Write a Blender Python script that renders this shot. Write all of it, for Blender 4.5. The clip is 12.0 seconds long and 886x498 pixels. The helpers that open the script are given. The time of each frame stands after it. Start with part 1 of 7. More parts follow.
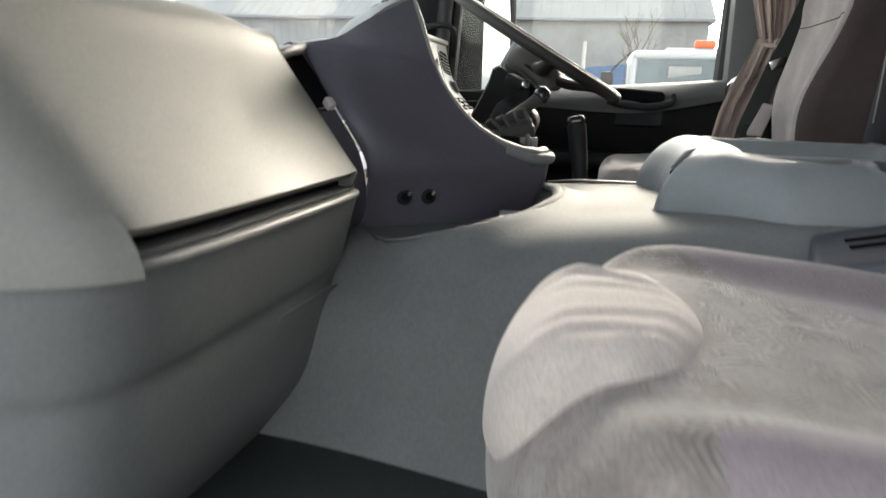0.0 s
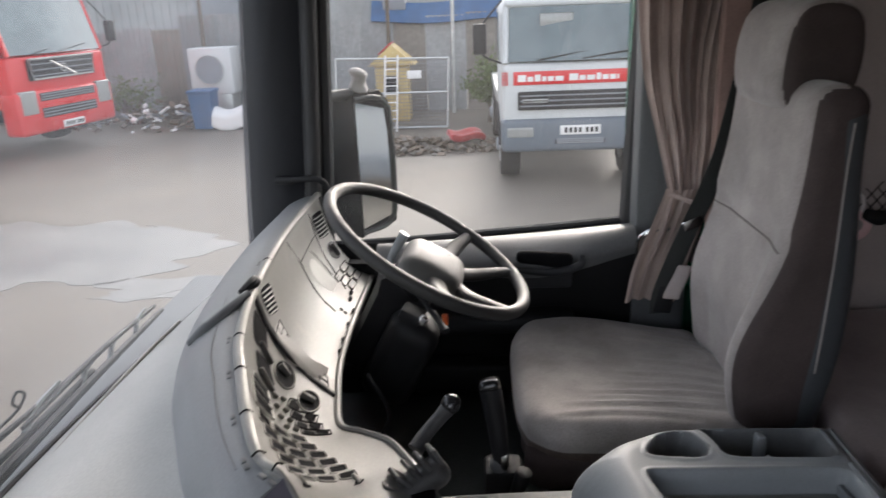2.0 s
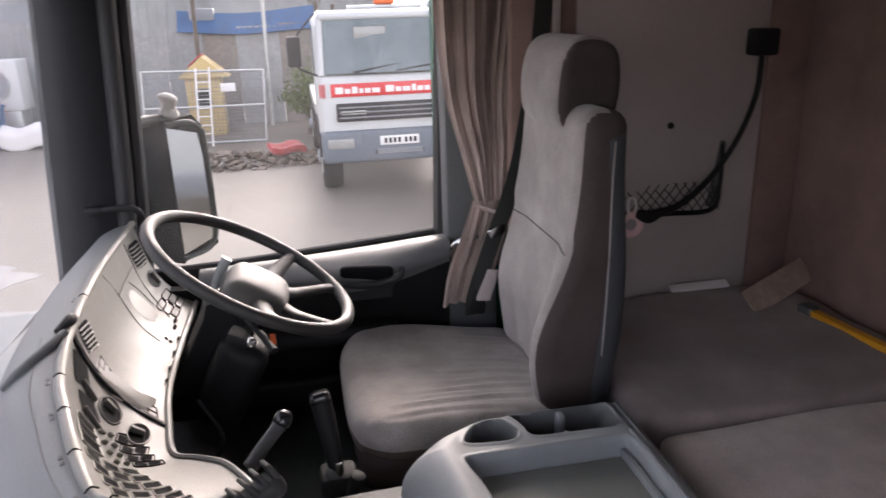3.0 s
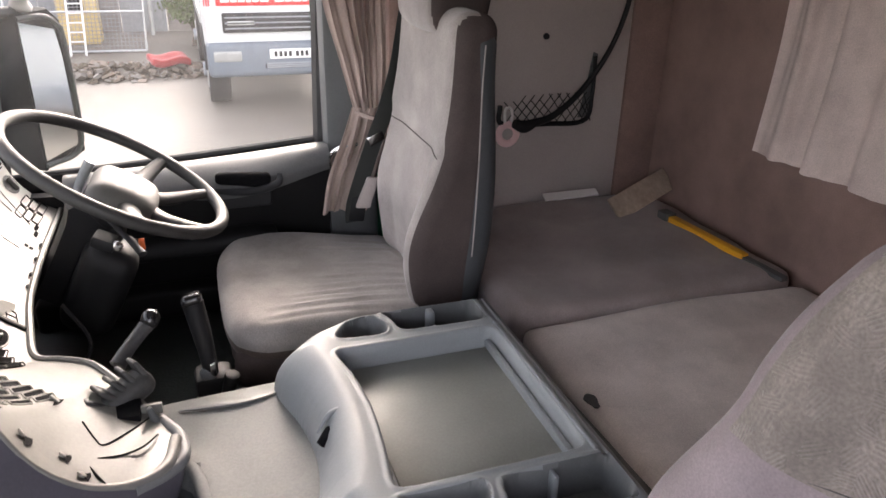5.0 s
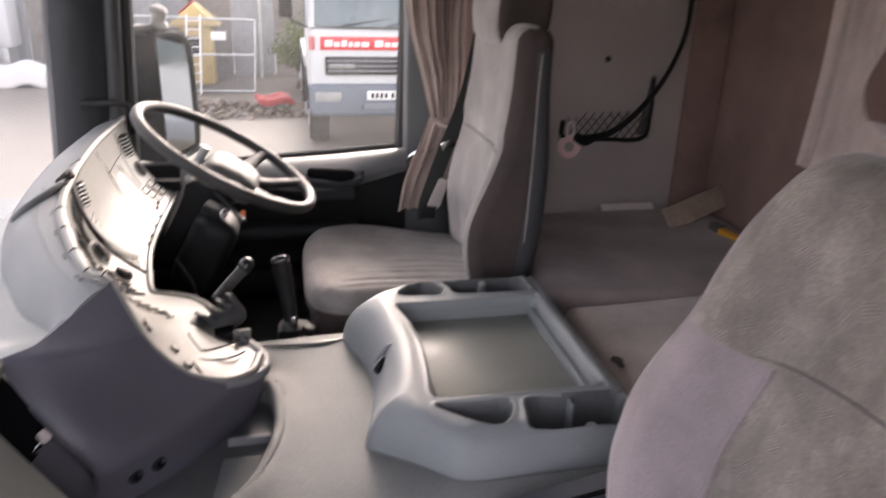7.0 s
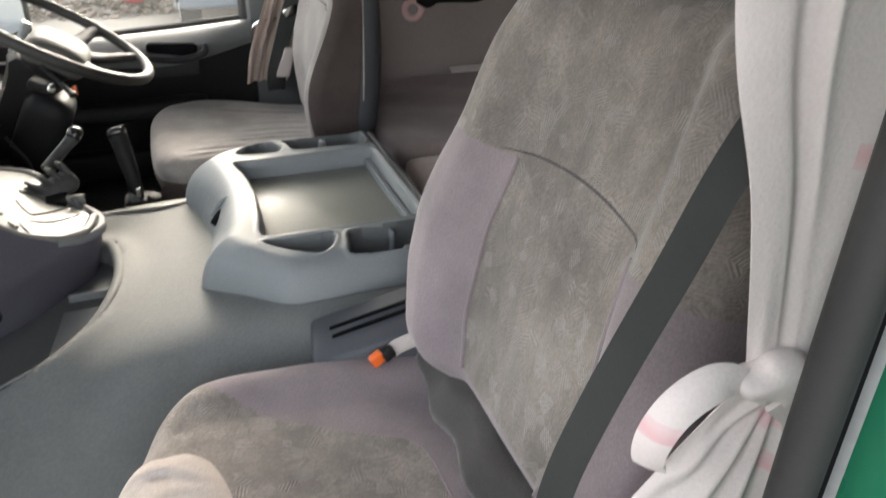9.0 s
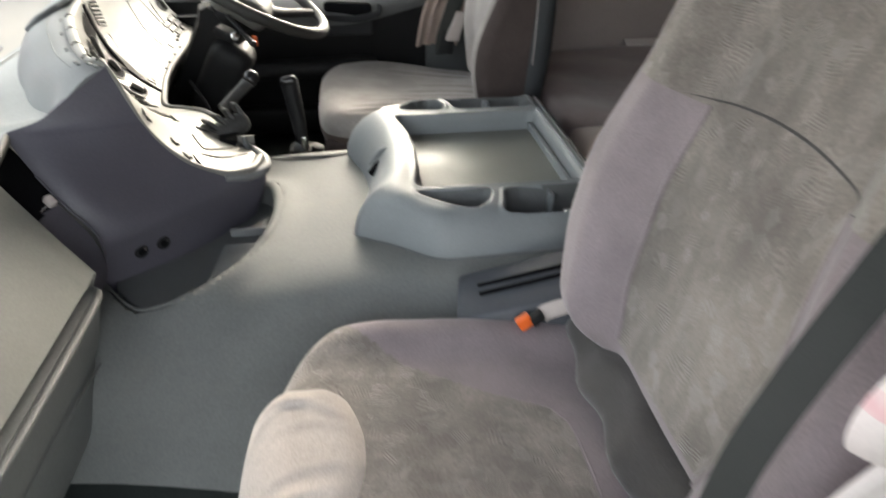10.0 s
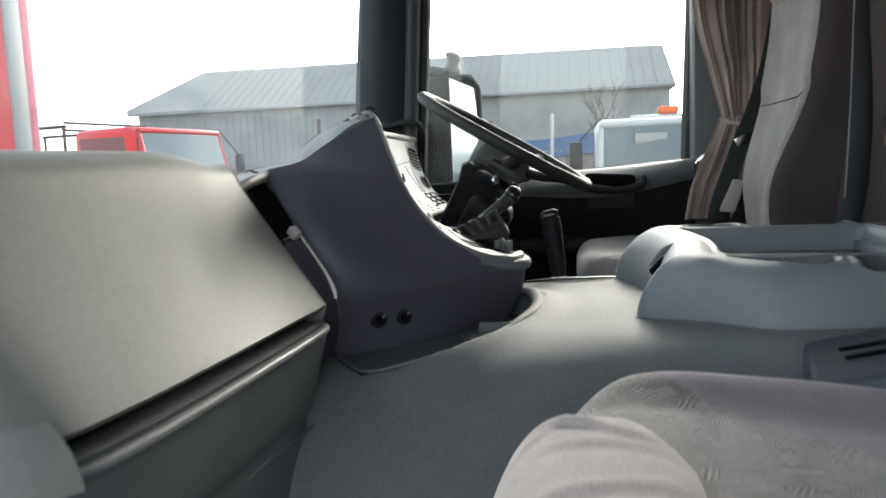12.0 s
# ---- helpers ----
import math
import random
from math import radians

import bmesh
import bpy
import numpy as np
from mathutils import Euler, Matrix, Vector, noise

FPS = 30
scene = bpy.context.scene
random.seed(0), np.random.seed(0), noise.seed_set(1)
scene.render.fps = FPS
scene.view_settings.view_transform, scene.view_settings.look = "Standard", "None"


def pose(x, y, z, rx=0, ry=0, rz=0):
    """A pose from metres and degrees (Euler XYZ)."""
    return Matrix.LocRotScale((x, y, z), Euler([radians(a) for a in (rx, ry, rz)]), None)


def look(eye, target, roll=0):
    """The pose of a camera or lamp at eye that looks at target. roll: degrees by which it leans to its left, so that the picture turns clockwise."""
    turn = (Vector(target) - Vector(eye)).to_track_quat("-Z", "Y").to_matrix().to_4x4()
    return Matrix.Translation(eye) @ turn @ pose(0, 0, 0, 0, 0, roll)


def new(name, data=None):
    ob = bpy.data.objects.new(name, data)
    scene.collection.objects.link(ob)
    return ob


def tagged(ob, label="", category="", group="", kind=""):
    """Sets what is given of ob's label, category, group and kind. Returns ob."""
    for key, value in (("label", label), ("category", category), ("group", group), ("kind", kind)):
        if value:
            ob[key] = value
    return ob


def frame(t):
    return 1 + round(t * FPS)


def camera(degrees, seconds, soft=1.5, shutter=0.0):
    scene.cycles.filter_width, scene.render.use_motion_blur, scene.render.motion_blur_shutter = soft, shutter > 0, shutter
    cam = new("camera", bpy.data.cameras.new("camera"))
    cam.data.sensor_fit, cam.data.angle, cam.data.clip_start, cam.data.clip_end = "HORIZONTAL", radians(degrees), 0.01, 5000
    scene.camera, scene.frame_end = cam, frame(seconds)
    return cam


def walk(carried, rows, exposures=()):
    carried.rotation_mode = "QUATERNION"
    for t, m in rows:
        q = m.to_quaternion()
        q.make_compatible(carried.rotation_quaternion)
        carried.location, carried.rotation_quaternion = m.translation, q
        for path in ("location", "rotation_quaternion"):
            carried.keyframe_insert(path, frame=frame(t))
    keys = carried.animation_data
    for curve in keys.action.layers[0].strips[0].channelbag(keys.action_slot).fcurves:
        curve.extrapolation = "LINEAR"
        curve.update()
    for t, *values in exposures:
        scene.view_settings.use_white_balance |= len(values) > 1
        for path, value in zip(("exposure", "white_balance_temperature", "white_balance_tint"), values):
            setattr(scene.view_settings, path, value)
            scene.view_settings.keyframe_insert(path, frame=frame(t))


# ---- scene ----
cam = camera(62.9, 12.0, 1.5, 0.35)
PATH = [
    (0, (0.542, -1.149, 2.081), (0.137, 0.762, 1.653), 1.7),
    (0.5, (0.481, -1.031, 2.217), (0.148, 0.877, 1.718), 1.5),
    (1, (0.459, -0.938, 2.349), (0.142, 0.946, 1.758), 0.8),
    (1.5, (0.445, -0.782, 2.536), (0.173, 1.095, 1.901), -1.2),
    (2, (0.477, -0.74, 2.665), (0.376, 1.153, 2.029), -2.4),
    (2.5, (0.487, -0.783, 2.698), (0.626, 1.115, 2.082), -2.2),
    (3, (0.492, -0.823, 2.708), (0.857, 1.04, 2.079), -1.8),
    (3.5, (0.521, -0.846, 2.702), (1.091, 0.952, 2.037), -0.9),
    (3.7, (0.53, -0.845, 2.701), (1.167, 0.92, 2.011), -0.4),
    (5.3, (0.527, -0.895, 2.667), (1.12, 0.816, 1.818), 2.0),
    (5.5, (0.509, -0.921, 2.657), (1.038, 0.804, 1.795), 2.2),
    (6, (0.458, -0.989, 2.638), (0.792, 0.774, 1.756), 2.3),
    (6.5, (0.437, -1.048, 2.598), (0.664, 0.738, 1.728), 2.1),
    (7, (0.522, -1.116, 2.623), (0.922, 0.711, 1.913), 1.7),
    (7.2, (0.547, -1.146, 2.646), (1.018, 0.688, 2.0), 0.8),
    (8.8, (0.623, -1.261, 2.575), (1.292, 0.408, 1.697), 0.8),
    (9, (0.629, -1.265, 2.57), (1.247, 0.377, 1.608), 0.7),
    (9.5, (0.623, -1.28, 2.535), (1.089, 0.342, 1.461), 1.1),
    (10, (0.624, -1.231, 2.5), (0.849, 0.493, 1.512), -0.1),
    (10.5, (0.634, -0.988, 2.446), (0.642, 0.885, 1.744), -1.0),
    (11, (0.584, -0.89, 2.335), (0.459, 1.043, 1.839), -1.5),
    (11.5, (0.533, -0.995, 2.238), (0.288, 0.964, 1.914), -2.1),
    (12, (0.543, -1.102, 2.134), (0.178, 0.852, 1.908), -2.3),
]
walk(cam, [(t, look(eye, target, roll)) for t, eye, target, roll in PATH], [(0, 2.4, 6700, 10), (0.5, 2.5, 5800, 2), (1.0, 1.95, 5900, 12), (1.5, 1.9, 6200, 15), (2.5, 2.12, 6450, 21), (3.5, 2.45, 6600, 27), (5.5, 3.0, 6800, 21), (7, 2.6, 6800, 25), (9.0, 2.85, 6800, 12), (10, 2.75, 6800, 10), (11, 2.66, 6600, 8), (11.5, 2.4, 6400, 8), (12, 2.0, 6200, 8)])

# ---- world, sun ----
world = bpy.data.worlds.new("world")
scene.world = world
world.use_nodes = True
wn, wl = world.node_tree.nodes, world.node_tree.links
sky = wn.new("ShaderNodeTexSky")
sky.sky_type = "NISHITA"
sky.sun_disc = False
sky.sun_elevation, sky.sun_rotation = radians(20), radians(9)
sky.air_density, sky.dust_density, sky.ozone_density = 1.0, 1.8, 0.6
pale = wn.new("ShaderNodeHueSaturation")
pale.inputs["Saturation"].default_value = 0.35
wl.new(sky.outputs[0], pale.inputs["Color"])
wl.new(pale.outputs[0], wn["Background"].inputs["Color"])
wn["Background"].inputs["Strength"].default_value = 0.15

sun = new("sun", bpy.data.lights.new("sun", "SUN"))
sun.data.energy, sun.data.angle, sun.data.color = 0.45, radians(16), (1.0, 0.9, 0.76)
sun.matrix_world = look((1.5, 9.3, 3.45), (0, 0, 0))

# ---- building tools ----
V = Vector


def thing(name, label, category, at=(0, 0, 0), group="", kind=""):
    ob = new(name)
    ob.empty_display_size = 0.05
    ob.matrix_basis = Matrix.Translation(at)
    return tagged(ob, label, category, group, kind)


def part(name, bm, mat, parent=None, label="", sharp=38, kind="", category=""):
    bmesh.ops.recalc_face_normals(bm, faces=bm.faces)
    me = bpy.data.meshes.new(name)
    bm.to_mesh(me)
    bm.free()
    for one in (mat if isinstance(mat, (list, tuple)) else [mat]):
        me.materials.append(one)
    me.polygons.foreach_set("use_smooth", [True] * len(me.polygons))
    me.set_sharp_from_angle(angle=radians(sharp))
    ob = new(name, me)
    if parent:
        ob.parent = parent
        if parent.type == "EMPTY":
            ob.matrix_parent_inverse = parent.matrix_basis.inverted()
    return tagged(ob, label, category, "", kind)


def structure(name, bm, mat, label, category, sharp=38):
    return part(name, bm, mat, None, label, sharp, "structure", category)


def box(bm, x0, x1, y0, y1, z0, z1, r=0.0, seg=2):
    c = Matrix.Translation(((x0 + x1) / 2, (y0 + y1) / 2, (z0 + z1) / 2)) @ Matrix.Diagonal((abs(x1 - x0), abs(y1 - y0), abs(z1 - z0), 1))
    made = bmesh.ops.create_cube(bm, size=1, matrix=c)["verts"]
    if r:
        edges = list({e for v in made for e in v.link_edges})
        bmesh.ops.bevel(bm, geom=edges, offset=r, segments=seg, profile=0.5, affect="EDGES")
    return bm


def rbox(x0, x1, y0, y1, z0, z1, r=0.0, seg=2, m=None):
    """A rounded box as a bmesh of its own."""
    bm = bmesh.new()
    box(bm, x0, x1, y0, y1, z0, z1, r, seg)
    if m is not None:
        bmesh.ops.transform(bm, matrix=m, verts=bm.verts)
    return bm


def add(bm, other):
    """Joins another bmesh into bm."""
    me = bpy.data.meshes.new("tmp")
    other.to_mesh(me)
    other.free()
    bm.from_mesh(me)
    bpy.data.meshes.remove(me)
    return bm


def cr(points, n):
    """n points along a smooth curve through the given ones."""
    p = np.array([tuple(q) for q in points], float)
    if len(p) == 2:
        return [p[0] + (p[1] - p[0]) * k / (n - 1) for k in range(n)]
    ext = np.vstack([2 * p[0] - p[1], p, 2 * p[-1] - p[-2]])
    out = []
    for k in range(n):
        s = k / (n - 1) * (len(p) - 1)
        i = min(int(s), len(p) - 2)
        t = s - i
        a, b, c, d = ext[i:i + 4]
        out.append(0.5 * (2 * b + (c - a) * t + (2 * a - 5 * b + 4 * c - d) * t * t + (3 * b - a - 3 * c + d) * t ** 3))
    return out


def net(rows, nu, nv):
    """A smooth grid of nu x nv points through a small net of control points."""
    fine = [cr(r, nv) for r in rows]
    cols = [cr([r[k] for r in fine], nu) for k in range(nv)]
    return [[V(cols[k][j]) for k in range(nv)] for j in range(nu)]


def sheet(grid, thick=0.0):
    """A skin through a grid of points, thick metres deep behind it (the side away from du x dv)."""
    bm = bmesh.new()
    nu, nv = len(grid), len(grid[0])
    top = [[bm.verts.new(p) for p in row] for row in grid]
    for a in range(nu - 1):
        for b in range(nv - 1):
            bm.faces.new((top[a][b], top[a + 1][b], top[a + 1][b + 1], top[a][b + 1]))
    if thick:
        low = []
        for a in range(nu):
            row = []
            for b in range(nv):
                du = grid[min(a + 1, nu - 1)][b] - grid[max(a - 1, 0)][b]
                dv = grid[a][min(b + 1, nv - 1)] - grid[a][max(b - 1, 0)]
                n = du.cross(dv)
                n = n.normalized() if n.length > 1e-9 else V((0, 0, 1))
                row.append(bm.verts.new(grid[a][b] - n * thick))
            low.append(row)
        for a in range(nu - 1):
            for b in range(nv - 1):
                bm.faces.new((low[a][b], low[a][b + 1], low[a + 1][b + 1], low[a + 1][b]))
        rim = [(a, 0) for a in range(nu)] + [(nu - 1, b) for b in range(1, nv)] + [(a, nv - 1) for a in range(nu - 2, -1, -1)] + [(0, b) for b in range(nv - 2, 0, -1)]
        for i, (a, b) in enumerate(rim):
            c, d = rim[(i + 1) % len(rim)]
            bm.faces.new((top[a][b], low[a][b], low[c][d], top[c][d]))
    return bm


def loft(rings, caps=True):
    """A closed skin through rings of as many points each."""
    bm = bmesh.new()
    rows = [[bm.verts.new(p) for p in ring] for ring in rings]
    n = len(rows[0])
    for a in range(len(rows) - 1):
        for b in range(n):
            bm.faces.new((rows[a][b], rows[a][(b + 1) % n], rows[a + 1][(b + 1) % n], rows[a + 1][b]))
    if caps:
        bm.faces.new(rows[0][::-1])
        bm.faces.new(rows[-1])
    return bm


def tube(points, r, n=10, closed=False, smooth=0, flat=1.0, up=(0, 0, 1)):
    """A tube along a path; r is one radius or one for each point; flat squashes it along its own up."""
    pts = [V(p) for p in (cr(points, smooth) if smooth else points)]
    rad = [float(q) for q in np.interp(np.linspace(0, 1, len(pts)), np.linspace(0, 1, len(r)), r)] if isinstance(r, (list, tuple)) else [r] * len(pts)
    rings, last = [], V(up)
    for i, p in enumerate(pts):
        a = pts[i - 1] if (i or closed) else p
        b = pts[(i + 1) % len(pts)] if (i < len(pts) - 1 or closed) else p
        t = (b - a).normalized()
        side = t.cross(last)
        side = side.normalized() if side.length > 1e-6 else t.orthogonal().normalized()
        u = side.cross(t)
        last = u
        rings.append([p + rad[i] * (math.cos(2 * math.pi * k / n) * side + flat * math.sin(2 * math.pi * k / n) * u) for k in range(n)])
    if closed:
        rings.append(rings[0])
    bm = loft(rings, caps=not closed)
    if closed:
        bmesh.ops.remove_doubles(bm, verts=bm.verts, dist=1e-6)
    return bm


def rod(a, b, r0, r1=None, n=16, bevel=0.0):
    bm = tube([a, b], [r0, r0 if r1 is None else r1], n)
    if bevel:
        edges = [e for e in bm.edges if len(e.link_faces) == 2 and any(len(f.verts) > 4 for f in e.link_faces)]
        bmesh.ops.bevel(bm, geom=edges, offset=bevel, segments=2, profile=0.5, affect="EDGES")
    return bm


def cushion(sx, sy, sz, r, cuts=18, shape=None, m=None):
    """A padded block of that size round its middle, with rounded edges; shape moves each point."""
    bm = bmesh.new()
    bmesh.ops.create_cube(bm, size=2)
    bmesh.ops.subdivide_edges(bm, edges=bm.edges, cuts=cuts, use_grid_fill=True)
    h = V((sx / 2, sy / 2, sz / 2))
    for v in bm.verts:
        p = V([math.sin(c * math.pi / 2) * 0.35 + c * 0.65 for c in v.co])
        p = V([p[i] * h[i] for i in range(3)])
        inner = V([max(-(h[i] - r), min(h[i] - r, p[i])) for i in range(3)])
        d = p - inner
        if d.length > 1e-9:
            p = inner + d.normalized() * r
        v.co = shape(p) if shape else p
    if m is not None:
        bmesh.ops.transform(bm, matrix=m, verts=bm.verts)
    return bm


def plate(outline, z0, z1, bevel=0.0):
    """A flat block with that outline in x and y."""
    bm = bmesh.new()
    f = bm.faces.new([bm.verts.new((x, y, z0)) for x, y in outline])
    made = bmesh.ops.extrude_face_region(bm, geom=[f])["geom"]
    bmesh.ops.translate(bm, vec=(0, 0, z1 - z0), verts=[g for g in made if isinstance(g, bmesh.types.BMVert)])
    if bevel:
        bmesh.ops.recalc_face_normals(bm, faces=bm.faces)
        top = [e for e in bm.edges if all(abs(v.co.z - z1) < 1e-6 for v in e.verts)]
        bmesh.ops.bevel(bm, geom=top, offset=bevel, segments=3, profile=0.5, affect="EDGES")
    return bm


def zones(bm, inv, pick):
    """Gives each face the material slot that pick names for its middle, in the frame inv."""
    for f in bm.faces:
        f.material_index = pick(inv @ f.calc_center_median())
    return bm


def smoothstep(a, b, x):
    t = max(0.0, min(1.0, (x - a) / (b - a)))
    return t * t * (3 - 2 * t)


def bump(x, c, w):
    return math.exp(-((x - c) / w) ** 2)


def inside(px, py, poly):
    """Distance inside a polygon (negative outside), for arrays."""
    d = np.full(px.shape, 1e9)
    s = np.zeros(px.shape, bool)
    n = len(poly)
    for i in range(n):
        (ax, ay), (bx, by) = poly[i], poly[(i + 1) % n]
        ex, ey = bx - ax, by - ay
        t = np.clip(((px - ax) * ex + (py - ay) * ey) / (ex * ex + ey * ey), 0, 1)
        d = np.minimum(d, np.hypot(px - ax - t * ex, py - ay - t * ey))
        hit = ((ay > py) != (by > py)) & (px < ex * (py - ay) / (ey if ey else 1e-12) + ax)
        s ^= hit
    return np.where(s, d, -d)


def folds(x, y, lines, w):
    """Height of cloth folds along short lines: a ridge with a groove beside it."""
    h = 0.0
    for ax, ay, bx, by, a in lines:
        ex, ey = bx - ax, by - ay
        t = ((x - ax) * ex + (y - ay) * ey) / (ex * ex + ey * ey)
        d = ((x - ax) * ey - (y - ay) * ex) / math.hypot(ex, ey) + 0.012 * math.sin(t * 3.1)
        fade = smoothstep(-0.25, 0.2, t) * smoothstep(1.25, 0.7, t)
        h += a * fade * (math.exp(-(d / w) ** 2) - 0.8 * math.exp(-((d - 1.6 * w) / w) ** 2))
    return h

# ---- materials ----
def material(name, base, rough=0.5, metal=0.0, var=0.12, scale=6.0, fine=180.0, relief=0.15, depth=0.001, spec=0.5, sheen=0.0, wear=0.0, wear_tint=(0.5, 0.48, 0.44)):
    """A surface with broad stains, a fine grain and a slight relief, at real size."""
    m = bpy.data.materials.new(name)
    m.use_nodes = True
    n, l = m.node_tree.nodes, m.node_tree.links
    bsdf = n["Principled BSDF"]
    co = n.new("ShaderNodeTexCoord")
    big, small = n.new("ShaderNodeTexNoise"), n.new("ShaderNodeTexNoise")
    big.inputs["Scale"].default_value, big.inputs["Detail"].default_value, big.inputs["Roughness"].default_value = scale, 5, 0.6
    small.inputs["Scale"].default_value, small.inputs["Detail"].default_value = fine, 3
    for t in (big, small):
        l.new(co.outputs["Object"], t.inputs["Vector"])
    ramp = n.new("ShaderNodeMapRange")
    ramp.inputs["From Min"].default_value, ramp.inputs["From Max"].default_value = 0.3, 0.7
    ramp.inputs["To Min"].default_value, ramp.inputs["To Max"].default_value = 1 - var, 1 + var
    l.new(big.outputs["Fac"], ramp.inputs["Value"])
    grain = n.new("ShaderNodeMapRange")
    grain.inputs["From Min"].default_value, grain.inputs["From Max"].default_value = 0.3, 0.7
    grain.inputs["To Min"].default_value, grain.inputs["To Max"].default_value = 1 - var * 0.6, 1 + var * 0.6
    l.new(small.outputs["Fac"], grain.inputs["Value"])
    mul = n.new("ShaderNodeMath")
    mul.operation = "MULTIPLY"
    l.new(ramp.outputs[0], mul.inputs[0])
    l.new(grain.outputs[0], mul.inputs[1])
    tone = n.new("ShaderNodeVectorMath")
    tone.operation = "SCALE"
    tone.inputs[0].default_value = base
    l.new(mul.outputs[0], tone.inputs["Scale"])
    colour = tone.outputs[0]
    if wear:
        spots = n.new("ShaderNodeTexNoise")
        spots.inputs["Scale"].default_value, spots.inputs["Detail"].default_value, spots.inputs["Roughness"].default_value = scale * 2.3, 8, 0.7
        l.new(co.outputs["Object"], spots.inputs["Vector"])
        mask = n.new("ShaderNodeMapRange")
        mask.inputs["From Min"].default_value, mask.inputs["From Max"].default_value = 0.55, 0.75
        mask.inputs["To Max"].default_value = wear
        l.new(spots.outputs["Fac"], mask.inputs["Value"])
        mix = n.new("ShaderNodeMix")
        mix.data_type = "RGBA"
        mix.inputs[7].default_value = (*wear_tint, 1)
        l.new(mask.outputs[0], mix.inputs[0])
        l.new(colour, mix.inputs[6])
        colour = mix.outputs[2]
    l.new(colour, bsdf.inputs["Base Color"])
    rr = n.new("ShaderNodeMapRange")
    rr.inputs["From Min"].default_value, rr.inputs["From Max"].default_value = 0.25, 0.75
    rr.inputs["To Min"].default_value, rr.inputs["To Max"].default_value = max(0.02, rough - 0.1), min(1, rough + 0.1)
    l.new(big.outputs["Fac"], rr.inputs["Value"])
    l.new(rr.outputs[0], bsdf.inputs["Roughness"])
    bsdf.inputs["Metallic"].default_value = metal
    bsdf.inputs["Specular IOR Level"].default_value = spec
    if sheen:
        bsdf.inputs["Sheen Weight"].default_value = sheen
        bsdf.inputs["Sheen Roughness"].default_value = 0.4
    if relief:
        b = n.new("ShaderNodeBump")
        b.inputs["Strength"].default_value, b.inputs["Distance"].default_value = relief, depth
        l.new(small.outputs["Fac"], b.inputs["Height"])
        l.new(b.outputs[0], bsdf.inputs["Normal"])
    return m


def zigzag_cloth(name, base, light):
    """Velour with small patches of fine stripes that run in changing directions."""
    m = material(name, base, 0.95, var=0.40, scale=7, fine=300, relief=0, spec=0.2, sheen=0.35, wear=0.55, wear_tint=(0.33, 0.30, 0.265))
    n, l = m.node_tree.nodes, m.node_tree.links
    bsdf = n["Principled BSDF"]
    co = n.new("ShaderNodeTexCoord")
    cells = n.new("ShaderNodeTexVoronoi")
    cells.inputs["Scale"].default_value = 58
    l.new(co.outputs["Object"], cells.inputs["Vector"])
    split = n.new("ShaderNodeSeparateColor")
    l.new(cells.outputs["Color"], split.inputs[0])
    turn = n.new("ShaderNodeVectorRotate")
    turn.rotation_type = "EULER_XYZ"
    angles = n.new("ShaderNodeVectorMath")
    angles.operation = "SCALE"
    angles.inputs["Scale"].default_value = 6.0
    l.new(cells.outputs["Color"], angles.inputs[0])
    l.new(co.outputs["Object"], turn.inputs["Vector"])
    l.new(angles.outputs[0], turn.inputs["Rotation"])
    wave = n.new("ShaderNodeTexWave")
    wave.inputs["Scale"].default_value, wave.inputs["Distortion"].default_value = 105, 0.6
    l.new(turn.outputs[0], wave.inputs["Vector"])
    mix = n.new("ShaderNodeMix")
    mix.data_type = "RGBA"
    mix.inputs[7].default_value = (*light, 1)
    fac = n.new("ShaderNodeMath")
    fac.operation = "MULTIPLY"
    near = n.new("ShaderNodeMapRange")
    near.inputs["From Min"].default_value, near.inputs["From Max"].default_value = 0.40, 1.0
    near.inputs["To Min"].default_value, near.inputs["To Max"].default_value = 0.05, 0.34
    l.new(split.outputs[1], near.inputs["Value"])
    l.new(near.outputs[0], fac.inputs[1])
    l.new(wave.outputs["Fac"], fac.inputs[0])
    l.new(fac.outputs[0], mix.inputs[0])
    old = bsdf.inputs["Base Color"].links[0].from_socket
    l.new(old, mix.inputs[6])
    l.new(mix.outputs[2], bsdf.inputs["Base Color"])
    stretch, nap, shade = n.new("ShaderNodeMapping"), n.new("ShaderNodeTexNoise"), n.new("ShaderNodeMix")
    stretch.inputs["Scale"].default_value = (30, 30, 5)
    nap.inputs["Scale"].default_value, nap.inputs["Detail"].default_value = 1.0, 4
    l.new(co.outputs["Object"], stretch.inputs["Vector"])
    l.new(stretch.outputs[0], nap.inputs["Vector"])
    brush = n.new("ShaderNodeMapRange")
    brush.inputs["From Min"].default_value, brush.inputs["From Max"].default_value = 0.42, 0.68
    brush.inputs["To Max"].default_value = 0.55
    l.new(nap.outputs["Fac"], brush.inputs["Value"])
    shade.data_type = "RGBA"
    shade.inputs[7].default_value = (*[0.55 * c for c in base], 1)
    l.new(brush.outputs[0], shade.inputs[0])
    l.new(mix.outputs[2], shade.inputs[6])
    l.new(shade.outputs[2], bsdf.inputs["Base Color"])
    b = n.new("ShaderNodeBump")
    b.inputs["Strength"].default_value, b.inputs["Distance"].default_value = 1.0, 0.0025
    l.new(fac.outputs[0], b.inputs["Height"])
    l.new(b.outputs[0], bsdf.inputs["Normal"])
    return m


def cloth(name, base, **k):
    given = dict(rough=0.92, var=0.2, scale=7, fine=420, relief=0.35, depth=0.0012, spec=0.2, sheen=0.3)
    given.update(k)
    return material(name, base, **given)


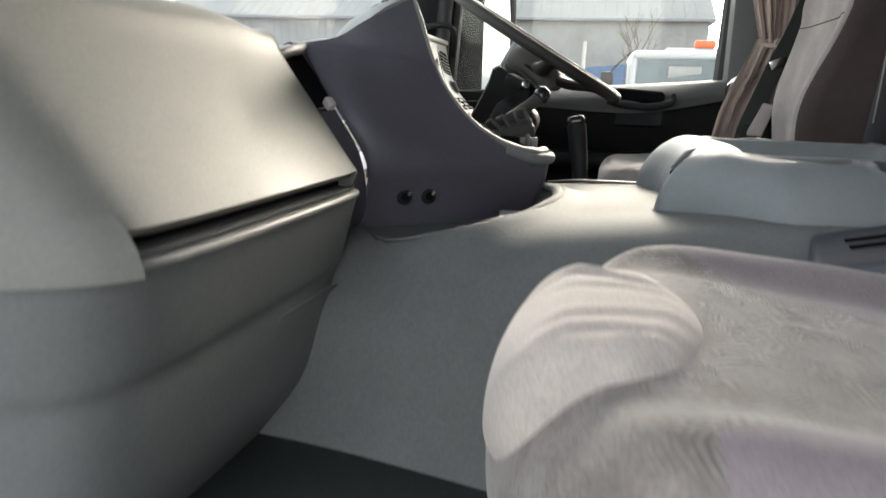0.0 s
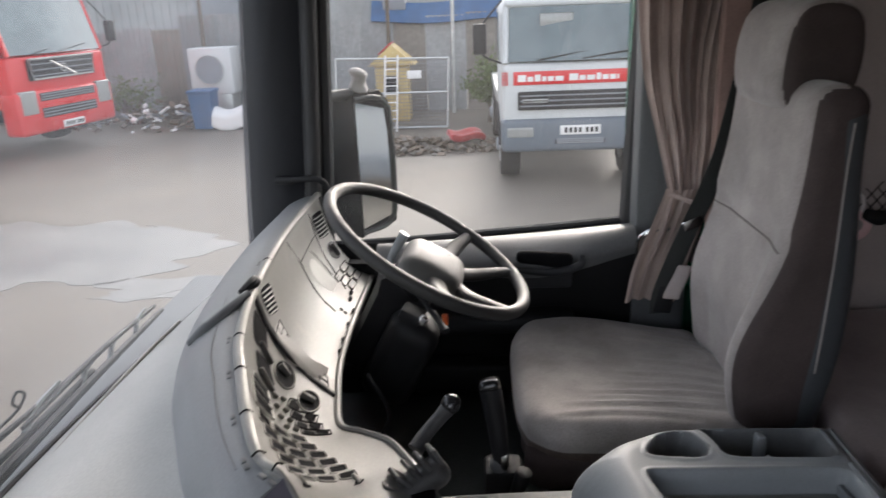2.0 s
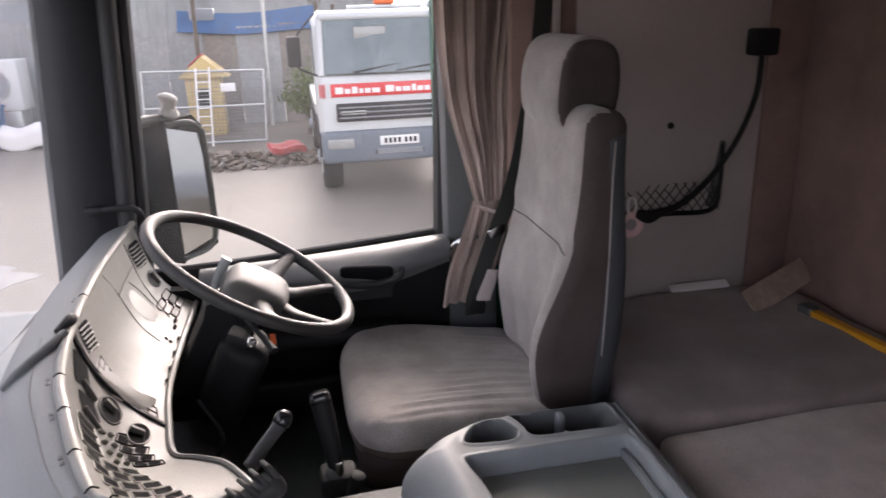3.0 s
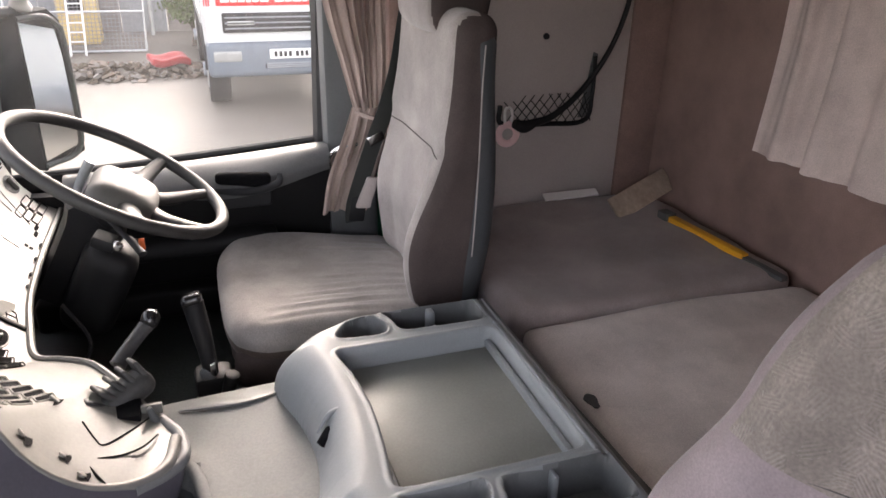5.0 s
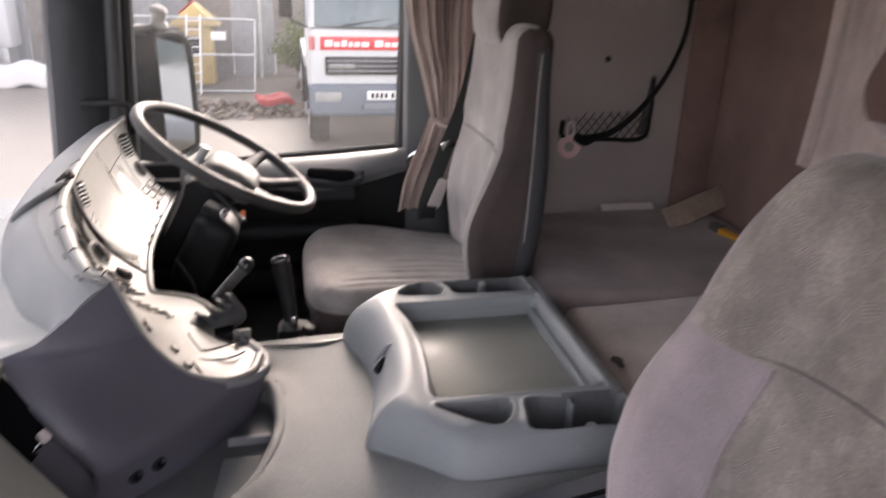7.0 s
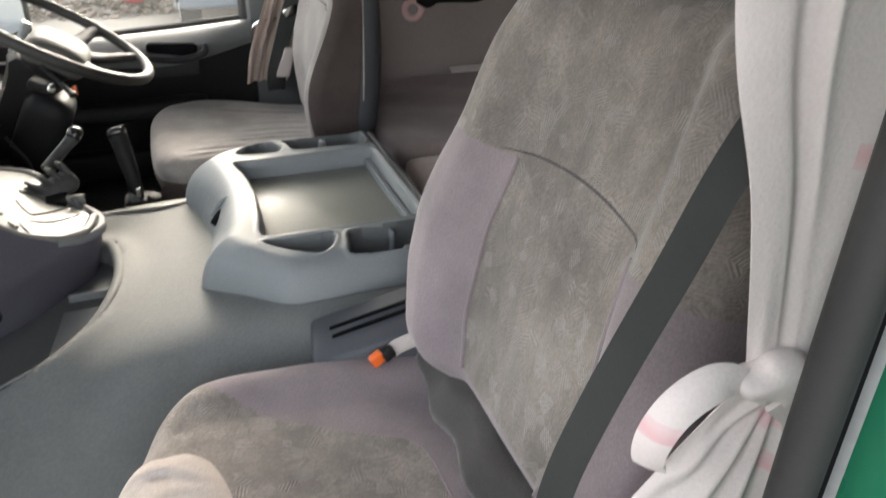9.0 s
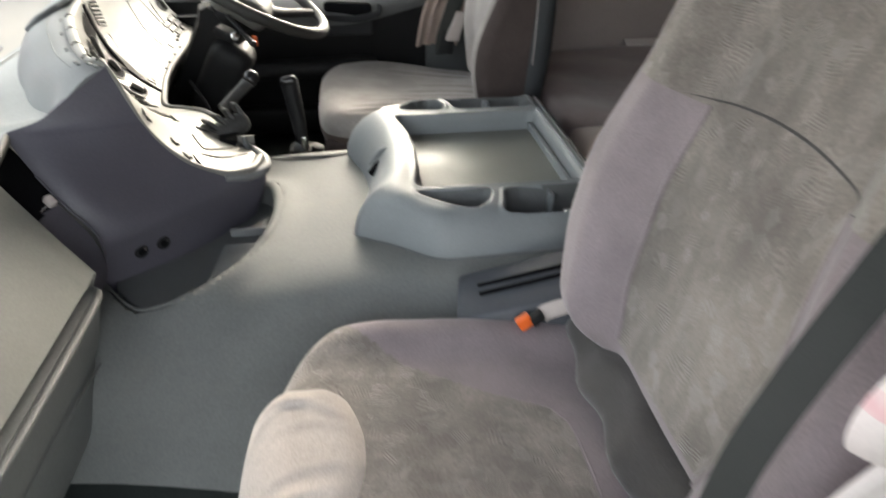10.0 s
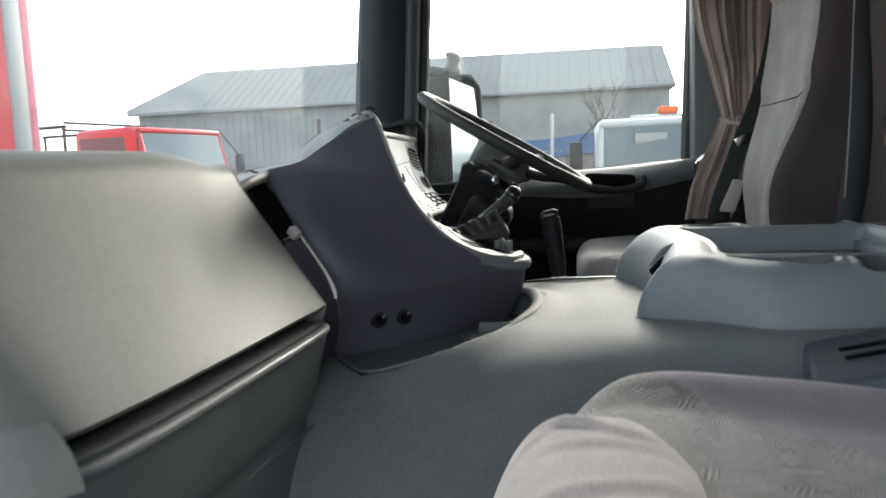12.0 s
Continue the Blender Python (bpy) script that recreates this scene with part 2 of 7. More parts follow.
def clear_glass(name, haze, ior=1.33, tint=(0.96, 0.98, 0.97)):
    """Clear glass under a thin pale film that paints haze over the view."""
    m = bpy.data.materials.new(name)
    m.use_nodes = True
    n, l = m.node_tree.nodes, m.node_tree.links
    n.remove(n["Principled BSDF"])
    g = n.new("ShaderNodeBsdfGlass")
    g.inputs["Color"].default_value = (*tint, 1)
    g.inputs["Roughness"].default_value = 0.0
    g.inputs["IOR"].default_value = ior
    film_, mix, co, streak = n.new("ShaderNodeBsdfTranslucent"), n.new("ShaderNodeMixShader"), n.new("ShaderNodeTexCoord"), n.new("ShaderNodeTexNoise")
    film_.inputs["Color"].default_value = (0.85, 0.85, 0.84, 1)
    streak.inputs["Scale"].default_value, streak.inputs["Detail"].default_value = 4.0, 6
    amount = n.new("ShaderNodeMapRange")
    amount.inputs["From Min"].default_value, amount.inputs["From Max"].default_value = 0.3, 0.7
    amount.inputs["To Min"].default_value, amount.inputs["To Max"].default_value = haze * 0.5, haze * 1.5
    l.new(co.outputs["Object"], streak.inputs["Vector"])
    l.new(streak.outputs["Fac"], amount.inputs["Value"])
    l.new(amount.outputs[0], mix.inputs[0])
    l.new(g.outputs[0], mix.inputs[1])
    l.new(film_.outputs[0], mix.inputs[2])
    l.new(mix.outputs[0], n["Material Output"].inputs[0])
    return m


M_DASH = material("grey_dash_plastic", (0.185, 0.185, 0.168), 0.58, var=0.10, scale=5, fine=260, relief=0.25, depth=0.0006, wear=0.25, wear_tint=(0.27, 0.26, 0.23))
# paler copy of the dash plastic: skylight through the windscreen put into colour
M_DASH_TOP = material("skylit_dash_top_plastic", (0.37, 0.37, 0.35), 0.6, var=0.12, scale=4, fine=260, relief=0.25, depth=0.0006, wear=0.3, wear_tint=(0.36, 0.35, 0.32))
M_STACK = material("dark_mauve_plastic", (0.072, 0.068, 0.086), 0.55, var=0.12, scale=5, fine=260, relief=0.25, depth=0.0006)
M_VENT = material("slate_vent_plastic", (0.045, 0.050, 0.062), 0.55, var=0.12, scale=5, fine=260, relief=0.25, depth=0.0006)
M_HUMP = material("slate_grey_plastic", (0.15, 0.155, 0.16), 0.6, var=0.1, scale=5, fine=260, relief=0.2, depth=0.0006)
M_PANEL = material("silver_grey_panel", (0.162, 0.159, 0.147), 0.52, var=0.1, scale=7, fine=200, relief=0.1, depth=0.0004, wear=0.3, wear_tint=(0.25, 0.24, 0.2))
M_PILLAR = material("near_black_pillar_plastic", (0.020, 0.021, 0.024), 0.65, var=0.12, scale=5, fine=260, relief=0.25, depth=0.0006, spec=0.3)
M_TRIM = material("grey_edge_trim", (0.22, 0.23, 0.23), 0.45, var=0.15, scale=6, fine=120, relief=0.1)
M_SILL = material("dark_grey_sill_plastic", (0.085, 0.087, 0.090), 0.6, var=0.14, scale=5, fine=260, relief=0.25, depth=0.0006, wear=0.3, wear_tint=(0.11, 0.11, 0.11), spec=0.35)
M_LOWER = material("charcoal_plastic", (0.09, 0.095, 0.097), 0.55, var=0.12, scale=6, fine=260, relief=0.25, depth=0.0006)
M_KICK = material("kick_panel_plastic", (0.145, 0.15, 0.15), 0.55, var=0.14, scale=5, fine=260, relief=0.25, depth=0.0006, wear=0.3, wear_tint=(0.2, 0.2, 0.19))
M_SHELL = material("slate_shell_plastic", (0.036, 0.040, 0.045), 0.6, var=0.12, scale=5, fine=260, relief=0.25, depth=0.0006)
M_CEIL = material("pale_roof_lining", (0.50, 0.47, 0.44), 0.9, var=0.05, scale=4, fine=200, relief=0.2)
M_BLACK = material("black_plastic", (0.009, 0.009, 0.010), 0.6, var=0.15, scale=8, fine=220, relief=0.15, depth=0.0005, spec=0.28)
M_BOOT = material("dusty_boot_rubber", (0.040, 0.040, 0.040), 0.55, var=0.25, scale=20, fine=200, relief=0.3, depth=0.0006, wear=0.4, wear_tint=(0.10, 0.10, 0.095))
M_GLOSS = material("glossy_black_plastic", (0.012, 0.012, 0.013), 0.22, var=0.2, scale=20, fine=160, relief=0.3, depth=0.0008)
# near-black for joints, gaps and holes; the holes' shade is in this colour
M_DARK = material("near_black_fill", (0.006, 0.006, 0.007), 0.9, relief=0, spec=0.06)
M_PAD = material("grey_hub_pad_vinyl", (0.085, 0.082, 0.076), 0.62, var=0.1, scale=9, fine=300, relief=0.3, depth=0.0006)
M_WHEEL = material("worn_black_leatherette", (0.022, 0.021, 0.020), 0.62, var=0.25, scale=14, fine=320, relief=0.4, depth=0.0008)
M_TUNNEL = material("grey_vinyl_floor", (0.135, 0.141, 0.138), 0.74, var=0.16, scale=4, fine=240, relief=0.25, depth=0.0008, wear=0.35, wear_tint=(0.165, 0.16, 0.14), spec=0.4)
M_RUBBER = material("dark_green_rubber_mat", (0.028, 0.036, 0.034), 0.75, var=0.25, scale=6, fine=160, relief=0.5, depth=0.002, wear=0.3, wear_tint=(0.07, 0.07, 0.06))
M_CONSOLE = material("blue_grey_console_plastic", (0.178, 0.192, 0.202), 0.52, var=0.08, scale=5, fine=320, relief=0.2, depth=0.0005)
M_TRAY = material("ribbed_tray_plastic", (0.19, 0.195, 0.18), 0.5, var=0.1, scale=6, fine=240, relief=0.2, depth=0.0006)
M_SEAT = cloth("grey_velour", (0.275, 0.248, 0.238), var=0.28, wear=0.35, wear_tint=(0.20, 0.18, 0.17))
M_SEAT_COVER = cloth("dusty_seat_cover", (0.285, 0.262, 0.250), var=0.28, wear=0.35, wear_tint=(0.18, 0.165, 0.155))
M_SEAT_PALE = cloth("pale_smooth_seat_cloth", (0.42, 0.37, 0.335), wear=0.3, wear_tint=(0.40, 0.36, 0.33))
M_SEAT_MAUVE = cloth("mauve_grey_velour", (0.222, 0.186, 0.197), wear=0.25, wear_tint=(0.215, 0.18, 0.175))
M_SEAT_DARK = cloth("dark_brown_velour", (0.062, 0.048, 0.046), sheen=0.0)
M_HEAD = cloth("dark_red_brown_velour", (0.085, 0.050, 0.042), sheen=0.1)
M_VALANCE = cloth("brown_seat_valance", (0.105, 0.082, 0.070), var=0.3, sheen=0.1)
M_ZIGZAG = zigzag_cloth("patterned_velour", (0.205, 0.180, 0.163), (0.38, 0.345, 0.32))
M_SKIRT = cloth("charcoal_seat_cloth", (0.055, 0.051, 0.050), var=0.3)
M_BUNK = cloth("brown_grey_bunk_cloth", (0.31, 0.258, 0.248), wear=0.35, wear_tint=(0.25, 0.21, 0.20))
M_REAR_CURTAIN = cloth("faded_pinkish_curtain_cloth", (0.60, 0.49, 0.46), sheen=0.2)
# about twice as pale as the far cushion's cloth
M_BUNK_PALE = cloth("paler_bunk_cloth", (0.60, 0.525, 0.49), wear=0.4, wear_tint=(0.48, 0.41, 0.385))
M_CURTAIN = cloth("taupe_curtain_cloth", (0.38, 0.30, 0.27), sheen=0.2)
M_LINER = material("grey_liner_board", (0.42, 0.37, 0.35), 0.8, var=0.08, scale=3, fine=300, relief=0.2, depth=0.001)
M_BROWN = cloth("brown_carpet_wall", (0.255, 0.17, 0.148), sheen=0.15)
M_BELT = material("black_belt_webbing", (0.020, 0.022, 0.021), 0.75, var=0.15, scale=20, fine=600, relief=0.5, depth=0.001)
M_CHROME = material("dull_chrome", (0.55, 0.55, 0.55), 0.22, metal=1.0, var=0.1, relief=0)
M_WHITE = material("white_plastic", (0.75, 0.72, 0.70), 0.5, var=0.05, relief=0.1)
M_PINK = material("faded_pink_plastic", (0.85, 0.60, 0.60), 0.5, var=0.06, relief=0.1)
M_ORANGE = material("orange_plastic", (0.75, 0.13, 0.02), 0.4, var=0.06, relief=0.05)
M_YELLOW = material("yellow_painted_metal", (0.75, 0.36, 0.02), 0.4, var=0.1, relief=0.05)
M_WOOD = material("pale_scrap_wood", (0.37, 0.29, 0.23), 0.75, var=0.2, scale=12, fine=90, relief=0.3)
M_WHITE_GREY = material("pale_grey_plastic", (0.27, 0.265, 0.24), 0.5, var=0.06, relief=0.1, depth=0.0005)
M_SEAL = material("rubber_seal", (0.02, 0.02, 0.021), 0.6, var=0.15, relief=0.2)
M_GREEN = material("green_body_paint", (0.012, 0.13, 0.07), 0.25, var=0.06, scale=3, fine=60, relief=0.02)
M_GLASS = clear_glass("hazy_screen_glass", 0.045, 1.07)
M_PANE = clear_glass("hazy_side_glass", 0.009)
M_MIRROR = material("mirror_glass", (0.8, 0.82, 0.82), 0.02, metal=1.0, var=0.02, relief=0)

# ---- the cab's shell ----
b = rbox(-0.30, 1.86, -1.13, 1.13, 1.58, 1.67, 0.004)
structure("floor", b, M_RUBBER, "dark green-black rubber cab floor, worn and dusty", "floor")
structure("ceiling", rbox(-0.30, 1.86, -1.18, 1.18, 3.20, 3.26), M_CEIL, "pale grey padded cab roof lining", "ceiling")
structure("wall_back", rbox(1.80, 1.86, -1.18, 1.18, 1.2, 3.20), M_BROWN, "brown carpeted rear wall behind the bunk", "wall")
structure("wall_front", rbox(-0.32, -0.23, -1.13, 1.13, 0.9, 1.975), M_LOWER, "dark front bulkhead below the windscreen", "wall")
# out of view; hangs below the glass top to shade the upper walls
structure("header", rbox(-0.10, 0.10, -1.06, 1.06, 2.80, 3.20, 0.02, 3), M_CEIL, "unseen padded panel above the windscreen, lowered to shade the upper walls", "trim")

# side walls: behind the doors, below them, and unseen strips above lowered against skylight
for side, name in ((1, "driver"), (-1, "passenger")):
    y0, y1 = (1.10, 1.16) if side > 0 else (-1.16, -1.10)
    bm = rbox(0.86, 1.86, y0, y1, 1.2, 3.20, 0.006)
    add(bm, rbox(-0.30, 0.86, y0, y1, 2.82, 3.20, 0.006))
    add(bm, rbox(-0.30, 0.86, y0, y1, 1.2, 1.66, 0.006))
    structure("wall_" + name, bm, M_GREEN, "green painted cab side wall behind the door", "wall")

# inner liner of the sleeping place on the driver's side: a grey board, brown above
structure("wall_liner", rbox(1.162, 1.678, 0.872, 0.90, 1.67, 3.19, 0.004), M_LINER, "grey liner board on the side wall over the bunk", "wall panel")
structure("wall_liner_corner", rbox(1.68, 1.798, 0.868, 0.90, 1.67, 3.19, 0.004), M_BROWN, "brown carpeted corner of the sleeping place", "wall panel")
structure("wall_liner_upper", rbox(1.00, 1.160, 0.868, 0.90, 1.67, 3.19, 0.004), M_BROWN, "brown carpeted side wall beside the liner", "wall panel")
structure("wall_liner_passenger", rbox(1.05, 1.798, -1.098, -1.07, 1.67, 3.19, 0.004), M_BROWN, "brown carpeted side wall of the sleeping place", "wall panel")
structure("trim_pillar", rbox(0.86, 0.998, 0.99, 1.098, 1.67, 3.19, 0.015), M_LOWER, "dark plastic door pillar behind the driver", "trim")

# windscreen and its pillars
g = net([[(-0.15, -1.092, 2.03), (-0.215, 0, 2.03), (-0.135, 1.092, 2.03)], [(-0.085, -1.078, 2.93), (-0.145, 0, 2.93), (-0.06, 1.078, 2.93)]], 8, 16)
ws = structure("window_1", sheet(g, 0.005), M_GLASS, "large windscreen glass with slight haze put into it", "window")
ws.visible_shadow = False


def pillar(name, s):
    p = thing(name, "dark grey moulded windscreen pillar trim", "pillar", (-0.1, s * 1.06, 2.0), kind="structure")
    rows = [[(-0.150, 1.10, 2.03), (-0.092, 1.050, 2.03), (-0.03, 1.05, 2.05), (0.035, 1.085, 2.07)],
            [(-0.125, 1.095, 2.35), (-0.064, 1.045, 2.35), (-0.01, 1.045, 2.35), (0.058, 1.085, 2.35)],
            [(-0.090, 1.085, 2.70), (-0.030, 1.035, 2.70), (0.025, 1.04, 2.70), (0.082, 1.08, 2.70)],
            [(-0.070, 1.08, 2.95), (-0.012, 1.03, 2.95), (0.045, 1.035, 2.95), (0.10, 1.075, 2.95)]]
    rows = [[(x, s * y, z) for x, y, z in r] for r in rows]
    part("pillar_trim", sheet(net(rows, 16, 14), -0.03 * s), M_PILLAR, p, "smooth dark grey plastic cover")
    part("door_seal", tube([(0.038, s * 1.07, 2.05), (0.061, s * 1.067, 2.35), (0.085, s * 1.06, 2.70), (0.103, s * 1.055, 2.95)], 0.022, 10, smooth=14), M_SEAL, p, "black rubber door seal")
    part("outer_frame", tube([(0.066, s * 1.10, 2.02), (0.089, s * 1.098, 2.35), (0.113, s * 1.09, 2.70), (0.131, s * 1.085, 2.95)], 0.02, 8, smooth=12), M_SEAL, p, "black window frame edge")
    return p


pillar("pillar_driver", 1)
pillar("pillar_passenger", -1)

# ---- driver's door with its window ----
door = thing("door_1", "closed driver's door with dark plastic trim and a large window", "door", (0.4, 1.1, 1.6), kind="structure")
rows = [[(0.02, 1.02, 2.045), (0.30, 0.955, 2.06), (0.60, 0.93, 2.085), (0.86, 0.965, 2.11)],
        [(0.02, 1.025, 1.98), (0.30, 0.962, 1.98), (0.60, 0.945, 1.99), (0.86, 0.975, 2.02)],
        [(0.02, 1.04, 1.86), (0.30, 1.01, 1.86), (0.60, 1.0, 1.86), (0.86, 1.0, 1.86)],
        [(0.02, 1.05, 1.66), (0.30, 1.03, 1.66), (0.60, 1.03, 1.66), (0.86, 1.03, 1.66)]]
part("door_panel", sheet(net(rows, 24, 24), 0.03), M_BLACK, door, "black moulded door panel")
rows = [[(0.215, 1.085, 2.070), (0.35, 1.085, 2.075), (0.62, 1.085, 2.094), (0.86, 1.085, 2.114)],
        [(0.215, 1.012, 2.090), (0.35, 1.0, 2.098), (0.62, 0.985, 2.112), (0.86, 0.985, 2.130)],
        [(0.215, 0.957, 2.060), (0.35, 0.935, 2.066), (0.62, 0.905, 2.078), (0.86, 0.945, 2.10)],
        [(0.215, 0.955, 2.041), (0.35, 0.930, 2.045), (0.62, 0.900, 2.035), (0.86, 0.95, 2.075)]]
part("sill", sheet(net(rows, 20, 22), 0.012), M_SILL, door, "dark grey plastic window sill")
part("door_body", rbox(0.0, 0.86, 1.098, 1.15, 1.66, 2.06, 0.004), M_GREEN, door, "green painted outer door skin")
# solid pad; the shade of the scooped pull is its near-black colour
part("pull_recess", cushion(0.135, 0.03, 0.036, 0.014, 8, lambda p: V((p.x, p.y, p.z * (1 + 2.5 * p.x))), pose(0.632, 0.908, 2.080, 0, 6, -3)), M_DARK, door, "near-black pad for the shaded pull handle recess")
part("pull_handle", tube([(0.55, 0.897, 2.062), (0.60, 0.888, 2.056), (0.66, 0.886, 2.054), (0.715, 0.897, 2.066), (0.722, 0.905, 2.088)], [0.005, 0.009, 0.010, 0.010, 0.006], 10, smooth=24), M_PILLAR, door, "dark pull handle")
part("front_trim", rbox(0.0, 0.26, 1.062, 1.096, 1.66, 2.082, 0.008, 2), M_BLACK, door, "black trim at the front of the door")
part("switch_cover", rbox(0.57, 0.70, 0.915, 0.935, 2.00, 2.05, 0.008, 3), M_PILLAR, door)
part("armrest", cushion(0.52, 0.09, 0.05, 0.022, 8, None, pose(0.45, 0.955, 1.90, 0, -2, -3)), M_BLACK, door, "black armrest ledge")
part("door_pocket", rbox(0.10, 0.80, 0.94, 1.01, 1.70, 1.78, 0.015, 3), M_BLACK, door)
g = net([[(0.06, 1.098, 2.04), (0.86, 1.098, 2.10)], [(0.12, 1.075, 2.95), (0.89, 1.075, 2.95)]], 4, 6)
dg = part("pane", sheet(g, 0.004), M_PANE, door, "clear side window glass")
dg.visible_shadow = False
part("window_seal", tube([(0.05, 1.078, 2.070), (0.35, 1.078, 2.085), (0.62, 1.078, 2.104), (0.87, 1.078, 2.124)], 0.011, 8), M_SEAL, door, "black rubber glass seal")
part("rear_frame", tube([(0.865, 1.075, 2.10), (0.878, 1.075, 2.5), (0.90, 1.07, 2.95)], 0.028, 8, smooth=8), M_SEAL, door, "black rear window frame")

# ---- open doorway on the passenger's side ----
way = thing("door_2", "open passenger doorway edge with black rubber seal and green body", "doorway", (0.84, -1.12, 1.6), kind="structure")
part("seal", tube([(0.836, -1.110, 1.62), (0.834, -1.110, 2.3), (0.839, -1.110, 2.82)], 0.0098, 12, smooth=12), M_SEAL, way, "black rubber door seal")
part("seal_lip", rbox(0.846, 0.860, -1.122, -1.1085, 1.62, 2.82, 0.004, 2), M_TRIM, way, "grey metal edge")
part("lip_gap", rbox(0.840, 0.8475, -1.116, -1.106, 1.62, 2.82, 0.001, 1), M_DARK, way, "black gap beside the seal")
part("pillar_skin", rbox(0.862, 0.90, -1.25, -1.102, 1.2, 2.9, 0.012, 3), M_GREEN, way, "green painted pillar edge")
part("pillar_liner", rbox(0.915, 1.05, -1.098, -1.06, 1.67, 3.19, 0.012, 3), M_GREEN, way, "green painted inner pillar")
part("step_edge", rbox(0.0, 0.84, -1.16, -1.10, 1.60, 1.675, 0.01), M_SEAL, way, "black sill rubber")

# ---- the cab's outer skin and running gear ----
structure("cab_roof_skin", rbox(-0.32, 1.90, -1.19, 1.19, 3.262, 3.30, 0.015), M_GREEN, "green painted cab roof", "roof")
structure("cab_back_skin", rbox(1.862, 1.90, -1.18, 1.18, 1.2, 3.26, 0.01), M_GREEN, "green painted rear panel of the cab", "wall")
gear_ = thing("cab_chassis", "black chassis frame with front wheels below the cab", "chassis", (0.6, 0, 0), kind="structure")
part("frame", rbox(-0.25, 4.2, -0.45, 0.45, 0.72, 1.19, 0.03), M_BLACK, gear_, "black chassis frame")
part("floor_carrier", rbox(-0.28, 1.84, -1.08, 1.08, 1.19, 1.578, 0.02), M_BLACK, gear_)
for x, y in ((0.55, -0.95), (0.55, 0.95), (3.6, -0.85), (3.6, 0.85)):
    tyre = part("wheel", rod((x, y - 0.15, 0.5), (x, y + 0.15, 0.5), 0.5, n=32, bevel=0.04), M_SEAL, gear_, "black tyre")
    part("rim", rod((x, y - 0.155, 0.5), (x, y + 0.155, 0.5), 0.28, n=24, bevel=0.02), M_TRIM, tyre, "grey steel rim")

# ---- engine tunnel ----
tunnel = thing("engine_tunnel", "grey vinyl-covered engine tunnel between the seats, scuffed and dusty", "engine cover", (0.5, 0, 1.67), kind="structure")
rows = []
for x, w, top, foot in ((-0.02, 0.415, 1.885, -0.01), (0.20, 0.42, 1.90, -0.01), (0.45, 0.445, 1.92, 0.02), (0.75, 0.455, 1.93, 0.10), (1.08, 0.46, 1.935, 0.12)):
    rows.append([(x, -w - foot, 1.66), (x, -w + 0.012 - foot * 0.45, 1.73), (x, -w + 0.04 - foot * 0.1, 1.825), (x, -w + 0.13, top - 0.012 + 0.020 * smoothstep(0.45, 0.65, x)), (x, -0.15, top + 0.014 * smoothstep(0.45, 0.65, x)), (x, 0.10, top), (x, 0.22, top - 0.005), (x, 0.275, top - 0.05), (x, 0.29, 1.66)])
RECESS = [tuple(q) for q in cr([(0.243, -0.231), (0.297, -0.292), (0.361, -0.286), (0.410, -0.248), (0.454, -0.187), (0.478, -0.086), (0.467, 0.029), (0.432, 0.060)], 40)] + [(0.28, 0.08), (0.20, -0.05)]
g = net(rows, 130, 120)
px, py = np.array([[p.x for p in r] for r in g]), np.array([[p.y for p in r] for r in g])
deep = inside(px, py, RECESS)
for r, ds in zip(g, deep):
    for p, d in zip(r, ds):
        if p.z > 1.84:
            p.z += 0.011 * math.exp(-((d + 0.012) / 0.030) ** 2) * smoothstep(0.28, 0.38, p.x) - 0.044 * smoothstep(-0.010, 0.002, d)
TUNNEL_TOP = [(p.x, p.y, p.z) for r in g for p in r if p.z > 1.8]
part("cover", sheet(g, 0.012), M_TUNNEL, tunnel, "grey scuffed vinyl cover")
part("raised_lip", tube([(x + 0.007 * (x - 0.36) / math.hypot(x - 0.36, y + 0.10), y + 0.007 * (y + 0.10) / math.hypot(x - 0.36, y + 0.10), 1.889 + 0.068 * x - 0.09 * max(0, -y - 0.15) + 0.010 * smoothstep(0.28, 0.38, x)) for x, y in RECESS[:40]], [0.002, 0.003, 0.004, 0.007, 0.0095, 0.0095, 0.008], 10, smooth=60, flat=0.75), M_TUNNEL, tunnel, "raised moulded lip round the dash foot")
# plate in the recess; shade under the stack put into its darker colour
part("recess_floor", plate([(0.36 + (x - 0.36) * 0.985, -0.10 + (y + 0.10) * 0.985) for x, y in RECESS], 1.865, 1.8935, 0.003), M_LOWER, tunnel, "recess floor at the dash foot, darkened for the stack's shade")
part("groove_strip", tube([(0.45, 0.205, 1.921), (0.50, 0.195, 1.926), (0.56, 0.19, 1.928), (0.61, 0.20, 1.928)], [0.002, 0.006, 0.006, 0.003], 8, smooth=14, flat=0.5), M_LOWER, tunnel)
part("lid", cushion(0.085, 0.13, 0.012, 0.0055, 6, None, pose(0.565, 0.005, 1.9150, 0, -1, 4)), M_TUNNEL, tunnel, "flat access lid")
bm = bmesh.new()
for k in range(24):
    y = -0.245 + k * 0.0052
    add(bm, rbox(0.385 + 0.012 * k / 24, 0.425 + 0.028 * smoothstep(0, 20, k), y, y + 0.0026, 1.885, 1.9015))
part("ribbed_mat", bm, M_HUMP, tunnel, "ribbed insert at the dash foot")
part("cross_bar", rbox(0.40, 0.470, -0.082, -0.073, 1.885, 1.908, 0.003), M_HUMP, tunnel)

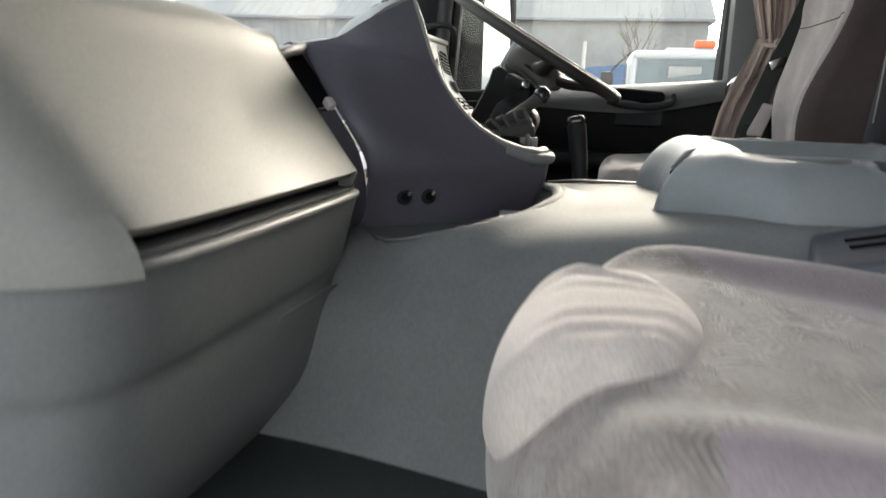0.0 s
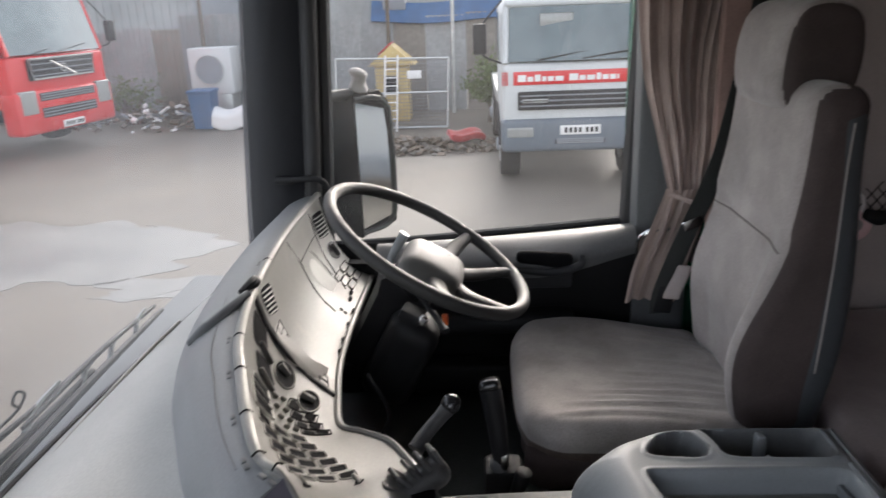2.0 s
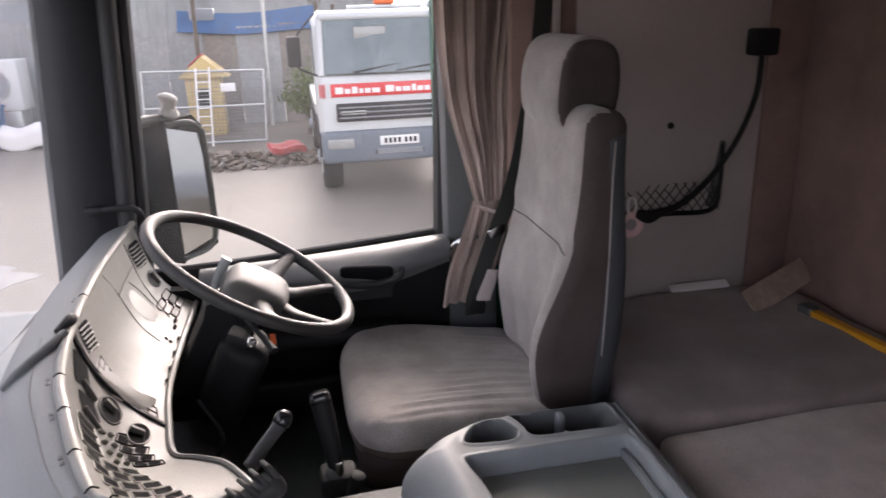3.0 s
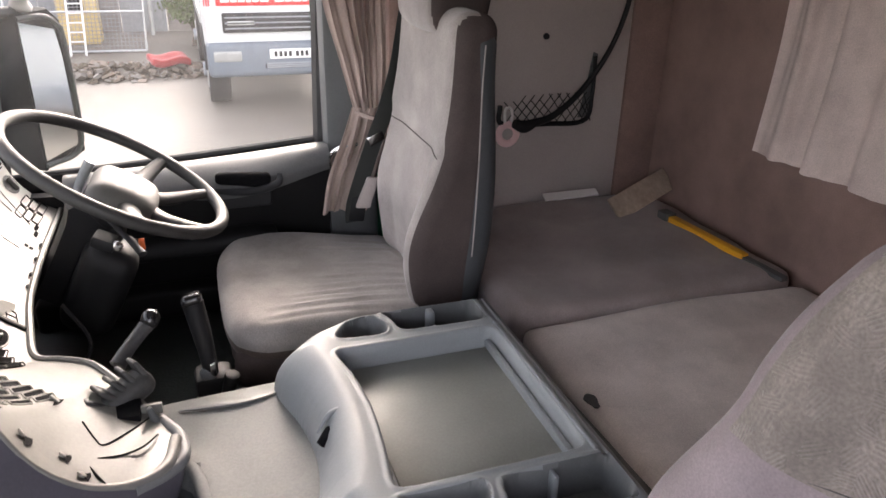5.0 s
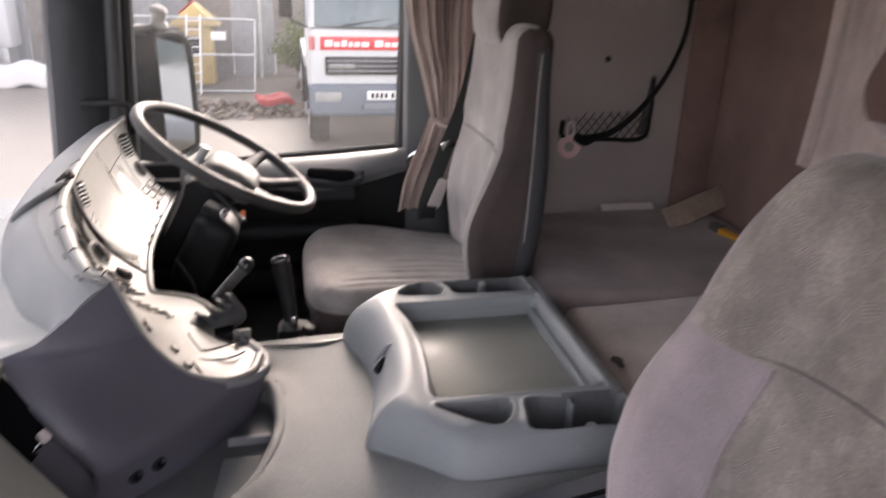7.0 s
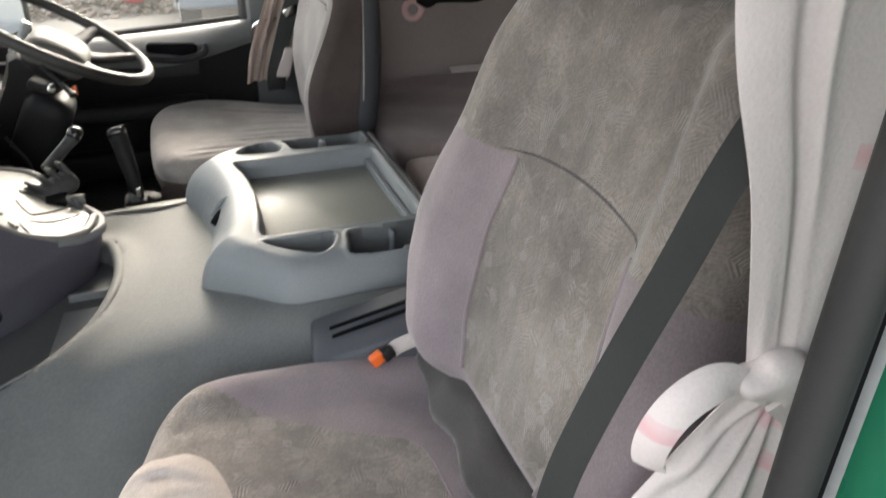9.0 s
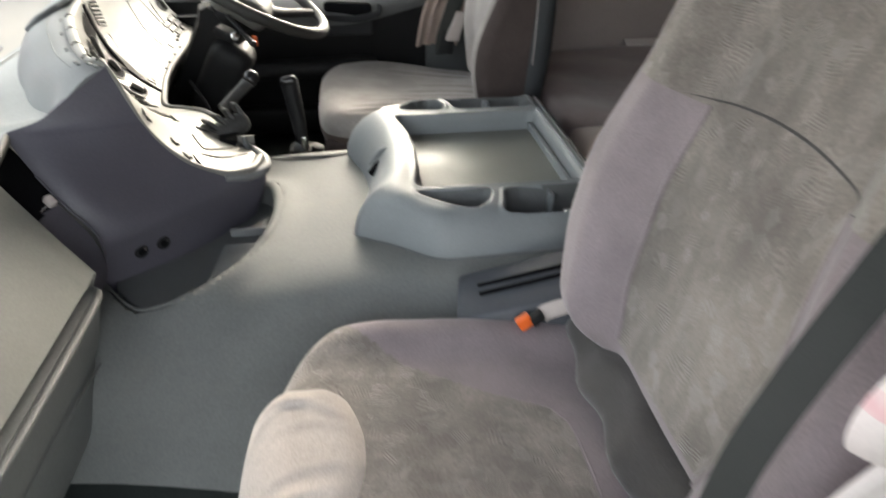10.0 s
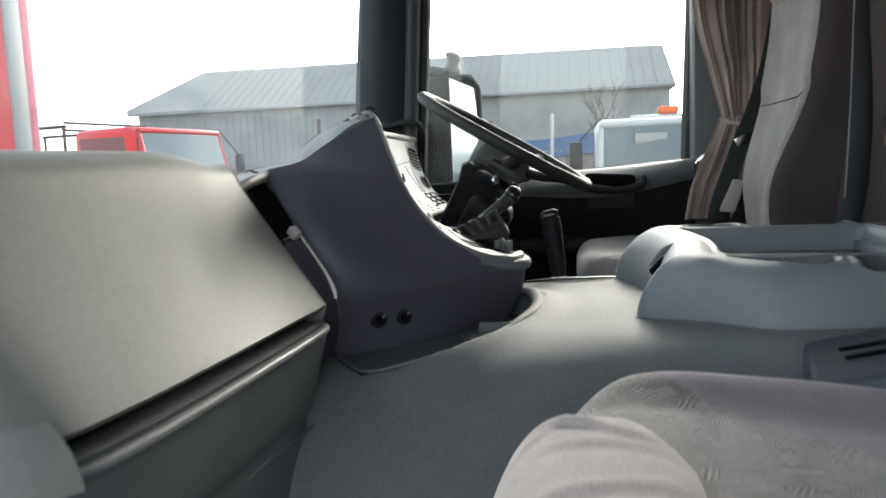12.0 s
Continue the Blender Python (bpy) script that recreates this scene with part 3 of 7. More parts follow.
# ---- dashboard, passenger's side ----
dash = thing("dashboard", "grey plastic dashboard with a long glovebox, dusty, its top paled for skylight", "dashboard", (0.1, -0.5, 1.9))
cols = ((-0.332, 0.004, 0), (-0.40, 0.0, 0), (-0.55, -0.004, 0), (-0.68, -0.010, 0), (-0.745, -0.022, 0), (-0.780, -0.058, 0), (-0.800, -0.130, 0), (-0.815, -0.270, 0))
prof = ((-0.175, 2.036), (-0.06, 2.098), (0.0, 2.110), (0.05, 2.130), (0.10, 2.160), (0.132, 2.149), (0.157, 2.114), (0.212, 2.048), (0.262, 1.985))
lid_end = [(-0.175, -0.12, 2.036), (-0.06, -0.18, 2.104), (0.0, -0.212, 2.126), (0.05, -0.236, 2.140), (0.10, -0.266, 2.150), (0.134, -0.290, 2.143), (0.158, -0.304, 2.112), (0.212, -0.324, 2.048), (0.262, -0.336, 1.985)]
rows = [lid_end, [(x + 0.002 * (x > 0), y - 0.035, z - 0.002 * (z > 2.1)) for x, y, z in lid_end]] + [[((x if x < 0 else x + dx * min(1, max(0.25, x / 0.25))), y, z) for x, z in prof] for y, dx, _ in cols[1:]]
part("glovebox_lid", sheet(net(rows, 44, 40), 0.012), M_DASH, dash, "grey glovebox lid and top tray")
fine = cr(rows[0], 30)
part("lid_end", sheet([[V(q) + V((0.001, 0, -0.002)), V(q) + V((-0.012, 0, -0.035))] for q in fine], -0.004), M_DASH, dash, "grey end wall of the glovebox")
part("lid_joint", tube([V(q) + V((0, 0.002, -0.004)) for q in fine[2:20]], 0.0024, 6), M_DARK, dash, "dark joint along the lid")
prof = ((0.225, 1.967), (0.268, 1.966), (0.275, 1.960), (0.270, 1.951), (0.253, 1.885), (0.243, 1.865), (0.238, 1.83), (0.22, 1.75), (0.16, 1.665))
rows = [[(x + dx, y, z) for x, z in prof] for y, dx, _ in ((-0.338, -0.014, 0), (-0.352, -0.003, 0)) + cols[1:]]
part("lower_panel", sheet(net(rows, 40, 36), 0.012), M_KICK, dash, "dark grey lower dash panel")
part("slot", sheet(net([[(0.235 + dx, y, 1.998), (0.235 + dx, y, 1.955)] for y, dx, _ in cols], 20, 3), 0.004), M_DARK, dash, "dark gap below the lid")
part("screen_edge", tube([(-0.118, -0.9, 2.040), (-0.160, -0.40, 2.043), (-0.166, 0.0, 2.044), (-0.176, 0.20, 2.044), (-0.178, 0.45, 2.046), (-0.172, 0.66, 2.046)], 0.0035, 8, smooth=24), M_WHITE_GREY, dash, "pale edge strip along the windscreen")
part("screen_ledge", tube([(-0.148, -1.08, 2.034), (-0.198, -0.4, 2.034), (-0.206, 0, 2.034), (-0.196, 0.4, 2.034), (-0.134, 1.08, 2.034)], 0.006, 8, smooth=24), M_SEAL, dash, "black seal along the windscreen")

# ---- centre stack and instrument panel, curved round the driver ----
stack = thing("instrument_panel", "curved grey instrument panel with covers removed, bare clips showing", "instrument panel", (0.25, 0.1, 1.9))
rim = [(0.452, 0.045, 1.988), (0.440, -0.015, 1.990), (0.400, -0.055, 2.003), (0.350, -0.085, 2.040), (0.305, -0.103, 2.105), (0.268, -0.108, 2.205), (0.232, -0.075, 2.207), (0.192, 0.012, 2.206), (0.150, 0.125, 2.206), (0.117, 0.227, 2.208), (0.088, 0.400, 2.214), (0.066, 0.70, 2.220), (0.064, 1.055, 2.218)]
low = [(0.452, 0.050, 1.982), (0.446, 0.070, 1.982), (0.430, 0.100, 1.985), (0.408, 0.130, 1.992), (0.386, 0.165, 2.000), (0.360, 0.205, 2.006), (0.325, 0.250, 2.011), (0.282, 0.272, 2.013), (0.240, 0.295, 2.013), (0.220, 0.385, 2.015), (0.202, 0.52, 2.018), (0.197, 0.73, 2.020), (0.203, 1.00, 2.020)]
R, L = cr(rim, 73), cr(low, 73)
grid = []
for a, c in zip(R, L):
    row = []
    for k in range(13):
        t = k / 12
        p = V(a) * (1 - t) + V(c) * t
        sag = 0.05 * math.sin(math.pi * t) * min(1, max(0, a[2] - c[2] - 0.03) / 0.16)
        row.append(p + V((-0.45, 0.1, -0.75)) * sag)
    grid.append(row)
part("fascia", sheet(grid, -0.008), M_PANEL, stack, "bare silver-grey fascia")
part("rim_strip", tube(rim, [0.0085, 0.0085, 0.007, 0.005, 0.0035, 0.003, 0.006, 0.0085, 0.0085, 0.0085, 0.0085, 0.0085, 0.0085], 10, smooth=90), M_PANEL, stack, "rounded grey rim")
part("lower_rim", tube(low[2:], 0.007, 8, smooth=70), M_PANEL, stack, "pale lower rim")
# side wall towards the passenger
rows = [[(0.139, -0.190, 2.139), (0.180, -0.173, 2.149), (0.216, -0.157, 2.173), (0.268, -0.111, 2.207)],
        [(0.1395, -0.194, 2.137), (0.186, -0.176, 2.137), (0.238, -0.147, 2.144), (0.286, -0.110, 2.158)],
        [(0.141, -0.198, 2.133), (0.191, -0.180, 2.131), (0.249, -0.147, 2.128), (0.298, -0.108, 2.122)],
        [(0.146, -0.203, 2.125), (0.194, -0.187, 2.124), (0.253, -0.152, 2.119), (0.302, -0.107, 2.114)],
        [(0.174, -0.224, 2.090), (0.210, -0.210, 2.092), (0.264, -0.158, 2.086), (0.318, -0.101, 2.086)],
        [(0.214, -0.243, 2.043), (0.248, -0.226, 2.040), (0.302, -0.152, 2.035), (0.352, -0.088, 2.040)],
        [(0.245, -0.241, 1.988), (0.284, -0.212, 1.986), (0.345, -0.138, 1.985), (0.405, -0.060, 1.998)],
        [(0.240, -0.226, 1.940), (0.285, -0.189, 1.940), (0.360, -0.115, 1.945), (0.440, -0.020, 1.968)],
        [(0.205, -0.225, 1.872), (0.275, -0.178, 1.872), (0.355, -0.105, 1.875), (0.425, -0.015, 1.885)]]
part("side_cover", sheet(net(rows, 57, 28), 0.010), M_STACK, stack, "smooth dark mauve-grey side cover")
rows = [[(0.440, -0.018, 1.972), (0.462, 0.012, 1.972), (0.455, 0.06, 1.972), (0.43, 0.105, 1.972)],
        [(0.436, -0.016, 1.935), (0.456, 0.014, 1.938), (0.449, 0.06, 1.940), (0.425, 0.105, 1.945)],
        [(0.425, -0.015, 1.885), (0.438, 0.012, 1.890), (0.432, 0.05, 1.895), (0.415, 0.10, 1.90)]]
part("nose", sheet(net(rows, 12, 16), 0.008), M_STACK, stack, "rounded nose of the side cover")
part("nose_edge", tube([(0.400, -0.058, 1.996), (0.440, -0.02, 1.982), (0.462, 0.012, 1.980), (0.457, 0.06, 1.980), (0.43, 0.108, 1.980)], 0.009, 10, smooth=24), M_HUMP, stack)
# hump from the rim forward, standing on the flat dash top
rows = []
for (x, y, z), fore in ((rim[5], 0.055), (rim[6], 0.060), (rim[7], 0.080), (rim[8], 0.092), (rim[9], 0.103), (rim[10], 0.116), (rim[11], 0.115), (rim[12], 0.11)):
    if not rows:
        rows.append([(0.268, -0.110, 2.206), (0.243, -0.134, 2.196), (0.216, -0.155, 2.173), (0.198, -0.164, 2.156), (0.186, -0.168, 2.115)])
        continue
    rows.append([(x, y, z), (x - fore * 0.30, y - 0.010, z - 0.004), (x - fore * 0.72, y - 0.022, z - 0.026), (x - fore * 0.97, y - 0.030, z - 0.070), (x - fore * 1.02, y - 0.030, 2.105)])
part("cowl", sheet(net(rows, 50, 26), 0.008), M_HUMP, stack, "slate grey moulded cowl over the instruments")
part("cowl_line", tube([V(cr(r, 11)[3]) + V((0, 0, 0.001)) for r in rows[1:6]], 0.0008, 6, smooth=30), M_LOWER, stack, "faint joint line beside the clips")
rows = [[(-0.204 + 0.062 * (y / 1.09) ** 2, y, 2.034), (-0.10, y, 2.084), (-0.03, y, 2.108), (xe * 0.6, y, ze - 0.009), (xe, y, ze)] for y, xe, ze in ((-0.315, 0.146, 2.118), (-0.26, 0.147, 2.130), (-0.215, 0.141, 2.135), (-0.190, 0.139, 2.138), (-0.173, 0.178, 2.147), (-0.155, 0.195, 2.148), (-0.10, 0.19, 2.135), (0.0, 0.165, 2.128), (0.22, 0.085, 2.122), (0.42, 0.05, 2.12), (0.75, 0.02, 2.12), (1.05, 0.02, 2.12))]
part("dash_top", sheet(net(rows, 70, 24), -0.008), M_DASH_TOP, dash, "grey dash top, paler colour for the skylight on it")
dash_pts = [p for r in net(rows, 160, 120) for p in r]


def on_dash(x, y, lift=0.0006):
    return V((x, y, min(dash_pts, key=lambda p: (p.x - x) ** 2 + (p.y - y) ** 2).z + lift))


part("top_joint", tube([on_dash(*q) for q in cr([(-0.12, -0.045), (-0.06, -0.075), (0.02, -0.112), (0.08, -0.150), (0.118, -0.185), (0.136, -0.212)], 26)], 0.0016, 6), M_DARK, dash, "dark joint line")
part("end_lip", tube([(0.143, -0.305, 2.112), (0.145, -0.26, 2.123), (0.140, -0.218, 2.128), (0.138, -0.192, 2.131)], 0.0075, 10, smooth=16), M_DASH, dash, "rounded end of the dash top")
# dark gap with wiring between glovebox and cover; its shade is the filler's near-black
part("gap_filler", sheet(net([[(0.112, -0.312, 2.112), (0.140, -0.322, 2.08), (0.170, -0.320, 2.035)], [(0.112, -0.188, 2.118), (0.148, -0.205, 2.08), (0.190, -0.240, 2.035)]], 8, 10), 0.02), M_DARK, stack, "near-black sheet as the shade in the gap beside the glovebox")
part("gap_panel", sheet(net([[(0.165, -0.318, 2.045), (0.205, -0.330, 1.99), (0.222, -0.330, 1.93), (0.200, -0.31, 1.87)], [(0.196, -0.246, 2.045), (0.226, -0.243, 1.99), (0.226, -0.224, 1.93), (0.202, -0.205, 1.87)]], 8, 14), 0.012), M_STACK, stack, "dark mauve recessed panel beside the glovebox")
part("gap_edge", tube([(0.178, -0.230, 2.088), (0.214, -0.247, 2.045), (0.241, -0.250, 2.010), (0.246, -0.243, 1.985), (0.242, -0.232, 1.965)], 0.0016, 6, smooth=24), M_STACK, stack, "thin edge inside the gap")
for span in ((-0.815, -0.795, -0.770, -0.742),):
    ends = []
    for y in span:
        dx = float(np.interp(y, [c[0] for c in cols[::-1]], [c[1] for c in cols[::-1]])) - (0.010 if y > -0.34 else 0)
        ends.append([(0.257 + dx, y, 1.993), (0.2665 + dx, y, 1.981), (0.2735 + dx, y, 1.968), (0.2765 + dx, y, 1.955)])
    part("slot_end", sheet(net(ends, 10, 8), 0.008), M_DASH, dash, "closed end of the slot")
part("kick_ridge", tube([(x + dx, y, 1.852) for y, dx, x in ((-0.36, 0.004, 0.243), (-0.50, -0.008, 0.243), (-0.62, -0.019, 0.244), (-0.70, -0.030, 0.243))], [0.002, 0.004, 0.004, 0.002], 8, smooth=20), M_KICK, dash, "moulded ridge")
for k in range(4):
    t_ = 0.15 + 0.22 * k
    a, b_ = V((0.118, -0.315, 2.110)).lerp(V((0.165, -0.320, 2.04)), t_), V((0.122, -0.190, 2.112)).lerp(V((0.183, -0.235, 2.04)), t_)
    part("gap_rib", tube([a + V((0.008, 0, 0.006)), b_ + V((0.008, 0, 0.006))], 0.004, 6), M_PILLAR, stack, "dark rib inside the gap")
part("silver_clip", rbox(-0.008, 0.008, -0.006, 0.006, -0.006, 0.006, 0.002, 1, pose(0.199, -0.257, 2.060, 0, 40, -30)), M_LINER, stack, "pale plastic clip")
part("clip_rod", tube([(0.196, -0.260, 2.055), (0.191, -0.275, 2.053), (0.188, -0.292, 2.050)], 0.0014, 6), M_CHROME, stack, "thin wire from the clip")
for (x, y, z) in ((0.2815, -0.1895, 1.936), (0.3095, -0.1635, 1.935)):
    n_ = V((0.62, -0.78, 0)).normalized()
    c = V((x, y, z))
    s = part("socket", rod(c - n_ * 0.01, c + n_ * 0.004, 0.0115, n=20, bevel=0.002), M_BLACK, stack, "round black power socket")
    part("socket_hole", rod(c - n_ * 0.002, c + n_ * 0.0055, 0.006, n=14), M_DARK, s)
    part("socket_tab", rod(c + n_ * 0.004 + V((0.004, 0.003, 0.005)), c + n_ * 0.007 + V((0.004, 0.003, 0.005)), 0.003, n=10), M_CHROME, s)


# rim clips: small U-shaped mounts at even steps
def at_rim(s):
    return V(cr(rim, 241)[int(round(s * 240))])


for s in (0.435, 0.50, 0.583, 0.667, 0.75, 0.875):
    c, d = at_rim(s), (at_rim(min(1, s + 0.01)) - at_rim(s)).normalized()
    side = d.cross(V((0, 0, 1))).normalized()
    part("rim_clip", tube([c + side * 0.0075 + V((0, 0, 0.004)), c + V((0, 0, 0.0092)), c - side * 0.008 + V((0, 0, 0.0045))], 0.0012, 6, smooth=10), M_DARK, stack, "dark joint across the rim")
    for o in (-0.007, 0.007):
        part("clip_lug", cushion(0.010, 0.006, 0.003, 0.0013, 3, None, Matrix.Translation(c - side * 0.016 + d * o - V((0, 0, 0.0012))) @ d.to_track_quat("X", "Z").to_matrix().to_4x4()), M_LOWER, stack, "small bare clip")
# the cowl step's shaded face, painted as a tapered charcoal tube
part("cowl_step", tube([(0.020, 0.262, 2.183), (0.040, 0.280, 2.195), (0.058, 0.307, 2.206), (0.076, 0.338, 2.217), (0.090, 0.366, 2.224)], [0.004, 0.012, 0.012, 0.009, 0.007], 10, smooth=16, flat=0.9), M_LOWER, stack, "charcoal tube as the shaded end of the stepped cowl")
part("rim_cap", tube([(0.075, 0.375, 2.222), (0.088, 0.41, 2.228), (0.082, 0.435, 2.222)], [0.006, 0.011, 0.006], 8, smooth=8), M_BLACK, stack, "black rubber nub")


def on_panel(s, t, lift=0.003):
    """A frame on the fascia: s along it, t from rim to lower edge."""
    i, k = s * 72, t * 12
    i0, k0 = min(70, max(1, int(i))), min(10, max(1, int(k)))
    p = grid[i0][k0].lerp(grid[i0 + 1][k0], i - i0).lerp(grid[i0][k0 + 1].lerp(grid[i0 + 1][k0 + 1], i - i0), k - k0)
    u = (grid[i0 + 1][k0] - grid[i0 - 1][k0]).normalized()
    v = (grid[i0][k0 + 1] - grid[i0][k0 - 1]).normalized()
    n = u.cross(v).normalized()
    if n.dot(V((0.7, 0.0, 0.7))) < 0:
        n = -n
    m = Matrix((u, n.cross(u), n)).transposed().to_4x4()
    m.translation = p + n * lift
    return m


def on(name, s, t, sx, sy, sz, mat, label="", r=0.0015, parent=None):
    return part(name, rbox(-sx / 2, sx / 2, -sy / 2, sy / 2, -sz / 2, sz / 2, r, 1, on_panel(s, t)), mat, parent or stack, label)


def patch(name, corners, mat, label="", p=3.0, lift=0.0012, parent=None, n=28):
    """A thin inlay that follows the fascia, with rounded corners, between four corners given as (s, t)."""
    q = [np.array(c, float) for c in corners]

    def at(u, v):
        a = (q[0] * (1 - u) + q[1] * u) * (1 - v) + (q[3] * (1 - u) + q[2] * u) * v
        return on_panel(a[0], a[1], lift).translation

    rows = []
    for f in (0.05, 0.4, 0.75, 1.0):
        row = []
        for k in range(n):
            a = 2 * math.pi * k / n
            r = (abs(math.cos(a)) ** p + abs(math.sin(a)) ** p) ** (-1 / p)
            row.append(at(0.5 + 0.5 * f * r * math.cos(a), 0.5 + 0.5 * f * r * math.sin(a)))
        rows.append(row)
    return part(name, loft(rows), mat, parent or stack, label)


def outline(name, corners, mat, label="", r=0.0012, parent=None, p=12.0):
    """A thin raised or dark line round the same shape."""
    q = [np.array(c, float) for c in corners]
    pts = []
    for k in range(40):
        a = 2 * math.pi * k / 40
        f = (abs(math.cos(a)) ** p + abs(math.sin(a)) ** p) ** (-1 / p)
        u, v = 0.5 + 0.5 * f * math.cos(a), 0.5 + 0.5 * f * math.sin(a)
        c = (q[0] * (1 - u) + q[1] * u) * (1 - v) + (q[3] * (1 - u) + q[2] * u) * v
        pts.append(on_panel(c[0], c[1], 0.001).translation)
    return part(name, tube(pts, r, 6, closed=True), mat, parent or stack, label)


def cell(s, t, ds, dt, slant=-0.03):
    """Corners of a field round (s, t), slanting as the panel's lines do."""
    return [(s - ds - slant * 0, t - dt), (s + ds, t - dt - slant), (s + ds + slant * 0.3, t + dt - slant), (s - ds + slant * 0.3, t + dt)]


# openings, switches and vents on the fascia; near-black inlays carry the openings' shade
v1 = patch("air_vent", [(0.972, 0.08), (0.997, 0.11), (0.997, 0.33), (0.974, 0.29)], M_DARK, "black slatted air vent", 6)
for k in range(6):
    t_ = 0.115 + 0.032 * k
    part("slat", tube([on_panel(0.974, t_, 0.002).translation, on_panel(0.984, t_ + 0.018, 0.002).translation, on_panel(0.995, t_ + 0.03, 0.002).translation], 0.0017, 5), M_PANEL, v1)
v2 = patch("air_vent", [(0.842, 0.04), (0.864, 0.08), (0.856, 0.27), (0.836, 0.21)], M_DARK, "black slatted air vent", 6)
for k in range(6):
    t_ = 0.065 + 0.028 * k
    part("slat", tube([on_panel(0.842 - 0.001 * k, t_, 0.002).translation, on_panel(0.862 - 0.0014 * k, t_ + 0.045, 0.002).translation], 0.0017, 5), M_PANEL, v2)
dial = patch("light_switch", [(0.977, 0.37), (0.998, 0.38), (0.998, 0.57), (0.978, 0.56)], M_BLACK, "round black light switch", 2.0)
m = on_panel(0.988, 0.47, 0.001)
part("switch_grip", rbox(-0.003, 0.003, -0.017, 0.017, 0.0, 0.011, 0.002, 1, m), M_PANEL, dial)
for i in range(2):
    for k in range(3):
        c = cell(0.966 + 0.018 * i, 0.66 + 0.085 * k, 0.0078, 0.036, -0.01)
        sw = outline("blank_switch", c, M_DARK, "dark switch outline", 0.0011)
        if (i, k) in ((1, 1), (0, 2)):
            patch("rocker", cell(0.966 + 0.018 * i, 0.66 + 0.085 * k, 0.0055, 0.022, -0.01), M_LOWER, "dark rocker", 5, 0.002, sw)
JOINTS = [[(0.917, 0.05), (0.925, 0.23), (0.921, 0.55), (0.912, 0.80)], [(0.925, 0.26), (0.945, 0.24), (0.968, 0.22)], [(0.970, 0.05), (0.969, 0.35), (0.964, 0.62), (0.952, 0.80)], [(0.950, 0.27), (0.958, 0.42), (0.958, 0.60)]]
for line in JOINTS:
    part("panel_joint", tube([on_panel(s, t, 0.0002).translation for s, t in line], 0.0008, 6, smooth=24), M_DARK, stack, "dark joint line")
patch("coin_pocket", [(0.934, 0.33), (0.951, 0.31), (0.957, 0.66), (0.934, 0.72)], M_WHITE_GREY, "pale shallow pocket", 2.6, 0.0006)
for s, t in ((0.951, 0.86), (0.941, 0.88), (0.920, 0.84), (0.917, 0.89)):
    patch("hole", cell(s, t, 0.0042 if t < 0.885 and s > 0.93 else 0.002, 0.02, -0.01), M_DARK, "", 3, 0.0014)
for s, t in ((0.922, 0.965), (0.897, 0.965), (0.870, 0.965), (0.848, 0.965)):
    patch("hole", cell(s, t, 0.004, 0.022, 0.0), M_DARK, "", 3, 0.0035)
groove = [(0.828, 0.03), (0.825, 0.10), (0.821, 0.27), (0.804, 0.62), (0.771, 0.87), (0.752, 0.97)]
part("panel_groove", tube([on_panel(s, t, 0.001).translation for s, t in groove], 0.0040, 8, smooth=40), M_BLACK, stack, "dark gap between the two fascia halves")
part("groove_edge", tube([on_panel(s + 0.007, t, 0.001).translation for s, t in groove], 0.0018, 8, smooth=40), M_PANEL, stack, "pale edge beside the gap")
def beside_groove(t, off, lift=0.0008):
    """A point on the fascia beside the gap between its halves."""
    return on_panel(float(np.interp(t, [g_[1] for g_ in groove], [g_[0] for g_ in groove])) + off, t, lift).translation


bank = patch("switch_bank", [(0.818, 0.30), (0.852, 0.30), (0.818, 0.90), (0.790, 0.88)], M_PANEL, "", 20, 0.0003)
for t0, t1, rails in ((0.31, 0.48, (0.010, 0.019, 0.029)), (0.51, 0.63, (0.009, 0.0155, 0.022, 0.029)), (0.66, 0.90, (0.009, 0.019, 0.030))):
    for off in rails:
        part("switch_edge", tube([beside_groove(t, off) for t in np.linspace(t0, t1, 8)], 0.0010, 5), M_DARK, bank)
    for t in np.linspace(t0, t1, 4):
        part("switch_edge", tube([beside_groove(t + 0.012, rails[0]), beside_groove(t, rails[-1])], 0.0011, 5), M_DARK, bank)
patch("open_slot", [(0.779, 0.14), (0.820, 0.05), (0.821, 0.22), (0.790, 0.30)], M_DARK, "dark open slot behind the rim", 7)
patch("open_slot", [(0.735, 0.24), (0.772, 0.16), (0.778, 0.32), (0.742, 0.42)], M_DARK, "dark open slot", 7)
for s, t, ds, dt in ((0.785, 0.47, 0.021, 0.095), (0.745, 0.72, 0.022, 0.085)):
    kn = patch("knob_opening", cell(s, t, ds, dt, -0.05), M_DARK, "open round heater knob hole", 2.0, 0.0014)
    outline("collar", cell(s, t, ds * 1.1, dt * 1.12, -0.05), M_PANEL, "", 0.0018, kn, 2.0)
    m = on_panel(s - 0.003, t, 0.001)
    part("spindle", rbox(-0.004, 0.004, -0.013, 0.013, 0.0, 0.010, 0.001, 1, m), M_PANEL, kn)
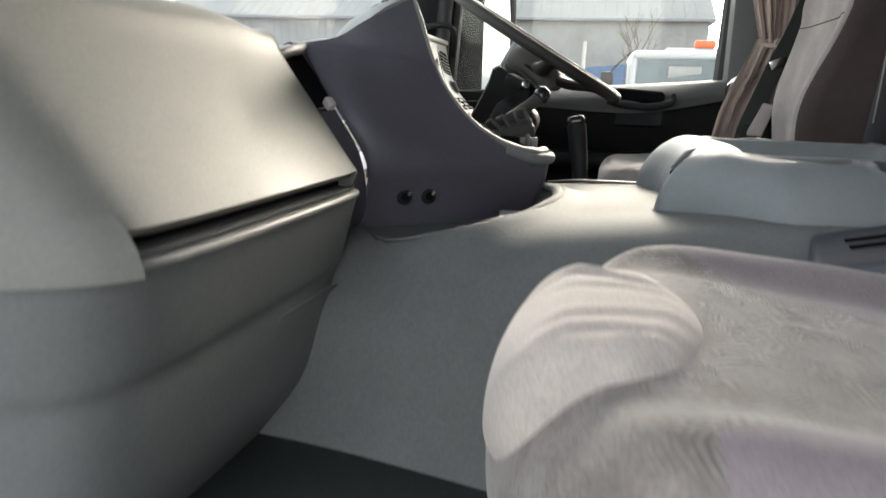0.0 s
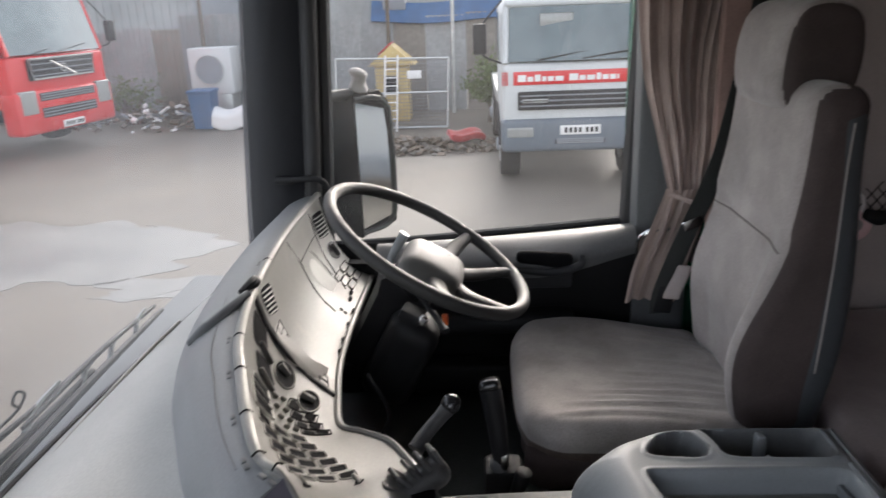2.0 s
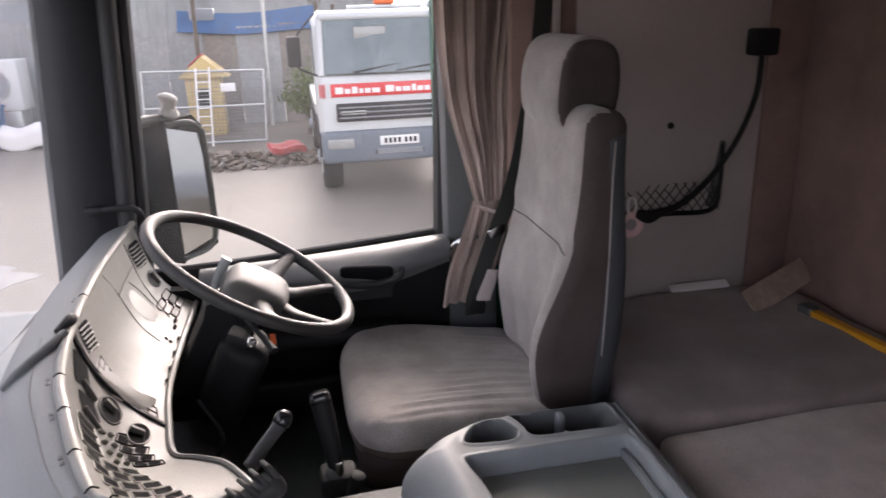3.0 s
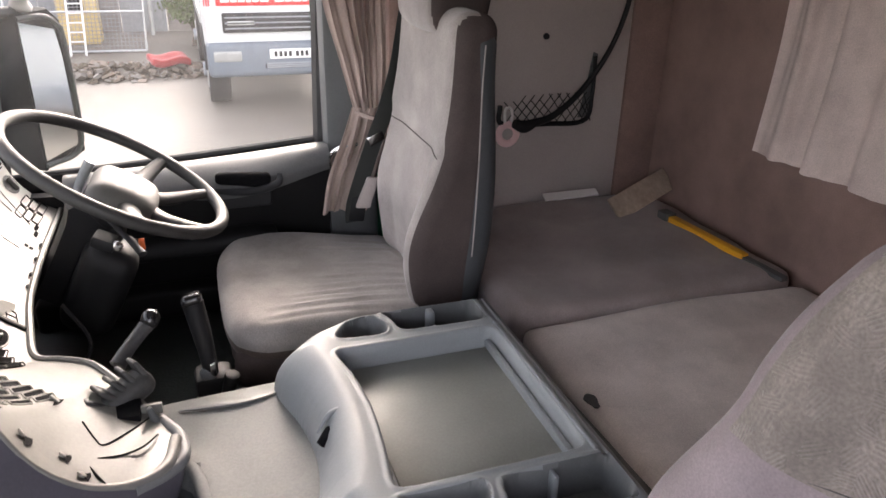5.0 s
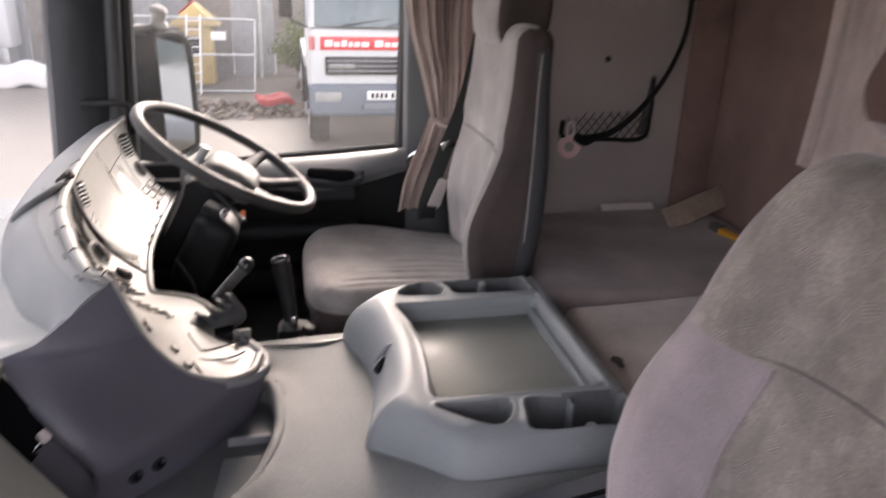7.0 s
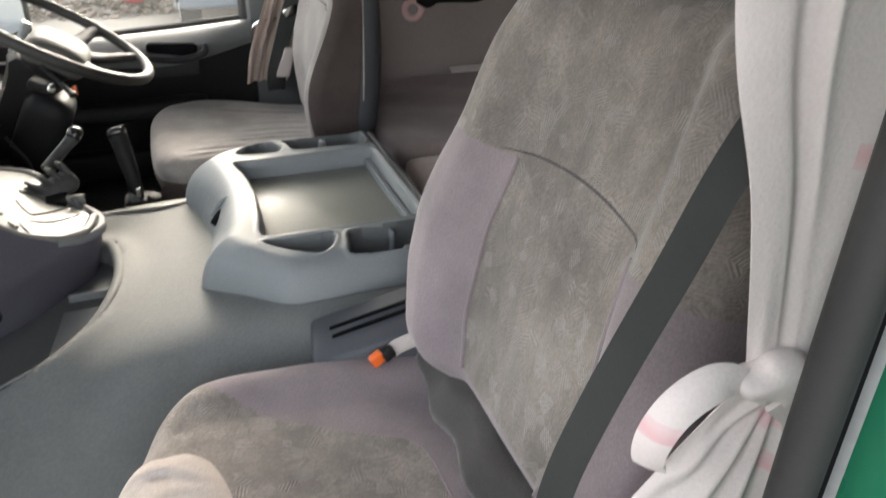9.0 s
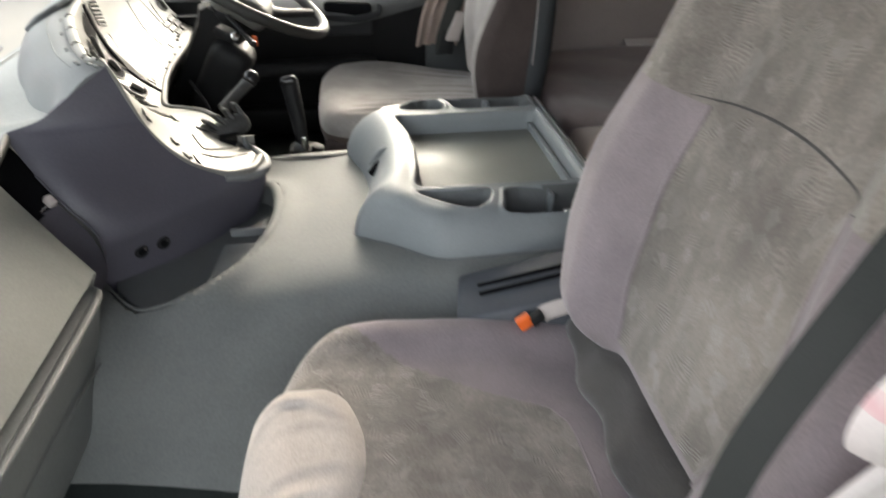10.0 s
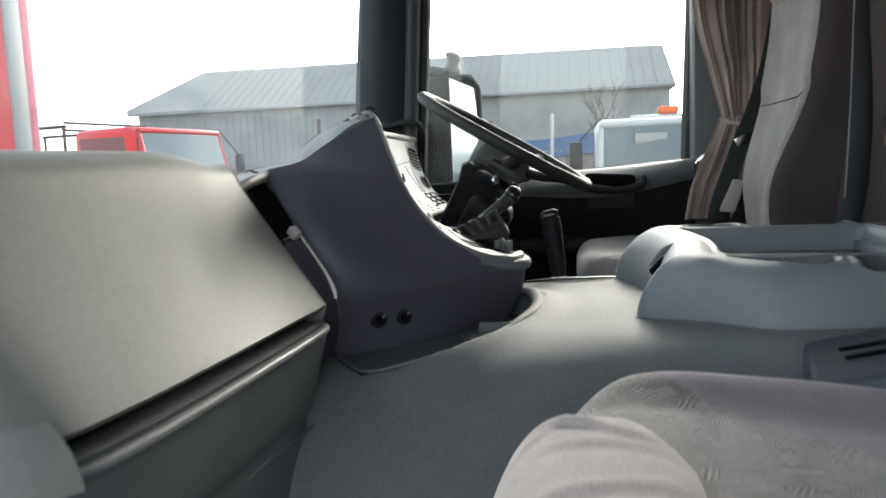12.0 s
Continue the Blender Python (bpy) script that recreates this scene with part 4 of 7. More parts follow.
for i in range(4):
    s_, t_ = 0.722 - 0.026 * i, 0.40 + 0.025 * i
    for k in range(2):
        on("key_cap", s_ + 0.003 * k, t_ + 0.095 * k, 0.006, 0.010, 0.008, M_WHITE_GREY, "small pale key", 0.002)
    patch("key_slot", cell(s_ + 0.004, t_ + 0.20, 0.0095, 0.045, -0.03), M_DARK, "dark key opening", 9)
    patch("key_slot", cell(s_ + 0.006, t_ + 0.315, 0.0095, 0.045, -0.03), M_DARK, "dark key opening", 9)
    outline("key_frame", cell(s_ + 0.005, t_ + 0.26, 0.0118, 0.118, -0.03), M_DARK, "thin dark frame", 0.0009)
patch("open_slot", [(0.640, 0.14), (0.725, 0.16), (0.718, 0.34), (0.645, 0.36)], M_DARK, "long dark opening behind the rim", 7)
for i in range(6):
    s_ = 0.622 - 0.031 * i
    for t_, dt in ((0.20, 0.055), (0.36, 0.06), (0.52, 0.055)):
        hole = patch("key_slot", cell(s_ - 0.02 * (t_ - 0.2), t_ + 0.015 * i, 0.0105, dt, -0.02), M_DARK, "dark key opening", 9)
        outline("key_frame", cell(s_ - 0.02 * (t_ - 0.2), t_ + 0.015 * i, 0.0125, dt * 1.14, -0.02), M_WHITE_GREY, "pale key frame", 0.0013, hole)
for c in ([(0.640, 0.14), (0.725, 0.16), (0.718, 0.34), (0.645, 0.36)],):
    outline("slot_frame", c, M_WHITE_GREY, "pale frame of the open slot", 0.0022)
    q = [np.array(v_, float) for v_ in c]
    for u in (0.36, 0.68):
        a_, b_ = q[0] * (1 - u) + q[1] * u, q[3] * (1 - u) + q[2] * u
        part("slot_divider", tube([on_panel(*(a_ + (b_ - a_) * f), 0.002).translation for f in (0.0, 0.35, 0.7, 1.0)], 0.0022, 6), M_PANEL, stack)
on("brace", 0.735, 0.33, 0.007, 0.060, 0.009, M_PANEL, "pale brace", 0.002)
on("brace", 0.785, 0.27, 0.006, 0.045, 0.009, M_PANEL, "pale brace", 0.002)
for s, t, tab in ((0.362, 0.13, 1.0), (0.308, 0.20, 0.7), (0.258, 0.09, 1.0), (0.425, 0.18, 1.2), (0.429, 0.62, 1.2)):
    hole = patch("clip_hole", [(s - 0.009, t - 0.04), (s + 0.008, t + 0.015), (s - 0.002, t + 0.06), (s - 0.009, t + 0.015)], M_DARK, "small dark clip hole", 14)
    m = on_panel(s + 0.008, t + 0.01, 0.002) @ pose(0, 0, 0, 0, -14, 25)
    part("clip_tab", rbox(-0.0065 * tab, 0.0065 * tab, -0.004, 0.004, -0.0015, 0.002, 0.001, 1, m), M_WHITE_GREY, hole, "pale broken clip tab")
part("tray_slit", tube([on_panel(s, t, 0.0006).translation for s, t in ((0.264, 0.21), (0.240, 0.12), (0.216, 0.04))], [0.0006, 0.0022, 0.0006], 6, smooth=8), M_DARK, stack, "dark slit beside the rim")
part("tray_frame", tube([on_panel(s, t, 0.0006).translation for s, t in ((0.352, 0.60), (0.300, 0.50), (0.272, 0.475), (0.240, 0.70), (0.207, 0.96))], 0.0012, 6, smooth=24), M_DARK, stack, "thin joint round the lever tray")
part("tray_joint", tube([(0.352, -0.02, 2.0285), (0.385, 0.0, 2.011), (0.41, 0.02, 2.003), (0.428, 0.055, 1.993)], 0.0015, 6, smooth=14), M_DARK, stack, "dark joint line")
part("nose_pin", rod((0.425, 0.100, 1.98), (0.418, 0.098, 2.012), 0.008, 0.004, 10, 0.002), M_LOWER, stack, "small grey pin")
part("frame_bar", rbox(0.385, 0.435, 0.112, 0.119, 1.988, 2.006, 0.002), M_PANEL, stack)
part("tray_hole", rbox(0.350, 0.405, 0.090, 0.135, 1.985, 2.0075, 0.002), M_DARK, stack, "open lever slot")

# dark knee space below the fascia, and the pedals' bulkhead; deep shade put into black
knee = thing("knee_panel", "black underside of the dashboard, deep shade put into its colour", "dash panel", (0.2, 0.6, 1.7))
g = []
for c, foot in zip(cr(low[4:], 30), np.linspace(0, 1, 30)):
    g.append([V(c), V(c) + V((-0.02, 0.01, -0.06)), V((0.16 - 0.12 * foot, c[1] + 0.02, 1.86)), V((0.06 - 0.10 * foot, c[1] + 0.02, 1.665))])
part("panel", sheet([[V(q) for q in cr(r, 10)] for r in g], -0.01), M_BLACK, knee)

# ---- steering wheel and column ----
wheel = thing("steering_wheel", "large worn black truck steering wheel with a grey hub pad", "steering wheel", (0.373, 0.67, 2.19))
wa = V((0.402, -0.02, -0.238)).normalized()
wb = V((0.05, 1, 0)).normalized()
wn_ = wa.cross(wb).normalized()
wb = wn_.cross(wa)
WM = Matrix((wa, wb, wn_)).transposed().to_4x4()
WM.translation = (0.373, 0.688, 2.191)
part("rim", tube([WM @ V((0.226 * math.cos(a), 0.226 * math.sin(a), 0)) for a in np.linspace(0, 2 * math.pi, 72, endpoint=False)], 0.0135, 14, closed=True, up=wn_), M_WHEEL, wheel, "thick black leatherette rim")
for a in (30, 68, -30, -68):
    c, s_ = math.cos(radians(a)), math.sin(radians(a))
    part("spoke", tube([WM @ V((0.05 * c + 0.02, 0.05 * s_, -0.040)), WM @ V((0.12 * c + 0.008, 0.12 * s_, -0.034)), WM @ V((0.185 * c, 0.185 * s_, -0.014)), WM @ V((0.224 * c, 0.224 * s_, 0.0))], [0.026, 0.020, 0.016, 0.015], 12, smooth=14, flat=0.6, up=wn_), M_WHEEL, wheel, "black moulded spoke")
part("hub_pad", cushion(0.14, 0.165, 0.062, 0.029, 16, lambda p: p + V((0, 0, -0.012 * abs(p.y / 0.08) ** 2 - 0.008 * abs(p.x / 0.07) ** 2)), WM @ pose(0.028, 0.004, -0.034, 0, 0, 0)), M_PAD, wheel, "rounded grey hub pad")
part("pad_edge", tube([WM @ V((0.028 + 0.070 * math.cos(a), 0.004 + 0.0825 * math.sin(a), -0.047)) for a in np.linspace(0, 6.283, 36, endpoint=False)], 0.004, 6, closed=True), M_BLACK, wheel, "dark groove round the pad")
for k in range(4):
    part("pad_rib", rbox(-0.012, 0.030, 0.022 + 0.009 * k, 0.0255 + 0.009 * k, -0.012, -0.0035, 0.001, 1, WM @ pose(0.02, 0.0, -0.0012 * k)), M_HUMP, wheel)
part("hub_base", rod(WM @ V((0, 0, -0.10)), WM @ V((0.02, 0, -0.055)), 0.05, 0.066, 24, 0.006), M_BLACK, wheel, "black hub cup")

column = thing("steering_column", "black steering column shroud with switch stalks", "steering column", (0.25, 0.68, 1.95))
part("shroud", loft([[V(q) for q in ring] for ring in [
    [WM @ V((x * f, y * f, z)) + V(o) for x, y in ((-0.06, -0.055), (0.055, -0.06), (0.065, 0.0), (0.055, 0.06), (-0.06, 0.055), (-0.075, 0.0))]
    for f, z, o in ((0.75, -0.085, (0, 0, 0)), (0.92, -0.10, (0, 0.01, 0)), (0.92, -0.14, (0.01, 0.015, 0)), (0.85, -0.22, (0.01, 0.02, 0)), (0.7, -0.32, (0.0, 0.02, 0.0)))]]), M_BLACK, column, "black plastic shroud")
part("lower_cover", cushion(0.11, 0.15, 0.20, 0.035, 10, None, pose(0.305, 0.66, 1.965, 0, 28, 0)), M_BLACK, column, "black lower cover")
part("ignition_lock", rbox(-0.022, 0.022, -0.03, 0.015, -0.012, 0.012, 0.006, 2, pose(0.345, 0.545, 2.105, 0, 25, -10)), M_BLACK, column, "dark ignition lock block")
part("key_barrel", rod((0.36, 0.535, 2.098), (0.368, 0.515, 2.10), 0.010, n=14, bevel=0.002), M_CHROME, column)
part("indicator_stalk", tube([(0.275, 0.70, 2.12), (0.288, 0.745, 2.155), (0.316, 0.75, 2.202)], [0.007, 0.010, 0.013], 10, smooth=10, flat=0.7), M_TRIM, column, "grey indicator stalk")
part("wiper_stalk", tube([(0.345, 0.60, 2.13), (0.385, 0.545, 2.10), (0.41, 0.50, 2.085)], [0.006, 0.006, 0.009], 10, smooth=10, flat=0.7), M_BLACK, column)
part("warning_lamp", rbox(-0.006, 0.006, -0.006, 0.006, -0.012, 0.012, 0.003, 2, pose(0.405, 0.575, 2.075)), M_ORANGE, column, "small orange button")
part("cable", tube([(0.26, 0.47, 2.015), (0.30, 0.44, 1.94), (0.25, 0.42, 1.86), (0.22, 0.45, 1.78)], 0.004, 6, smooth=16), M_BLACK, column)

# ---- gear lever with pleated boot ----
gear = thing("gear_lever", "black gear lever with a pleated rubber boot on the dash tray", "gear lever", (0.36, 0.09, 1.985))
GC, gd, gu = V((0.386, 0.158, 2.006)), V((0.74, 0.42, 0.30)).normalized(), V((-0.30, 0.05, 0.95)).normalized()
gs = gd.cross(gu).normalized()
gu = gs.cross(gd)
boot = part("boot", cushion(0.105, 0.052, 0.042, 0.019, 10, None, Matrix.Translation(GC - gd * 0.012) @ Matrix((gd, gs, gu)).transposed().to_4x4()), M_BOOT, gear, "dark pleated rubber boot", 30)
for k in range(6):
    a = radians(128 - 7 * k)
    e = gd * math.cos(a) + gu * math.sin(a)
    m = Matrix((e, e.cross(gs), gs)).transposed().to_4x4()
    far_ = 0.050 - 0.002 * k
    m.translation = GC + gd * (-0.050 + 0.0165 * k) + e * 0.020
    part("pleat", cushion(far_, 0.0115, 0.054 - 0.003 * k, 0.004, 8, lambda p: V((p.x, p.y * (0.85 - 9.0 * p.x), p.z * (0.9 - 5.0 * p.x))), m), M_BOOT, boot)
part("stick", tube([(0.372, 0.200, 2.030), (0.390, 0.222, 2.046), (0.408, 0.238, 2.060), (0.424, 0.250, 2.073)], [0.013, 0.0115, 0.0115, 0.013], 14, smooth=10), M_BOOT, gear, "dark grey lever grip")
part("knob", cushion(0.030, 0.032, 0.032, 0.014, 8, None, pose(0.426, 0.252, 2.077, -30, 30, 0)), M_GLOSS, gear, "rounded black knob")

brake = thing("brake_lever", "black parking brake lever with a glossy capped grip", "brake lever", (0.51, 0.39, 1.67))
part("base", rbox(0.475, 0.545, 0.355, 0.42, 1.67, 1.875, 0.012, 2), M_BLACK, brake, "black lever base")
part("grip", tube([(0.508, 0.375, 1.86), (0.503, 0.385, 1.92), (0.495, 0.397, 1.98), (0.489, 0.404, 2.018)], [0.013, 0.016, 0.019, 0.020], 14, smooth=12), M_BLACK, brake, "moulded black grip")
part("cap", cushion(0.038, 0.04, 0.022, 0.010, 8, None, pose(0.488, 0.405, 2.024, -15, -12, 0)), M_GLOSS, brake, "black glossy cap")
part("button", rbox(0.505, 0.517, 0.36, 0.368, 1.875, 1.905, 0.003), M_CHROME, brake)
part("pivot_collar", rod((0.498, 0.378, 1.868), (0.510, 0.374, 1.882), 0.019, 0.017, 14, 0.004), M_LOWER, brake)
part("selector", rod((0.53, 0.34, 1.84), (0.545, 0.33, 1.895), 0.012, 0.015, 12, 0.004), M_BLACK, brake)

# ---- console between the seats ----
console = thing("centre_console", "blue-grey moulded console with a deep tray and cup holders", "console", (0.84, 0, 1.92))


def round_off(poly, turns=3):
    """Cuts the corners of an outline, so that they come out round."""
    for _ in range(turns):
        cut = []
        for (ax, ay), (bx, by) in zip(poly, poly[1:] + poly[:1]):
            ln = math.hypot(bx - ax, by - ay)
            k = min(0.25, 0.012 / ln) if ln else 0.25
            cut += [(ax + (bx - ax) * k, ay + (by - ay) * k), (bx + (ax - bx) * k, by + (ay - by) * k)]
        poly = cut
    return poly


OUT = [tuple(q) for q in cr([(1.06, -0.300), (0.90, -0.300), (0.78, -0.300), (0.728, -0.288), (0.678, -0.240), (0.640, -0.205), (0.614, -0.172), (0.632, -0.09), (0.645, 0.0), (0.635, 0.10), (0.610, 0.19), (0.62, 0.235), (0.70, 0.29), (0.80, 0.315), (1.06, 0.315)], 60)]
xs, ys = np.arange(0.60, 1.0601, 0.0025), np.arange(-0.345, 0.3301, 0.0025)
X, Y = np.meshgrid(xs, ys, indexing="ij")
d = inside(X, Y, OUT)
side_ = np.clip((-0.12 - Y) / 0.08, 0, 1)
soft = np.clip(0.095 - (X - 0.62) * 0.30, 0.055, 0.095) * (1 - side_) + 0.052 * side_
e = np.clip(d / soft, 0, 1)
H = 1.918 + 0.094 * np.sqrt(np.clip(1 - (1 - e) ** 2.1, 0, 1))
H += 0.004 * np.exp(-((X - 0.69) / 0.03) ** 2) * (d > 0.02)
POCKETS = [([(0.716, -0.178), (0.728, -0.10), (0.734, 0.0), (0.726, 0.09), (0.706, 0.168), (1.0, 0.168), (1.0, -0.178)], 0.040),
           ([(0.712, -0.192), (0.832, -0.192), (0.838, -0.213), (0.820, -0.252), (0.795, -0.260), (0.762, -0.240), (0.735, -0.216)], 0.060),
           ([(0.856, -0.198), (1.022, -0.194), (1.022, -0.274), (0.842, -0.270), (0.852, -0.24)], 0.075),
           ([(0.715, 0.205), (0.808, 0.197), (0.820, 0.225), (0.80, 0.265), (0.775, 0.272), (0.745, 0.255)], 0.060),
           ([(0.835, 0.200), (1.0, 0.194), (1.0, 0.285), (0.812, 0.283), (0.832, 0.245)], 0.075)]
for poly, deep in POCKETS:
    poly = round_off(poly)
    q = np.clip(inside(X, Y, poly) / 0.0065, 0, 1)
    q = q * q * (3 - 2 * q)
    lip = np.clip(1 - np.abs(inside(X, Y, poly) + 0.004) / 0.006, 0, 1)
    H = np.where(q > 0, H * (1 - q) + (2.012 - deep) * q, H + 0.002 * lip)
H[(X > 1.012) & (X < 1.02) & (d > 0.02) & (np.abs(Y) < 0.30)] -= 0.004
bm = bmesh.new()
keep = d > -0.006
H = np.where(d < 0, 1.905, H)
verts = {}
for i, j in np.argwhere(keep):
    verts[i, j] = bm.verts.new((X[i, j], Y[i, j], H[i, j]))
for i, j in np.argwhere(keep):
    quad = [(i, j), (i + 1, j), (i + 1, j + 1), (i, j + 1)]
    if all(q in verts for q in quad):
        bm.faces.new([verts[q] for q in quad])
# holder insides: dark slate plastic and its shade put into one darker colour
pocket_shade = sum(inside(X, Y, poly) > 0.001 for poly, _ in POCKETS[1:]) > 0
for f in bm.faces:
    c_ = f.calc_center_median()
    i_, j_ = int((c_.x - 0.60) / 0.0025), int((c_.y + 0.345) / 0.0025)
    f.material_index = int(pocket_shade[min(i_, X.shape[0] - 1), min(j_, X.shape[1] - 1)])
part("shell", bm, [M_CONSOLE, M_LOWER], console, "moulded blue-grey plastic shell, holder insides darkened with their shade", 60)
top = np.array(TUNNEL_TOP)


def tunnel_z(x, y):
    return float(top[((top[:, :2] - (x, y)) ** 2).sum(1).argmin(), 2])


part("joint", tube([(x, y, tunnel_z(x, y) + 0.0005) for x, y in OUT if y < -0.16 and x < 1.0], 0.0013, 6), M_LOWER, console, "dark joint at the foot of the console")
part("tray_ridge", rbox(1.003, 1.010, -0.188, 0.178, 2.004, 2.0165, 0.002, 2), M_CONSOLE, console, "raised rear edge of the tray")
part("tray_step", rbox(0.982, 0.992, -0.172, 0.162, 1.9745, 1.990, 0.002, 2), M_CONSOLE, console, "low step along the tray's rear wall")
part("tray_mat", rbox(0.737, 0.994, -0.170, 0.160, 1.9695, 1.9755, 0.003), M_TRAY, console, "greenish grey tray floor")
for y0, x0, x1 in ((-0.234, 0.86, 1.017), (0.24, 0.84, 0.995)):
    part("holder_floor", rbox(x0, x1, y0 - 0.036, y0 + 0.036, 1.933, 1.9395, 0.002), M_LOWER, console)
for x, y, inner in ((0.945, -0.266, -0.204), (0.915, 0.276, 0.204)):
    part("holder_finger", cushion(0.016, 0.022, 0.060, 0.005, 5, None, pose(x, y, 1.970)), M_CONSOLE, console, "small plastic finger")
    part("holder_rib", cushion(0.008, 0.022, 0.070, 0.003, 4, None, pose(x - 0.012, inner, 1.970)), M_CONSOLE, console, "thin divider rib")
# the shell is uncut here; a near-black tube carries the hole's shade
part("finger_hole", tube([(0.652, -0.008, 1.966), (0.672, 0.004, 1.978), (0.69, 0.012, 1.975)], [0.008, 0.012, 0.006], 10, smooth=8), M_DARK, console, "near-black tube for the shaded finger hole")
part("hole_lip", tube([(0.650, 0.012, 1.975), (0.672, 0.022, 1.997), (0.70, 0.022, 2.008)], [0.002, 0.005, 0.002], 8, smooth=10), M_CONSOLE, console)

vent = thing("side_vent", "dark plastic vent box on the side of the engine tunnel", "air vent", (0.87, -0.38, 1.8))
bm = loft([[V(p) for p in r] for r in ([(0.742, -0.455, 1.78), (0.748, -0.430, 1.927), (0.762, -0.345, 1.948), (0.762, -0.335, 1.78)], [(1.04, -0.475, 1.78), (1.04, -0.458, 1.997), (1.04, -0.350, 2.008), (1.04, -0.335, 1.78)])])
bmesh.ops.bevel(bm, geom=bm.edges[:], offset=0.006, segments=2, profile=0.5, affect="EDGES")
part("housing", bm, M_VENT, vent, "charcoal plastic housing")
for k in range(2):
    y = -0.376 - 0.017 * k
    part("slot", tube([(0.785, y, 1.9455 - 0.003 * k), (1.015, y - 0.010, 1.9980 - 0.003 * k)], 0.0040, 8, flat=0.8), M_DARK, vent, "dark slot")


# ---- passenger seat ----
seat = thing("passenger_chair", "grey velour passenger seat with patterned panels and worn dirty edges", "seat", (0.7, -0.66, 1.67))
BM = pose(0.972, -0.694, 1.955, 0, 16.5, 0)


def back_taper(z):
    return 0.965 - 0.20 * smoothstep(0.11, -0.02, z) - 0.15 * smoothstep(0.15, 0.34, z) - 0.15 * smoothstep(0.34, 0.56, z)


def back_shape(p):
    z = p.z + 0.2525
    w = back_taper(z) * (0.86 if p.y < 0 else 1.0)
    y = p.y * w
    bol = 0.045 * smoothstep(0.13, 0.23, abs(p.y)) * (1 - smoothstep(0.40, 0.62, z))
    x = p.x - (bol if p.x < 0.02 else 0.0) - 0.012 * bump(z, 0.22, 0.12) * (p.x < 0)
    return V((x, y, z))


def back_zone(q):
    """Patterned cloth above the cross seam and in the middle below it; plain bolsters elsewhere."""
    if q.x > 0.0:
        return 0
    if q.z > 0.300:
        return 1 if abs(q.y) / back_taper(q.z) < 0.272 else 0
    half = 0.139 - 0.012 * smoothstep(0.18, 0.30, q.z) - 0.03 * smoothstep(0.10, 0.0, q.z)
    return 1 if abs(q.y) < half and q.z > 0.015 else 0


bm = cushion(0.13, 0.62, 0.545, 0.05, 90, back_shape, BM)
part("backrest", zones(bm, BM.inverted(), back_zone), [M_SEAT_MAUVE, M_ZIGZAG], seat, "mauve-grey padded backrest with patterned panels")


def back_front(y, z, lift):
    p = back_shape(V((-0.065, y, z - 0.2525)))
    edge = 0.04 * smoothstep(0.20, 0.29, abs(y)) ** 2
    return BM @ V((p.x - lift + edge, p.y, p.z))


part("seam", tube([back_front(y * 0.185 + 0.004, 0.300 + 0.02 * (1 - y * y), -0.0008) for y in np.linspace(-1, 1, 24)], [0.0006, 0.0018, 0.0020, 0.0020, 0.0018, 0.0006], 6), M_SKIRT, seat, "dark cross seam")
for s_ in (-1, 1):
    part("piping", tube([back_front(s_ * (0.139 - 0.012 * smoothstep(0.18, 0.30, z) - 0.03 * smoothstep(0.10, 0.0, z)) / back_taper(z) / (0.86 if s_ < 0 else 1.0), z, 0.0) for z in np.linspace(0.02, 0.30, 24)], 0.0034, 8), M_SEAT_MAUVE, seat, "seam piping")


def pad_head(p):
    """Crowned head pad, narrower towards its rounded top."""
    v = p.z / 0.09
    return V((p.x - 0.014 * (1 - (p.y / 0.21) ** 2) * (p.x < 0) + 0.012 * v, p.y * (1 - 0.10 * smoothstep(-0.2, 1.0, v)), p.z - 0.30 * max(0.0, abs(p.y) - 0.12) ** 1.3 * smoothstep(-0.5, 0.8, v) + 0.010 * (p.y / 0.2) ** 2 * (v < 0)))


PM = BM @ pose(-0.012, 0.008, 0.626)
bm = cushion(0.115, 0.42, 0.185, 0.055, 44, pad_head, PM)
part("headrest", zones(bm, PM.inverted(), lambda q: 1 if q.x < 0.01 and abs(q.y) < 0.192 and q.z > -0.074 else 0), [M_SEAT_MAUVE, M_HEAD], seat, "rounded head pad with a dark brown front")
part("headrest_slot", cushion(0.074, 0.30, 0.012, 0.005, 10, lambda p: V((p.x, p.y, p.z + 0.010 * (p.y / 0.17) ** 2)), BM @ pose(-0.016, 0.0, 0.530)), M_DARK, seat, "black gap below the head pad")
part("back_shell", cushion(0.05, 0.42, 0.53, 0.022, 12, lambda p: V((p.x, p.y * (1 - 0.3 * smoothstep(-0.10, 0.26, p.z)), p.z + 0.255)), BM @ pose(0.075, 0.04, 0)), M_LOWER, seat, "dark plastic back shell")


def cush_shape(p):
    y, x, z = p.y, p.x, p.z
    z += 0.030 * smoothstep(0.13, 0.23, abs(y)) * (z > 0) - 0.030 * smoothstep(-0.1, 0.25, x) * (z > 0)
    z += 0.016 * bump(x, -0.16, 0.09) * (z > 0)
    corner = (y / 0.25) ** 2 * smoothstep(0.05, -0.25, x)
    x += 0.085 * corner
    z -= 0.030 * corner * (z > 0)
    return V((x, y, z))


CM = pose(0.722, -0.648, 1.848, 0, -1, 0)


def panel_edge(x, side):
    """Outline of the patterned middle of the seat: flaring towards the front on the inner side."""
    near = smoothstep(0.105, 0.135, x) ** 2 * 0.025
    if side > 0:
        return float(np.interp(x, (-0.16, -0.121, -0.051, 0.044, 0.125), (0.25, 0.203, 0.132, 0.083, 0.050))) - near
    return -0.146 - 0.05 * smoothstep(0.0, -0.12, x) + near


